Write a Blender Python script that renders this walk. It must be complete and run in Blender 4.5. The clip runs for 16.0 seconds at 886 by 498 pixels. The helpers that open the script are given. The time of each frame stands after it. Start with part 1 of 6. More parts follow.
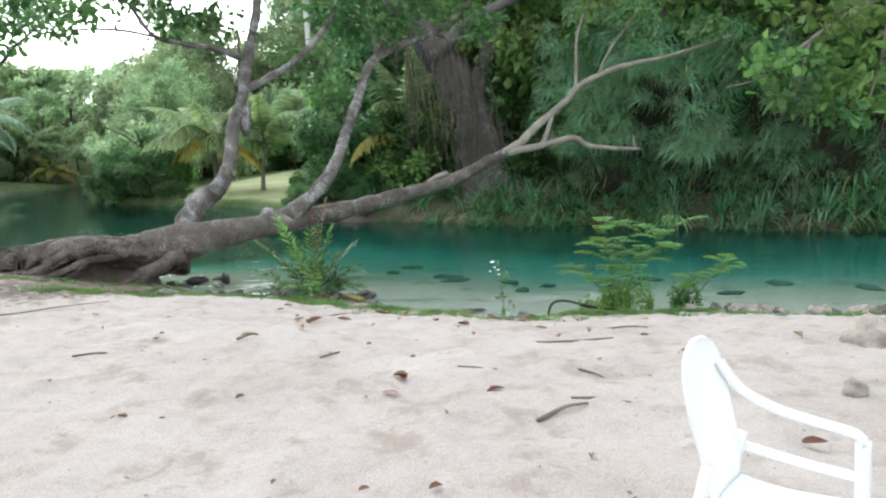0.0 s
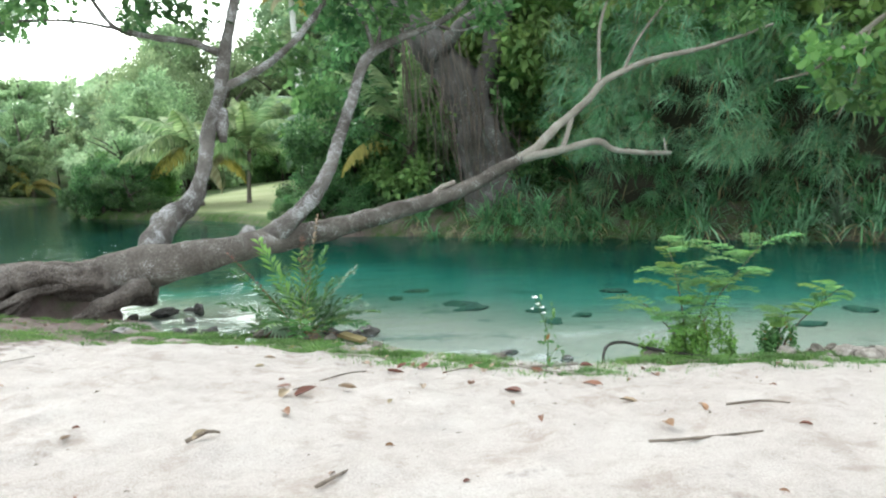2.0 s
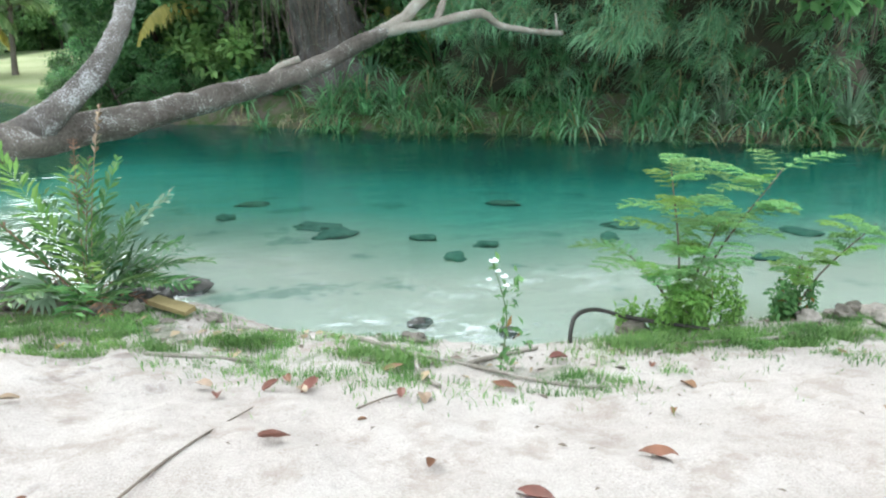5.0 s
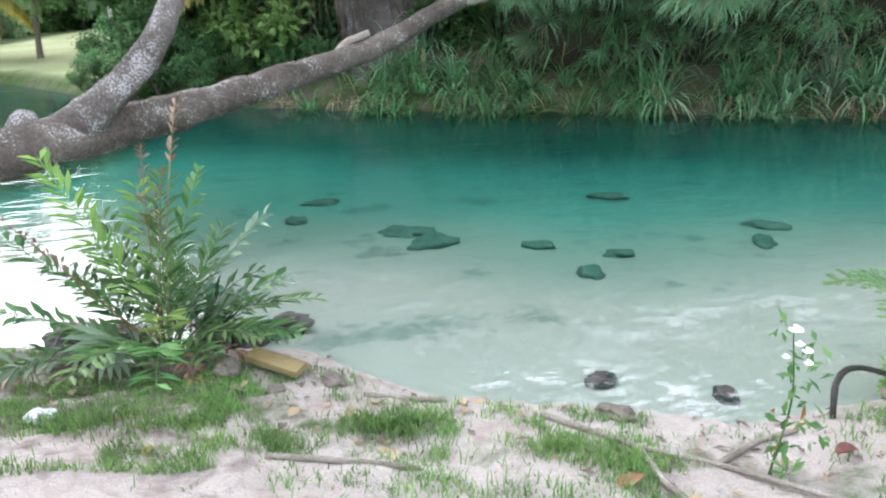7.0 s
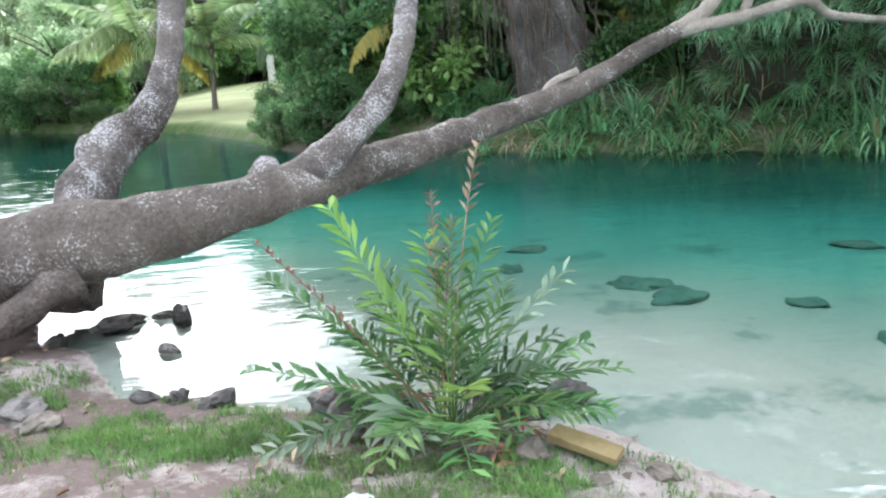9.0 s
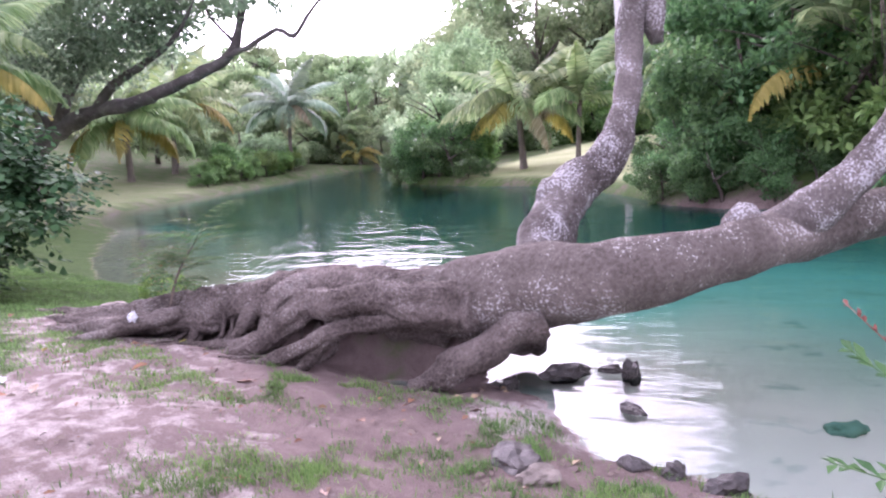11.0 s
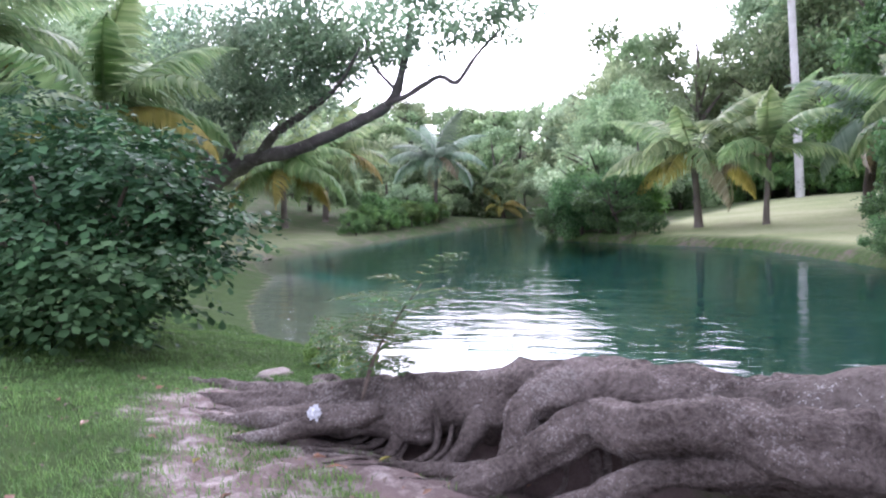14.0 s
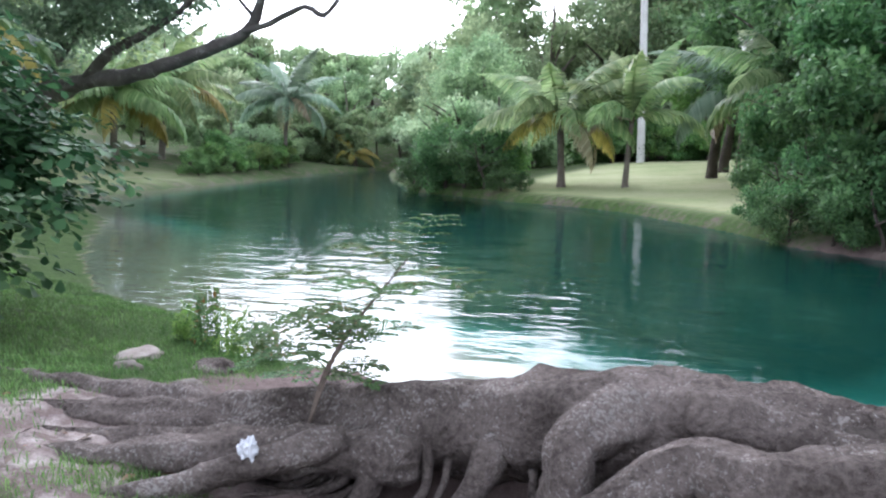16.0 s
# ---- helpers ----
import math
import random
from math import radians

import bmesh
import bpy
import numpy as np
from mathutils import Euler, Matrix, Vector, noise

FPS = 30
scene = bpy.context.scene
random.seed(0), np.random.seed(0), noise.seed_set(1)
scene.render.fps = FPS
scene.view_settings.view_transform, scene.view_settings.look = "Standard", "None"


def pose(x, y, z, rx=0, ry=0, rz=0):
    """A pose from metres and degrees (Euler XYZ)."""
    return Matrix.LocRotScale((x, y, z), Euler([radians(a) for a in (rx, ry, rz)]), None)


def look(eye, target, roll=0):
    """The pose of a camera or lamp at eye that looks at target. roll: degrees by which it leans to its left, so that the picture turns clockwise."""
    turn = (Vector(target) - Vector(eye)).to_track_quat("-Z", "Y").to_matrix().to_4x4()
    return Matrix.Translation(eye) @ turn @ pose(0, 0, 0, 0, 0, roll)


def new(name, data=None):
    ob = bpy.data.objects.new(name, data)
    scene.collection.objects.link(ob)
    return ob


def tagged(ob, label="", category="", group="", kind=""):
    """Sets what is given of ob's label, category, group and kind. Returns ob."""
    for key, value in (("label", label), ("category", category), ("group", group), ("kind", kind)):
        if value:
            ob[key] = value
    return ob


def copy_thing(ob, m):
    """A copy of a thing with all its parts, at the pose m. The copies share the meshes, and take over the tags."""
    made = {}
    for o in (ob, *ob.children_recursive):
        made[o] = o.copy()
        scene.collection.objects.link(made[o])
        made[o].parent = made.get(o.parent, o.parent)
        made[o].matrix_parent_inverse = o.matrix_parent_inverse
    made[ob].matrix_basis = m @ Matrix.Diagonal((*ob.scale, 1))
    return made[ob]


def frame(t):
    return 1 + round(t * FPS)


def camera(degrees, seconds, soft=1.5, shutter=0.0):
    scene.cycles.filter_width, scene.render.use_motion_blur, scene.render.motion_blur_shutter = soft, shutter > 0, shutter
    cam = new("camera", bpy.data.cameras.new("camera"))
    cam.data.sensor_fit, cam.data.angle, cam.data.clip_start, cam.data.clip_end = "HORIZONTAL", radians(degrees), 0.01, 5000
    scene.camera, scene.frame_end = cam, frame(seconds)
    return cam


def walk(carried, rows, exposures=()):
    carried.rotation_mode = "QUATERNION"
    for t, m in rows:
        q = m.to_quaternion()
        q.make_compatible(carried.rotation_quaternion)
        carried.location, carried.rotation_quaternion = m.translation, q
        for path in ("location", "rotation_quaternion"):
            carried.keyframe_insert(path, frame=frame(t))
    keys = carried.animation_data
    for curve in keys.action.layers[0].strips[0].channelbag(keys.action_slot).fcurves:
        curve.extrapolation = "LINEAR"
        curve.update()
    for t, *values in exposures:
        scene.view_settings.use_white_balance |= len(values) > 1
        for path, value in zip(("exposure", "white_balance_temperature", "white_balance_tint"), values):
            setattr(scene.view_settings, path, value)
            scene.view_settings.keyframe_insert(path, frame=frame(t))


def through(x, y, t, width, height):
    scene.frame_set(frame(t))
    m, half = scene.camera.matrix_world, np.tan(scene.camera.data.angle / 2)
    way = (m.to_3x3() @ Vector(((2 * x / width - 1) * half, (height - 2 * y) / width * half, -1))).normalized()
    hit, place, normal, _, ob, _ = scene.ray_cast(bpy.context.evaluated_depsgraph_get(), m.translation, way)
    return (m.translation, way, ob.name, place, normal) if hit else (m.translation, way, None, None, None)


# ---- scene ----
cam = camera(64.4, 16.0, soft=2.2)
PATH = [
    (0, (0.258, 0.116, 1.887), (0.208, 2.097, 1.616), -2.3),
    (0.5, (0.107, 0.677, 1.856), (0.012, 2.655, 1.57), -2.6),
    (1, (-0.025, 1.192, 1.854), (-0.133, 3.171, 1.586), -3.0),
    (1.5, (-0.068, 1.739, 1.868), (-0.14, 3.723, 1.624), -3.4),
    (2, (-0.188, 2.315, 1.846), (-0.208, 4.3, 1.6), -2.9),
    (2.5, (-0.211, 2.935, 1.846), (-0.136, 4.916, 1.578), -1.9),
    (3, (-0.336, 3.527, 1.836), (-0.182, 5.495, 1.516), -1.2),
    (3.5, (-0.346, 4.054, 1.823), (-0.106, 6.002, 1.44), -0.1),
    (4, (-0.437, 4.61, 1.765), (-0.116, 6.531, 1.308), 0.2),
    (4.2, (-0.495, 4.792, 1.782), (-0.138, 6.699, 1.297), 0.5),
    (6.3, (-1.069, 6.765, 1.709), (-0.511, 8.567, 1.044), -2.0),
    (6.5, (-1.161, 6.915, 1.73), (-0.627, 8.723, 1.061), -2.3),
    (7, (-1.348, 7.316, 1.706), (-0.942, 9.163, 1.058), -1.6),
    (7.5, (-1.688, 7.638, 1.678), (-1.487, 9.529, 1.06), -1.9),
    (8, (-1.996, 7.846, 1.684), (-2.047, 9.76, 1.105), -1.3),
    (8.5, (-2.201, 8.025, 1.68), (-2.238, 9.951, 1.142), -2.9),
    (9, (-2.371, 8.107, 1.665), (-2.307, 10.037, 1.145), -3.9),
    (9.5, (-2.67, 8.228, 1.662), (-2.756, 10.173, 1.206), -2.7),
    (10, (-2.948, 8.258, 1.642), (-3.392, 10.168, 1.25), -2.3),
    (10.2, (-3.098, 8.261, 1.635), (-3.677, 10.142, 1.278), -3.5),
    (12.3, (-4.514, 9.203, 1.532), (-5.437, 10.959, 1.276), -5.5),
    (12.5, (-4.671, 9.283, 1.542), (-5.616, 11.03, 1.304), -5.3),
    (13, (-4.967, 9.565, 1.539), (-5.968, 11.288, 1.365), -4.3),
    (13.5, (-5.392, 9.856, 1.532), (-6.485, 11.528, 1.43), -4.5),
    (14, (-5.838, 10.067, 1.531), (-6.981, 11.704, 1.421), -3.6),
    (14.5, (-6.294, 10.341, 1.54), (-7.422, 11.986, 1.394), -2.7),
    (15, (-6.741, 10.531, 1.556), (-7.802, 12.214, 1.35), -1.9),
    (15.5, (-7.075, 10.783, 1.534), (-7.976, 12.55, 1.275), -0.6),
    (16, (-7.418, 10.953, 1.538), (-8.167, 12.788, 1.27), -0.1),
]
walk(cam, [(t, look(eye, target, roll)) for t, eye, target, roll in PATH],
     exposures=[(0, 0.0, 6150, 7), (0.6, -0.06, 6150, 6), (1.2, 0.02, 6150, 5), (2.0, 0.3, 6150, 3), (4.2, 0.6, 6000, 3), (6.4, 0.4, 6000, 9),
                (8.0, 0.74, 5950, 20), (9.0, 0.66, 5950, 14), (9.5, 0.7, 5950, 38), (10.0, 0.74, 5950, 49), (12.5, 0.42, 5850, 42), (13.3, 0.4, 5800, 38), (14.0, 0.27, 5700, 35), (16.0, 0.18, 5700, 20)])

# ---------------------------------------------------------------- light
world = bpy.data.worlds.new("world")
scene.world = world
world.use_nodes = True
wn = world.node_tree
sky = wn.nodes.new("ShaderNodeTexSky")
sky.sky_type = "NISHITA"
sky.sun_disc = False
sky.sun_elevation, sky.sun_rotation = radians(34), radians(330)
sky.dust_density = 6.0
hs = wn.nodes.new("ShaderNodeHueSaturation")
hs.inputs["Saturation"].default_value = 0.22
hs.inputs["Value"].default_value = 1.3
wn.links.new(sky.outputs[0], hs.inputs["Color"])
veil = wn.nodes.new("ShaderNodeMix")
veil.data_type, veil.blend_type = "RGBA", "ADD"
veil.inputs[0].default_value = 1.0
veil.inputs[7].default_value = (8.0, 8.4, 8.6, 1)
wn.links.new(hs.outputs[0], veil.inputs[6])
wn.links.new(veil.outputs[2], wn.nodes["Background"].inputs[0])
wn.nodes["Background"].inputs[1].default_value = 0.15
sun = new("sun", bpy.data.lights.new("sun", "SUN"))
sun.data.energy, sun.data.angle, sun.data.color = 0.5, radians(30), (1.0, 0.96, 0.9)
sun.matrix_world = look((-20.7, 35.9, 28), (0, 0, 0))

# ---------------------------------------------------------------- materials
def nodes_of(name):
    m = bpy.data.materials.new(name)
    m.use_nodes = True
    n = m.node_tree
    return m, n, n.nodes["Principled BSDF"], n.nodes["Material Output"]


def add(n, kind, **kw):
    nd = n.nodes.new(kind)
    for k, v in kw.items():
        nd.inputs[k].default_value = v
    return nd


def ramp(n, stops):
    r = n.nodes.new("ShaderNodeValToRGB")
    e = r.color_ramp.elements
    while len(e) < len(stops):
        e.new(0.5)
    for el, (p, c) in zip(e, stops):
        el.position, el.color = p, (*c, 1)
    return r


def obj_coord(n):
    return n.nodes.new("ShaderNodeTexCoord").outputs["Object"]


def noise_tex(n, scale, detail=4.0, rough=0.6, coord=None):
    t = add(n, "ShaderNodeTexNoise", Scale=scale, Detail=detail, Roughness=rough)
    n.links.new(coord or obj_coord(n), t.inputs["Vector"])
    return t.outputs["Fac"]


def mixc(n, fac, a, b, mode="MIX"):
    m = n.nodes.new("ShaderNodeMix")
    m.data_type, m.blend_type = "RGBA", mode
    for sock, v in ((m.inputs[0], fac), (m.inputs[6], a), (m.inputs[7], b)):
        if isinstance(v, bpy.types.NodeSocket):
            n.links.new(v, sock)
        elif isinstance(v, tuple):
            sock.default_value = (*v, 1)
        else:
            sock.default_value = v
    return m.outputs[2]


def math_n(n, op, a, b=0.0, clamp=False):
    m = n.nodes.new("ShaderNodeMath")
    m.operation, m.use_clamp = op, clamp
    for sock, v in zip(m.inputs, (a, b)):
        if isinstance(v, bpy.types.NodeSocket):
            n.links.new(v, sock)
        else:
            sock.default_value = v
    return m.outputs[0]


def bump(n, bsdf, height, strength=0.4, distance=0.02):
    b = add(n, "ShaderNodeBump", Strength=strength, Distance=distance)
    n.links.new(height, b.inputs["Height"])
    n.links.new(b.outputs[0], bsdf.inputs["Normal"])


def leaf_mat(name, dark, light, tip=None, rough=0.45, through=0.3, patch=0.35, gloss=0.25):
    m, n, p, out = nodes_of(name)
    geo = n.nodes.new("ShaderNodeNewGeometry")
    info = n.nodes.new("ShaderNodeObjectInfo")
    c = mixc(n, geo.outputs["Random Per Island"], dark, light)
    f = noise_tex(n, patch, 3)
    r = ramp(n, [(0.35, (0.6, 0.62, 0.6)), (0.65, (1.25, 1.2, 1.1))])
    n.links.new(f, r.inputs[0])
    c = mixc(n, 1.0, c, r.outputs[0], "MULTIPLY")
    hue = add(n, "ShaderNodeHueSaturation")
    n.links.new(math_n(n, "ADD", math_n(n, "MULTIPLY", info.outputs["Random"], 0.04), 0.48), hue.inputs["Hue"])
    n.links.new(math_n(n, "ADD", math_n(n, "MULTIPLY", info.outputs["Random"], 0.42), 0.95), hue.inputs["Value"])
    hue.inputs["Saturation"].default_value = 0.88
    n.links.new(c, hue.inputs["Color"])
    c = hue.outputs[0]
    if tip:
        sel = math_n(n, "GREATER_THAN", geo.outputs["Random Per Island"], 0.93)
        c = mixc(n, sel, c, tip)
    n.links.new(c, p.inputs["Base Color"])
    p.inputs["Roughness"].default_value = rough
    p.inputs["Specular IOR Level"].default_value = gloss
    tr = n.nodes.new("ShaderNodeBsdfTranslucent")
    n.links.new(c, tr.inputs[0])
    mx = n.nodes.new("ShaderNodeMixShader")
    mx.inputs[0].default_value = through
    n.links.new(p.outputs[0], mx.inputs[1])
    n.links.new(tr.outputs[0], mx.inputs[2])
    n.links.new(mx.outputs[0], out.inputs[0])
    return m


def bark_mat(name, dark, light, lichen=0.0, scale=6.0, lich_col=(0.62, 0.62, 0.6), depth=0.03):
    m, n, p, out = nodes_of(name)
    big = noise_tex(n, scale * 0.25, 5)
    fine = noise_tex(n, scale * 5, 6, 0.7)
    r = ramp(n, [(0.36, dark), (0.64, light)])
    n.links.new(mixc(n, 0.45, big, fine), r.inputs[0])
    c = r.outputs[0]
    if lichen:
        spots = math_n(n, "MULTIPLY", noise_tex(n, scale * 8.5, 4, 0.62), math_n(n, "ADD", math_n(n, "MULTIPLY", noise_tex(n, scale * 0.5, 2), 0.7), 0.3))
        lr = ramp(n, [(0.445 - 0.05 * lichen, (0, 0, 0)), (0.485 - 0.05 * lichen, (1, 1, 1))])
        n.links.new(spots, lr.inputs[0])
        c = mixc(n, math_n(n, "MULTIPLY", lr.outputs[0], 0.6), c, lich_col)
    n.links.new(c, p.inputs["Base Color"])
    p.inputs["Roughness"].default_value = 0.9
    p.inputs["Specular IOR Level"].default_value = 0.2
    crack = add(n, "ShaderNodeTexVoronoi", Scale=scale * 2.5)
    n.links.new(obj_coord(n), crack.inputs["Vector"])
    bump(n, p, math_n(n, "ADD", fine, math_n(n, "MULTIPLY", crack.outputs[0], 0.6)), 0.8, depth)
    return m


def plain_mat(name, a, b, rough=0.7, scale=20.0, bumps=0.3, spec=0.4, dist=0.01):
    m, n, p, out = nodes_of(name)
    r = ramp(n, [(0.3, a), (0.7, b)])
    f = noise_tex(n, scale, 6, 0.65)
    n.links.new(mixc(n, 0.5, f, noise_tex(n, scale * 0.2, 3)), r.inputs[0])
    n.links.new(r.outputs[0], p.inputs["Base Color"])
    p.inputs["Roughness"].default_value = rough
    p.inputs["Specular IOR Level"].default_value = spec
    if bumps:
        bump(n, p, f, bumps, dist)
    return m


def ground_mat():
    m, n, p, out = nodes_of("ground")
    geo = n.nodes.new("ShaderNodeNewGeometry")
    pos = geo.outputs["Position"]
    sep = n.nodes.new("ShaderNodeSeparateXYZ")
    n.links.new(pos, sep.inputs[0])
    a_grass = n.nodes.new("ShaderNodeAttribute")
    a_grass.attribute_name = "grass"
    a_soil_and_shade = n.nodes.new("ShaderNodeAttribute")
    a_soil_and_shade.attribute_name = "soil"
    a_lawn = n.nodes.new("ShaderNodeAttribute")
    a_lawn.attribute_name = "lawn"
    fine = noise_tex(n, 90, 6, 0.75, pos)
    mid = noise_tex(n, 5, 6, 0.65, pos)
    big = noise_tex(n, 0.9, 4, 0.6, pos)
    rs = ramp(n, [(0.36, (0.31, 0.255, 0.225)), (0.49, (0.475, 0.42, 0.385)), (0.63, (0.62, 0.57, 0.535))])
    n.links.new(mixc(n, 0.6, mixc(n, 0.5, mid, big), fine), rs.inputs[0])
    sand = rs.outputs[0]
    # dark specks of litter in the sand
    v = noise_tex(n, 38, 3, 0.6, pos)
    sp = ramp(n, [(0.66, (0, 0, 0)), (0.71, (1, 1, 1))])
    n.links.new(v, sp.inputs[0])
    sand = mixc(n, math_n(n, "MULTIPLY", sp.outputs[0], 0.45), sand, (0.2, 0.15, 0.11))
    mot = ramp(n, [(0.52, (0, 0, 0)), (0.64, (1, 1, 1))])
    n.links.new(noise_tex(n, 2.6, 7, 0.72, pos), mot.inputs[0])
    sand = mixc(n, math_n(n, "MULTIPLY", mot.outputs[0], 0.46), sand, (0.27, 0.20, 0.16))
    rg = ramp(n, [(0.3, (0.025, 0.05, 0.013)), (0.7, (0.08, 0.135, 0.037))])
    n.links.new(mixc(n, 0.5, fine, mid), rg.inputs[0])
    rl = ramp(n, [(0.3, (0.22, 0.29, 0.11)), (0.7, (0.45, 0.44, 0.27))])
    n.links.new(mixc(n, 0.35, noise_tex(n, 0.22, 4, 0.6, pos), mid), rl.inputs[0])
    re = ramp(n, [(0.3, (0.085, 0.062, 0.053)), (0.7, (0.27, 0.21, 0.19))])
    n.links.new(mixc(n, 0.5, fine, mid), re.inputs[0])
    fs = math_n(n, "MULTIPLY", math_n(n, "SUBTRACT", math_n(n, "ADD", a_soil_and_shade.outputs["Fac"], mid), 0.62), 5.0, True)
    c = mixc(n, fs, sand, re.outputs[0])
    fg = math_n(n, "MULTIPLY", math_n(n, "SUBTRACT", math_n(n, "ADD", a_grass.outputs["Fac"], math_n(n, "MULTIPLY", math_n(n, "ADD", mid, big), 0.5)), 0.85), 6.0, True)
    c = mixc(n, fg, c, rg.outputs[0])
    c = mixc(n, a_lawn.outputs["Fac"], c, rl.outputs[0])
    # lagoon bed: pale sand to blue-green with depth, the water's light absorption painted in
    a_depth_tint = n.nodes.new("ShaderNodeAttribute")
    a_depth_tint.attribute_name = "deep"
    dep = a_depth_tint.outputs["Fac"]
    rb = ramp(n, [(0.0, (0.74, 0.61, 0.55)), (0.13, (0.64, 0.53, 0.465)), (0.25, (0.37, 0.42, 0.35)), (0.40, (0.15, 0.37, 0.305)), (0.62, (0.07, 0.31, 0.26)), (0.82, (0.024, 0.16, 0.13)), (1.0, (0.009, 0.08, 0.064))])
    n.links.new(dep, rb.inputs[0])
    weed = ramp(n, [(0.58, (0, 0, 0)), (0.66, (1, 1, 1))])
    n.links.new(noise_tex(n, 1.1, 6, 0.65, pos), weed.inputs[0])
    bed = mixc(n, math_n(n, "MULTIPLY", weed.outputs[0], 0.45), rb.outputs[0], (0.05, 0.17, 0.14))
    a_silt = n.nodes.new("ShaderNodeAttribute")
    a_silt.attribute_name = "silt"
    bed = mixc(n, math_n(n, "MULTIPLY", a_silt.outputs["Fac"], 0.85), bed, mixc(n, mid, (0.10, 0.09, 0.05), (0.27, 0.23, 0.16)))
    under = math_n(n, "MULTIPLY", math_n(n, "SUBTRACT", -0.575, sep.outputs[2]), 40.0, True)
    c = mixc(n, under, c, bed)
    n.links.new(c, p.inputs["Base Color"])
    p.inputs["Roughness"].default_value = 0.95
    p.inputs["Specular IOR Level"].default_value = 0.15
    bump(n, p, math_n(n, "ADD", math_n(n, "MULTIPLY", fine, 0.4), math_n(n, "MULTIPLY", mid, 1.4)), 0.8, 0.05)
    return m


def water_mat():
    m, n, p, out = nodes_of("water")
    n.nodes.remove(p)
    geo = n.nodes.new("ShaderNodeNewGeometry")
    mp = n.nodes.new("ShaderNodeMapping")
    n.links.new(geo.outputs["Position"], mp.inputs[0])
    mp.inputs["Rotation"].default_value = (0, 0, radians(-28))
    mp.inputs["Scale"].default_value = (0.55, 1.5, 1)
    w1 = noise_tex(n, 1.6, 3, 0.5, mp.outputs[0])
    w2 = noise_tex(n, 0.45, 2, 0.5, mp.outputs[0])
    w3 = noise_tex(n, 5.0, 2, 0.5, mp.outputs[0])
    h = math_n(n, "ADD", math_n(n, "ADD", math_n(n, "MULTIPLY", w1, 0.55), w2), math_n(n, "MULTIPLY", w3, 0.14))
    b = add(n, "ShaderNodeBump", Strength=0.3, Distance=0.1)
    n.links.new(h, b.inputs["Height"])
    gl = n.nodes.new("ShaderNodeBsdfGlossy")
    gl.inputs["Roughness"].default_value = 0.03
    tr = n.nodes.new("ShaderNodeBsdfTransparent")
    tr.inputs[0].default_value = (0.80, 0.97, 0.94, 1)
    fr = add(n, "ShaderNodeFresnel", IOR=1.33)
    n.links.new(b.outputs[0], gl.inputs["Normal"])
    n.links.new(b.outputs[0], fr.inputs["Normal"])
    mx = n.nodes.new("ShaderNodeMixShader")
    n.links.new(fr.outputs[0], mx.inputs[0])
    n.links.new(tr.outputs[0], mx.inputs[1])
    n.links.new(gl.outputs[0], mx.inputs[2])
    # thin broken white glints painted on where small waves run up the sand
    fm = n.nodes.new("ShaderNodeAttribute")
    fm.attribute_name = "glints"
    mf = n.nodes.new("ShaderNodeMapping")
    n.links.new(geo.outputs["Position"], mf.inputs[0])
    mf.inputs["Rotation"].default_value = (0, 0, radians(30))
    mf.inputs["Scale"].default_value = (2.2, 5.0, 1)
    lace = math_n(n, "MULTIPLY", noise_tex(n, 2.6, 6, 0.75, mf.outputs[0]), math_n(n, "ADD", math_n(n, "MULTIPLY", noise_tex(n, 0.9, 3, 0.6, geo.outputs["Position"]), 1.1), 0.35))
    fr_ = ramp(n, [(0.47, (0, 0, 0)), (0.56, (1, 1, 1))])
    n.links.new(lace, fr_.inputs[0])
    glints = n.nodes.new("ShaderNodeBsdfDiffuse")
    glints.inputs[0].default_value = (0.75, 0.77, 0.77, 1)
    mw = n.nodes.new("ShaderNodeMixShader")
    n.links.new(math_n(n, "MULTIPLY", math_n(n, "MULTIPLY", fr_.outputs[0], fm.outputs["Fac"]), 0.4), mw.inputs[0])
    n.links.new(mx.outputs[0], mw.inputs[1])
    n.links.new(glints.outputs[0], mw.inputs[2])
    n.links.new(mw.outputs[0], out.inputs[0])
    return m


M_GROUND, M_WATER = ground_mat(), water_mat()
M_BARK = bark_mat("bark_lichen", (0.045, 0.037, 0.031), (0.20, 0.172, 0.15), 1.0, 5.0)
M_LIMB = bark_mat("bark_pale", (0.05, 0.043, 0.038), (0.215, 0.19, 0.172), 1.7, 6.0, (0.6, 0.6, 0.61))
M_ROOT = bark_mat("bark_root", (0.038, 0.029, 0.024), (0.30, 0.252, 0.222), 1.1, 6.0, (0.45, 0.42, 0.385), depth=0.12)
M_DEAD = bark_mat("dead_wood", (0.20, 0.17, 0.14), (0.42, 0.38, 0.33), 0.4, 8.0)
M_DARKBARK = bark_mat("bark_dark", (0.035, 0.03, 0.026), (0.13, 0.105, 0.085), 0.3, 4.0)
M_VINE = bark_mat("hanging_root", (0.065, 0.054, 0.044), (0.22, 0.175, 0.145), 0.0, 8.0)
M_GREYBARK = bark_mat("bark_grey", (0.065, 0.058, 0.054), (0.20, 0.18, 0.17), 0.4, 4.0)
M_PALMBARK = bark_mat("palm_bark", (0.10, 0.085, 0.07), (0.27, 0.235, 0.20), 0.0, 4.0)
M_WHITEBARK = bark_mat("limewashed_bark", (0.55, 0.53, 0.5), (0.78, 0.77, 0.74), 0.0, 2.0)
L_DARK = leaf_mat("leaf_dark", (0.035, 0.11, 0.035), (0.13, 0.28, 0.085), through=0.45)
L_MID = leaf_mat("leaf_mid", (0.07, 0.18, 0.05), (0.18, 0.35, 0.10), through=0.5)
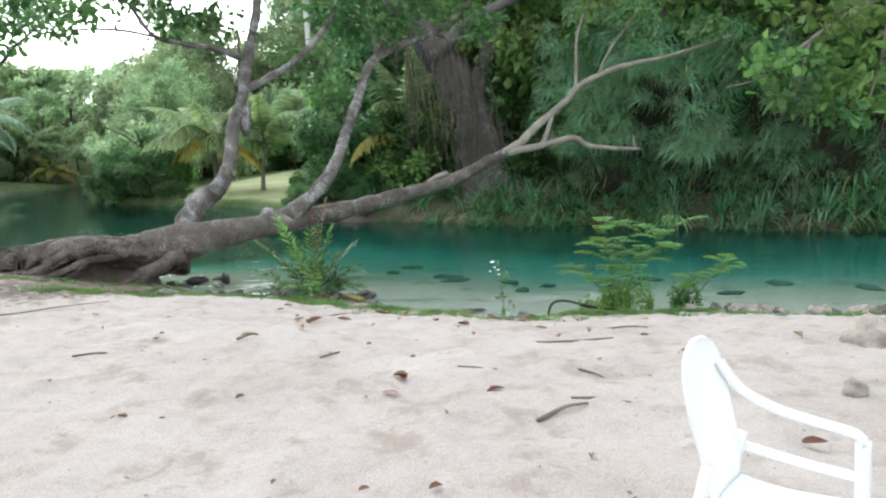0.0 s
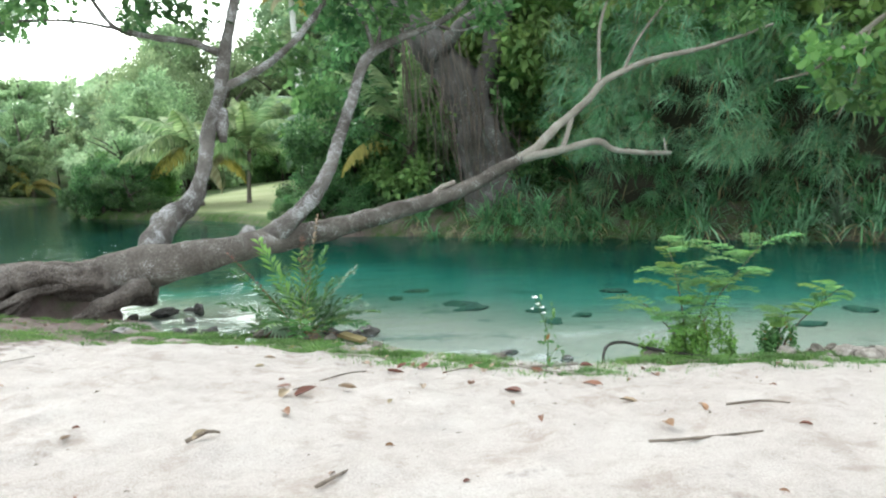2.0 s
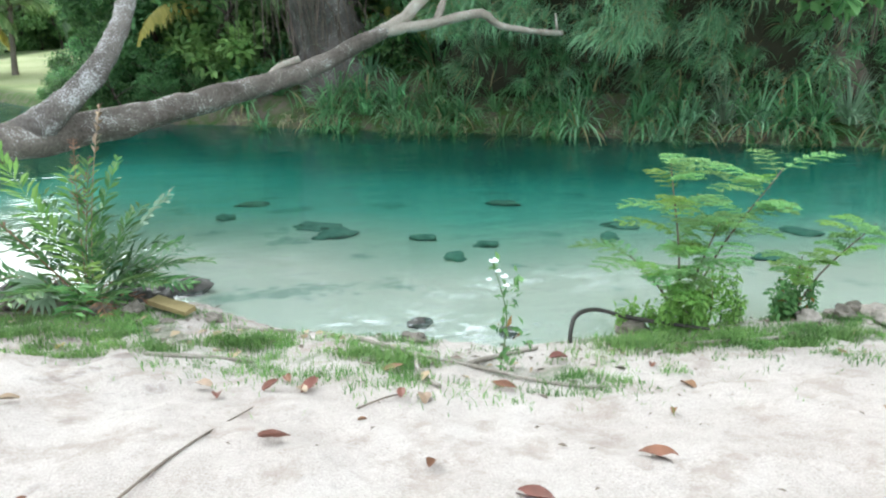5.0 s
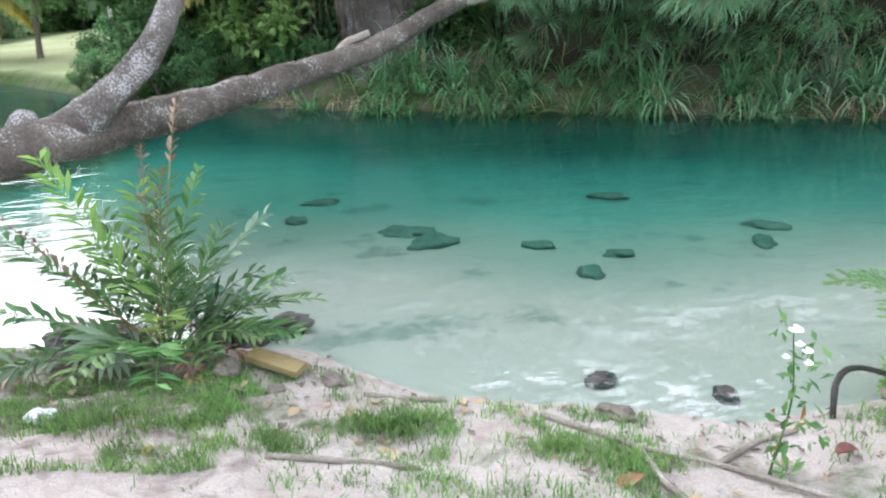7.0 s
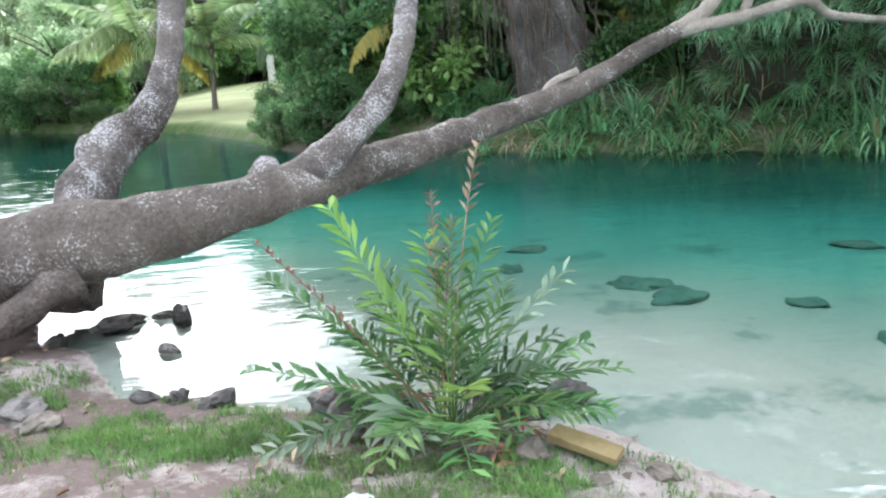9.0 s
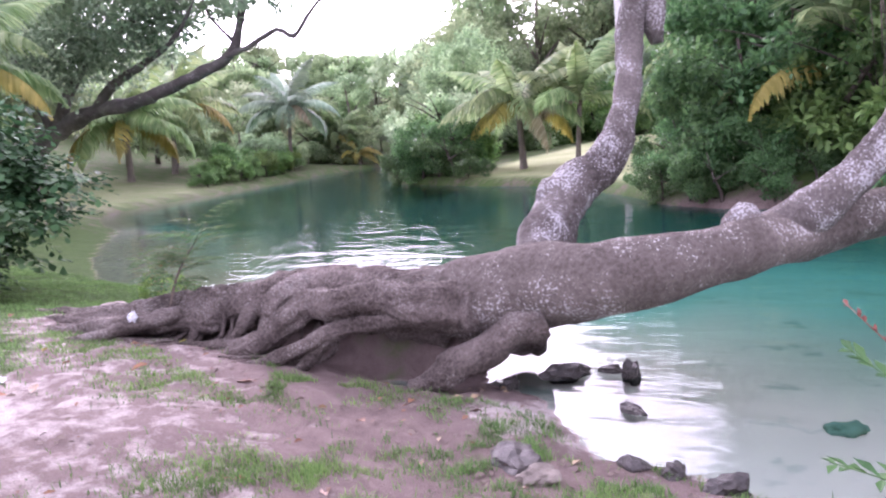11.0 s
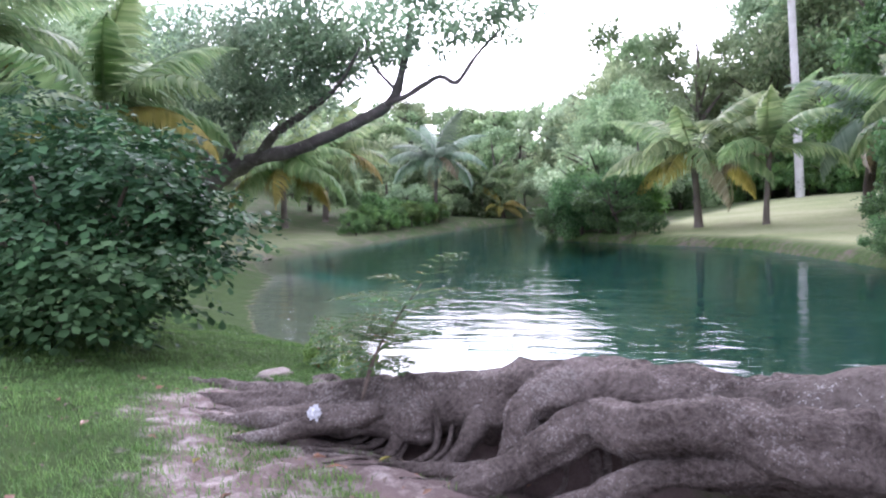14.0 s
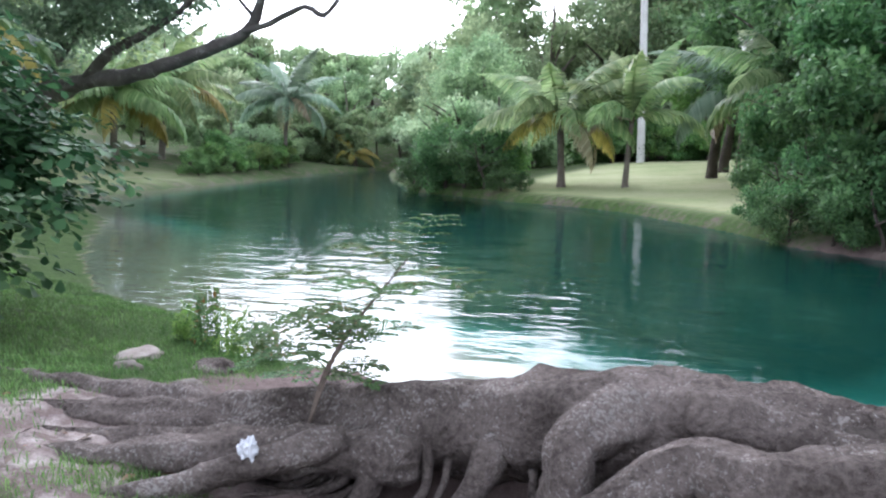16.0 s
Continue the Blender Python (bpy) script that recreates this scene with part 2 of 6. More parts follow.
L_LIGHT = leaf_mat("leaf_light", (0.10, 0.22, 0.05), (0.23, 0.40, 0.09), through=0.45)
# far foliage: the haze of distance is mixed into these two leaf colours
L_HAZED = leaf_mat("leaf_far_hazed", (0.20, 0.32, 0.15), (0.40, 0.53, 0.28), patch=0.12, through=0.6, gloss=0.12, rough=0.7)
L_HAZED2 = leaf_mat("leaf_far_hazed_pale", (0.26, 0.38, 0.21), (0.45, 0.57, 0.35), patch=0.12, through=0.6, gloss=0.12, rough=0.7)
L_BUSH = leaf_mat("leaf_blue_green", (0.012, 0.055, 0.018), (0.06, 0.155, 0.055), gloss=0.07, rough=0.5, through=0.25)
L_HANG = leaf_mat("leaf_hanging_grass", (0.11, 0.30, 0.15), (0.33, 0.60, 0.35), (0.42, 0.36, 0.2), through=0.5, patch=0.9)
L_CANOPY = leaf_mat("leaf_canopy_grey_green", (0.17, 0.28, 0.17), (0.36, 0.48, 0.33), through=0.75, gloss=0.2)
L_FEATHER = leaf_mat("leaf_feathery", (0.17, 0.38, 0.11), (0.31, 0.55, 0.20), through=0.55)
L_FERN = leaf_mat("leaf_fern", (0.05, 0.15, 0.035), (0.17, 0.33, 0.09), (0.25, 0.14, 0.05), through=0.4)
L_FRESH = leaf_mat("leaf_fresh", (0.16, 0.34, 0.05), (0.32, 0.52, 0.10), through=0.5)
L_GREY = leaf_mat("leaf_silvery", (0.15, 0.25, 0.16), (0.26, 0.36, 0.25))
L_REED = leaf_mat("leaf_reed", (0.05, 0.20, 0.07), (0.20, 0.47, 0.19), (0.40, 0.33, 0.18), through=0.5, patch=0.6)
L_PALM = leaf_mat("leaf_palm", (0.12, 0.23, 0.08), (0.32, 0.43, 0.20), through=0.5)
L_PALMPALE = leaf_mat("leaf_palm_pale", (0.17, 0.30, 0.11), (0.42, 0.53, 0.26), through=0.5)
L_PALMYEL = leaf_mat("leaf_palm_yellow", (0.26, 0.25, 0.04), (0.42, 0.36, 0.07), through=0.35)
L_PALMDRY = leaf_mat("leaf_palm_dry", (0.28, 0.24, 0.14), (0.46, 0.42, 0.28), through=0.15)
L_GRASS = leaf_mat("grass_blade", (0.06, 0.15, 0.025), (0.17, 0.31, 0.065), through=0.35, patch=1.5)
L_BROWN = leaf_mat("leaf_brown", (0.12, 0.045, 0.025), (0.24, 0.10, 0.05), through=0.05, patch=6)
L_TAN = leaf_mat("leaf_tan", (0.24, 0.17, 0.10), (0.36, 0.27, 0.17), through=0.05, patch=6)
L_RUST = leaf_mat("leaf_rust", (0.20, 0.07, 0.04), (0.28, 0.12, 0.07), through=0.1, patch=6)
M_ROCK = plain_mat("wet_rock", (0.02, 0.018, 0.017), (0.09, 0.08, 0.07), 0.5, 14, 0.8, 0.5, 0.03)
M_SEDROCK = plain_mat("mossy_bed_rock", (0.05, 0.125, 0.10), (0.15, 0.25, 0.195), 0.9, 12, 0.9, 0.2, 0.03)
M_STONE = plain_mat("sandy_stone", (0.06, 0.052, 0.042), (0.25, 0.215, 0.18), 0.85, 18, 0.7)
M_SANDLUMP = plain_mat("sand_crusted_stone", (0.22, 0.185, 0.16), (0.47, 0.42, 0.375), 0.95, 22, 0.9, 0.15, 0.02)
M_BOARD = plain_mat("wet_board", (0.19, 0.14, 0.06), (0.32, 0.25, 0.12), 0.7, 25, 0.3)
M_PLASTIC = plain_mat("white_plastic", (0.82, 0.82, 0.82), (0.88, 0.88, 0.87), 0.3, 8, 0.05, 0.5)
M_PAPER = plain_mat("white_litter", (0.45, 0.47, 0.5), (0.74, 0.76, 0.78), 0.5, 30, 0.3)
M_PETAL = plain_mat("white_petal", (0.8, 0.8, 0.78), (0.9, 0.9, 0.88), 0.6, 30, 0.0)
M_HOSE = plain_mat("black_root", (0.012, 0.011, 0.01), (0.05, 0.042, 0.035), 0.5, 30, 0.5)
M_POST = plain_mat("white_post", (0.7, 0.7, 0.7), (0.82, 0.82, 0.82), 0.5, 5, 0.05)
M_TWIG = plain_mat("twig", (0.07, 0.055, 0.045), (0.24, 0.19, 0.15), 0.9, 30, 0.5)

# ---------------------------------------------------------------- geometry helpers
rng = np.random.default_rng(7)


def mesh_np(name, verts, faces, mat, smooth=False):
    """A mesh from arrays: faces is an (n, k) array or a list of such arrays."""
    me = bpy.data.meshes.new(name)
    verts = np.asarray(verts, dtype=np.float32)
    groups = [np.asarray(f, dtype=np.int32) for f in (faces if isinstance(faces, list) else [faces]) if len(f)]
    loops = np.concatenate([g.ravel() for g in groups])
    sizes = np.concatenate([np.full(len(g), g.shape[1], dtype=np.int32) for g in groups])
    me.vertices.add(len(verts))
    me.vertices.foreach_set("co", verts.ravel())
    me.loops.add(len(loops))
    me.loops.foreach_set("vertex_index", loops)
    me.polygons.add(len(sizes))
    me.polygons.foreach_set("loop_start", np.concatenate([[0], np.cumsum(sizes)[:-1]]).astype(np.int32))
    me.materials.append(mat)
    me.update(calc_edges=True)
    me.validate()
    if smooth:
        me.shade_smooth()
    return me


def part(name, me, parent, label="", at=None):
    ob = new(name, me)
    ob.parent = parent
    if at is not None:
        ob.matrix_basis = at
    return tagged(ob, label) if label else ob


def thing(name, label, category, group="", at=None, data=None, kind=""):
    ob = new(name, data)
    if at is not None:
        ob.matrix_basis = at
    return tagged(ob, label, category, group, kind)


def unit(v):
    v = np.asarray(v, float)
    return v / (np.linalg.norm(v, axis=-1, keepdims=True) + 1e-9)


def smooth_line(pts, step):
    """Catmull-Rom through rows of numbers, at about that step."""
    p = np.asarray(pts, float)
    p = np.vstack([2 * p[0] - p[1], p, 2 * p[-1] - p[-2]])
    out = []
    for i in range(1, len(p) - 2):
        k = max(2, int(np.linalg.norm(p[i + 1][:3] - p[i][:3]) / step))
        for s in np.linspace(0, 1, k, endpoint=False):
            a, b, c, d = p[i - 1], p[i], p[i + 1], p[i + 2]
            out.append(0.5 * (2 * b + (c - a) * s + (2 * a - 5 * b + 4 * c - d) * s * s + (3 * b - a - 3 * c + d) * s ** 3))
    out.append(p[-2])
    return np.array(out)


def tube(pts, sides=10, step=0.15, rough=0.0, flute=0.0, seed=0.0, freq=3.0, ridges=0.0):
    """Verts and faces of a tapered limb through rows (x, y, z, r), with a lumpy skin."""
    q = smooth_line(pts, step)
    c, r = q[:, :3], np.maximum(q[:, 3], 0.003)
    t = unit(np.gradient(c, axis=0))
    up = np.array([0.0, 0.0, 1.0]) if abs(t[0][2]) < 0.9 else np.array([1.0, 0.0, 0.0])
    verts, n = [], len(c)
    side = unit(np.cross(t[0], up))
    for i in range(n):
        side = unit(side - t[i] * np.dot(side, t[i]))
        nor = np.cross(side, t[i])
        for k in range(sides):
            a = 2 * math.pi * k / sides
            d = side * math.cos(a) + nor * math.sin(a)
            f = 1.0
            if ridges:
                f += ridges * (abs(noise.noise(Vector((math.cos(a) * 2.0 + seed, math.sin(a) * 2.0, i * step * 1.6)))) + 0.5 * abs(noise.noise(Vector((math.cos(a) * 5.0, math.sin(a) * 5.0 + seed, i * step * 3.0)))) - 0.3)
            if rough:
                v = c[i] + d * r[i]
                f += rough * noise.noise(Vector((v[0] * freq + seed, v[1] * freq, v[2] * freq)))
                f += rough * 0.5 * noise.noise(Vector((v[0] * freq * 3 + seed, v[1] * freq * 3, v[2] * freq * 3)))
            if flute:
                f += flute * math.sin(a * 5 + seed + i * 0.06)
            verts.append(c[i] + d * r[i] * f)
    f = []
    for i in range(n - 1):
        for k in range(sides):
            k2 = (k + 1) % sides
            f.append((i * sides + k, i * sides + k2, (i + 1) * sides + k2, (i + 1) * sides + k))
    verts += [c[0], c[-1]]
    tris = [(n * sides, (k + 1) % sides, k) for k in range(sides)]
    tris += [(n * sides + 1, (n - 1) * sides + k, (n - 1) * sides + (k + 1) % sides) for k in range(sides)]
    return np.array(verts), np.array(f), np.array(tris)


def tube_mesh(name, pts, mat, **kw):
    v, f, t = tube(pts, **kw)
    return mesh_np(name, v, [f, t], mat, True)


def join(pieces):
    """Several (verts, quads, tris) as one."""
    vs, fs, ts, o = [], [], [], 0
    for v, f, t in pieces:
        vs.append(v)
        fs.append(f + o)
        ts.append(t + o)
        o += len(v)
    return np.vstack(vs), np.vstack(fs), np.vstack(ts)


def leaves(base, axis, nor, length, width, kind="oval"):
    """Folded leaves, one island each: base points, directions, normals, lengths, widths."""
    n = len(base)
    axis = unit(axis)
    side = unit(np.cross(axis, nor))
    nor = np.cross(side, axis)
    L = np.broadcast_to(np.asarray(length, float), (n,))[:, None]
    Wd = np.broadcast_to(np.asarray(width, float), (n,))[:, None]
    if kind == "oval":      # rhombic, four corners
        v = np.stack([base, base + axis * L * 0.55 + side * Wd / 2 + nor * Wd * 0.15, base + axis * L - nor * L * 0.1,
                      base + axis * L * 0.55 - side * Wd / 2 + nor * Wd * 0.15], 1)
        f = np.array([[0, 1, 2], [0, 2, 3]])
    elif kind == "broad":   # rounded end, seven corners
        v = np.stack([base, base + axis * L * 0.35 + side * Wd * 0.33 + nor * Wd * 0.08, base + axis * L * 0.75 + side * Wd * 0.5 + nor * Wd * 0.1,
                      base + axis * L - nor * L * 0.08, base + axis * L * 0.75 - side * Wd * 0.5 + nor * Wd * 0.1, base + axis * L * 0.35 - side * Wd * 0.33 + nor * Wd * 0.08], 1)
        f = np.array([[0, 1, 2], [0, 2, 3], [0, 3, 4], [0, 4, 5]])
    else:                   # blade: long, bent over
        v = np.stack([base - side * Wd / 2, base + side * Wd / 2, base + axis * L * 0.55 + side * Wd * 0.4 + nor * L * 0.1, base + axis * L * 0.55 - side * Wd * 0.4 + nor * L * 0.1,
                      base + axis * L - nor * L * 0.12], 1)
        f = np.array([[0, 1, 2], [0, 2, 3], [3, 2, 4]])
    k = v.shape[1]
    faces = (f[None] + (np.arange(n) * k)[:, None, None]).reshape(-1, 3)
    return v.reshape(-1, 3), faces


def merge(lst):
    vs, fs, o = [], [], 0
    for v, f in lst:
        vs.append(v)
        fs.append(f + o)
        o += len(v)
    return np.vstack(vs), np.vstack(fs)


def clump(r, centre, rad, count, size, squash=0.7, kind="oval", aspect=0.5):
    d = unit(r.normal(size=(count, 3)))
    p = centre + d * (r.random((count, 1)) ** 0.4) * rad * np.array([1, 1, squash])
    ax = unit(d * 0.8 + r.normal(size=(count, 3)) * 0.6 + np.array([0, 0, -0.15]))
    nr = unit(np.array([0, 0, 1.0]) + d * 0.5 + r.normal(size=(count, 3)) * 0.45)
    L = size * (0.6 + 0.7 * r.random(count))
    return leaves(p, ax, nr, L, L * aspect, kind)


def crown_mesh(name, seed, centre, radii, clumps, per, size, mat, kind="oval", crad=0.3, aspect=0.5, shell=0.55):
    """A crown of lobes, each of clumps of leaves, with an uneven outline and gaps."""
    r = np.random.default_rng(seed)
    radii = np.asarray(radii, float)
    count = max(4, clumps // 9)
    d = unit(r.normal(size=(count, 3)) + np.array([0, 0, 0.15]))
    hub = np.asarray(centre) + d * radii * (0.35 + 0.45 * r.random((count, 1)))
    lobe = np.mean(radii) * r.uniform(0.26, 0.5, count)
    lst = []
    for k in range(clumps):
        i = k % count
        e = unit(r.normal(size=3) + np.array([0, 0, 0.35]) + d[i] * 0.5)
        q = hub[i] + e * lobe[i] * (shell + (1.1 - shell) * r.random()) * np.array([1, 1, 0.7])
        lst.append(clump(r, q, crad * np.mean(radii) * (0.35 + 0.7 * r.random()), per, size, 0.6, kind, aspect))
    v, f = merge(lst)
    return mesh_np(name, v, f, mat)


# ---------------------------------------------------------------- ground and water
WATER = -0.59
SHORE = [(60, 4), (30, 6), (12, 8.6), (4.7, 10.1), (3.9, 10.37), (1.9, 10.4), (1.07, 10.36), (0.39, 10.73), (-0.14, 10.94), (-0.65, 11.15),
         (-1.35, 12.0), (-2.05, 12.2), (-3.75, 12.72), (-4.2, 12.95), (-4.68, 12.98), (-4.88, 13.3), (-5.1, 13.62), (-5.32, 13.95), (-5.6, 14.13), (-5.98, 14.28), (-6.4, 14.9), (-7.6, 15.4), (-9.2, 15.9),
         (-10.7, 16.85), (-12.4, 16.9), (-14, 18.1), (-16.4, 18.8), (-20.2, 21.8), (-26.5, 27.6), (-32, 31.5), (-36, 34.8), (-38.4, 40), (-41, 48),
         (-43.6, 57.7), (-48.4, 72), (-48.2, 80), (-49, 93), (-46.6, 93), (-44, 84), (-33, 63), (-23.6, 46.4)]
FAR = [(-16.6, 41.2), (-13.6, 39.4), (-11, 37.1), (-7.3, 31.4), (-6, 28.6), (-4.4, 27), (-1.7, 26), (1, 24.1), (5.9, 21.9), (8, 20.4),
       (10.2, 19), (11.8, 18.2), (14.5, 16.8), (32, 12), (60, 9)]
RIVER = np.array(SHORE + FAR, float)


def river_distance(x, y):
    """Distance to the waterline, below nought in the water."""
    p = np.stack([x, y], -1)
    best = np.full(x.shape, 1e9)
    inside = np.zeros(x.shape, bool)
    for a, b in zip(RIVER, np.roll(RIVER, -1, axis=0)):
        d = b - a
        s = np.clip(((p - a) @ d) / (d @ d), 0, 1)
        best = np.minimum(best, np.linalg.norm(p - a - s[..., None] * d, axis=-1))
        cond = (a[1] > y) != (b[1] > y)
        xi = a[0] + (y - a[1]) / (b[1] - a[1] + 1e-12) * (b[0] - a[0])
        inside ^= cond & (x < xi)
    return np.where(inside, -best, best)


def line_distance(x, y, line):
    p = np.stack([x, y], -1)
    best = np.full(x.shape, 1e9)
    for a, b in zip(np.array(line[:-1], float), np.array(line[1:], float)):
        d = b - a
        s = np.clip(((p - a) @ d) / (d @ d), 0, 1)
        best = np.minimum(best, np.linalg.norm(p - a - s[..., None] * d, axis=-1))
    return best


def ss(a, b, v):
    t = np.clip((v - a) / (b - a), 0, 1)
    return t * t * (3 - 2 * t)


def wave_noise(x, y, f, seed=0.0):
    return (np.sin(x * f + 1.3 * np.sin(y * f * 0.7 + seed)) * np.cos(y * f * 0.9 + 1.7 * np.sin(x * f * 0.6 + seed * 2)))


def zones(x, y):
    """Shares of the steep jungle bank, of the lawn bank, of the hills behind."""
    steep = ss(-5.2, -2.2, x + 0.1 * (y - 28)) * ss(13.5, 16, y + 0.25 * x) * ss(52, 38, y - 0.6 * np.maximum(x, 0))
    lawn = (1 - steep) * ss(26, 31, y - 0.1 * x)
    return steep, lawn


def height(x, y):
    x, y = np.asarray(x, float), np.asarray(y, float)
    d = river_distance(x, y)
    steep, lawn = zones(x, y)
    beach = np.interp(d, [0, 0.25, 1.1, 2.6, 3.7, 4.8, 8, 20, 60], [0, 0.07, 0.22, 0.55, 0.71, 0.84, 0.93, 1.05, 1.2])
    bank = np.interp(d, [0, 0.3, 1.2, 4, 12, 30], [0, 0.35, 1.0, 2.8, 6.0, 14])
    flat = np.interp(d, [0, 0.15, 0.6, 4, 30, 60], [0, 0.25, 0.42, 0.55, 1.6, 2.2])
    land = beach * (1 - steep - lawn) + bank * steep + flat * lawn
    hill = ss(84, 135, y + 0.1 * x) * 11 + ss(52, 120, -x - 0.15 * y + 20) * 9
    land = land + hill * (d > 0)
    mound = 0.24 * np.exp(-((y - 14.5) / 0.24) ** 2) * ss(-11.3, -9.6, x) * ss(-5.7, -6.4, x) + 0.36 * np.exp(-((y - 14.55) / 0.2) ** 2) * ss(-8.6, -8.0, x) * ss(-5.9, -6.4, x) - 0.05 * np.exp(-((y - 14.0) / 0.24) ** 2) * ss(-9.9, -9.3, x) * ss(-6.9, -7.5, x)
    dip = -0.2 * np.exp(-((x + 6.75) / 0.6) ** 2 - ((y - 14.05) / 0.36) ** 2)
    lumps = 0.026 * wave_noise(x, y, 2.3) + 0.012 * wave_noise(y + 0.4 * x, x, 13.7, 3.0) + 0.018 * wave_noise(x, y, 5.9, 1.0) + 0.010 * wave_noise(x + y, y - x, 9.3, 2.0)
    land = land + lumps * np.clip(d * 1.5, 0.15, 1) + mound + dip
    dn = line_distance(x, y, SHORE[:35])
    df = line_distance(x, y, FAR)
    cove = ss(-12.5, -16, x) * ss(30, 27, y)
    bed = -np.interp(dn, [0, 0.5, 1.5, 3, 5, 8, 12], [0, 0.03, 0.08, 0.16, 0.27, 0.42, 0.6]) * ss(0, 2.5, df) * (1 - 0.6 * cove * ss(9, 3, dn)) - 0.03
    return WATER + np.where(d > 0, land, bed), d


def axis_steps(spans):
    out = [spans[0][0]]
    for a, b, s in spans:
        out += list(np.linspace(a, b, max(2, int(round((b - a) / s)) + 1))[1:])
    return np.array(out)


GX = axis_steps([(-1500, -200, 260), (-200, -60, 10), (-60, -20, 1.0), (-20, -13, 0.4), (-13, 6, 0.1), (6, 16, 0.4), (16, 60, 3), (60, 200, 20), (200, 1500, 260)])
GY = axis_steps([(-1500, -60, 240), (-60, -6, 6), (-6, 1, 0.5), (1, 17, 0.1), (17, 48, 0.4), (48, 60, 1.2), (60, 100, 2), (100, 160, 6), (160, 1500, 268)])
X, Y = np.meshgrid(GX, GY)
Z, D = height(X, Y)
for j in range(len(GY)):
    for i in range(len(GX)):
        if D[j, i] > 0.1 and -14 < GX[i] < 7 and 0.5 < GY[j] < 15:
            q = Vector((GX[i], GY[j], 0))
            Z[j, i] += min(1, D[j, i]) * (0.030 * noise.noise(q * 3.1) + 0.022 * noise.noise(q * 6.7) - 0.03 * max(0, noise.noise(q * 4.3 + Vector((9, 2, 0))) - 0.25))
nx, ny = len(GX), len(GY)
idx = np.arange(nx * ny).reshape(ny, nx)
quads = np.stack([idx[:-1, :-1], idx[:-1, 1:], idx[1:, 1:], idx[1:, :-1]], -1).reshape(-1, 4)
gme = mesh_np("ground", np.stack([X, Y, Z], -1).reshape(-1, 3), quads, M_GROUND, True)
steep, lawn = zones(X, Y)
near = (1 - steep) * (1 - lawn)
patchy = 0.5 + 0.5 * wave_noise(X, Y, 1.1, 0.4)
GRASS_BAND = np.exp(-((D - 0.75) / 0.55) ** 2) * 0.42 * ss(8, 4, X) * (0.55 + 0.6 * patchy)
GRASS_LEFT = 0.6 * ss(-8.9, -10.3, X + 0.5 * (Y - 13) + 0.6 * wave_noise(X, Y, 1.3) + 1.2 * wave_noise(Y, X, 0.37))
GRASS_ROOT = 0.42 * ss(-1.8, -3.4, X) * np.exp(-((D - 1.9) / 0.9) ** 2) * patchy
SPIT = np.exp(-((X + 5.35) / 0.55) ** 2 - ((Y - 13.35) / 0.5) ** 2)
DN = line_distance(X, Y, SHORE[:35])
COVE = ss(-12.5, -16, X) * ss(30, 27, Y)
# bed tint by distance offshore, for light absorbed by water and dark reflections
DEPTH_TINT = np.clip(np.interp(DN, [0, 12], [0, 1]) * (1 + 2.2 * ss(-4.0, -7.0, X) * ss(0.6, 3.0, DN)), 0, 1) * (1 - 0.3 * COVE * ss(6, 2, DN))
SILT = np.maximum(ss(-10.5, -14, X) * ss(30, 24, Y) * ss(8, 1, DN), ss(-25, -30, X) * ss(4, 1, DN))
for nm, arr in (("deep", DEPTH_TINT), ("silt", SILT), ("grass", near * np.maximum(np.maximum(GRASS_BAND, GRASS_LEFT), GRASS_ROOT) + 0.45 * steep + 0.5 * lawn),
                # bare soil, plus a painted dark patch for shade in the root hollow
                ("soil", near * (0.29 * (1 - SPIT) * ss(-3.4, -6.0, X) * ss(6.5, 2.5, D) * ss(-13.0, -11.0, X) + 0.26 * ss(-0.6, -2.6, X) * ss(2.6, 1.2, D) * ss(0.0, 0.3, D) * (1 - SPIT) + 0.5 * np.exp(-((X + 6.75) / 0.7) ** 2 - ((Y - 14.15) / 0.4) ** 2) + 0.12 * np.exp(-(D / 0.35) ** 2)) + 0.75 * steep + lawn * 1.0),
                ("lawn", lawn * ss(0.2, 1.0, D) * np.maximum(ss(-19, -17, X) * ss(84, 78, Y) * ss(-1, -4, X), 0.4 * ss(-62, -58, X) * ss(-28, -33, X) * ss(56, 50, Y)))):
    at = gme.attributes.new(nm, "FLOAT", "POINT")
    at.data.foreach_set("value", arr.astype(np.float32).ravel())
tagged(new("ground", gme), "pale trodden sand with grass patches, lawn and lagoon bed", "ground", kind="structure")
WX, WY = axis_steps([(-110, -8, 4), (-8, 6, 0.2), (6, 70, 4)]), axis_steps([(-2, 9, 1), (9, 15, 0.2), (15, 118, 4)])
wx, wy = np.meshgrid(WX, WY)
wi = np.arange(len(WX) * len(WY)).reshape(len(WY), len(WX))
wq = np.stack([wi[:-1, :-1], wi[:-1, 1:], wi[1:, 1:], wi[1:, :-1]], -1).reshape(-1, 4)
wme = mesh_np("water", np.stack([wx, wy, np.full_like(wx, WATER)], -1).reshape(-1, 3), wq, M_WATER, True)
wd = line_distance(wx, wy, SHORE[:14])
GLINT_BANDS = (np.exp(-((wd - 0.25) / 0.3) ** 2) + 0.6 * np.exp(-((wd - 1.25) / 0.3) ** 2)) * ss(-2.6, -0.8, wx) * ss(4.2, 2.2, wx)
wat = wme.attributes.new("glints", "FLOAT", "POINT")
wat.data.foreach_set("value", np.clip(GLINT_BANDS, 0, 1).astype(np.float32).ravel())
tagged(new("water", wme),
       "clear turquoise lagoon water with small ripples", "water", kind="structure")


def gz(x, y):
    return float(height(np.array([float(x)]), np.array([float(y)]))[0][0])


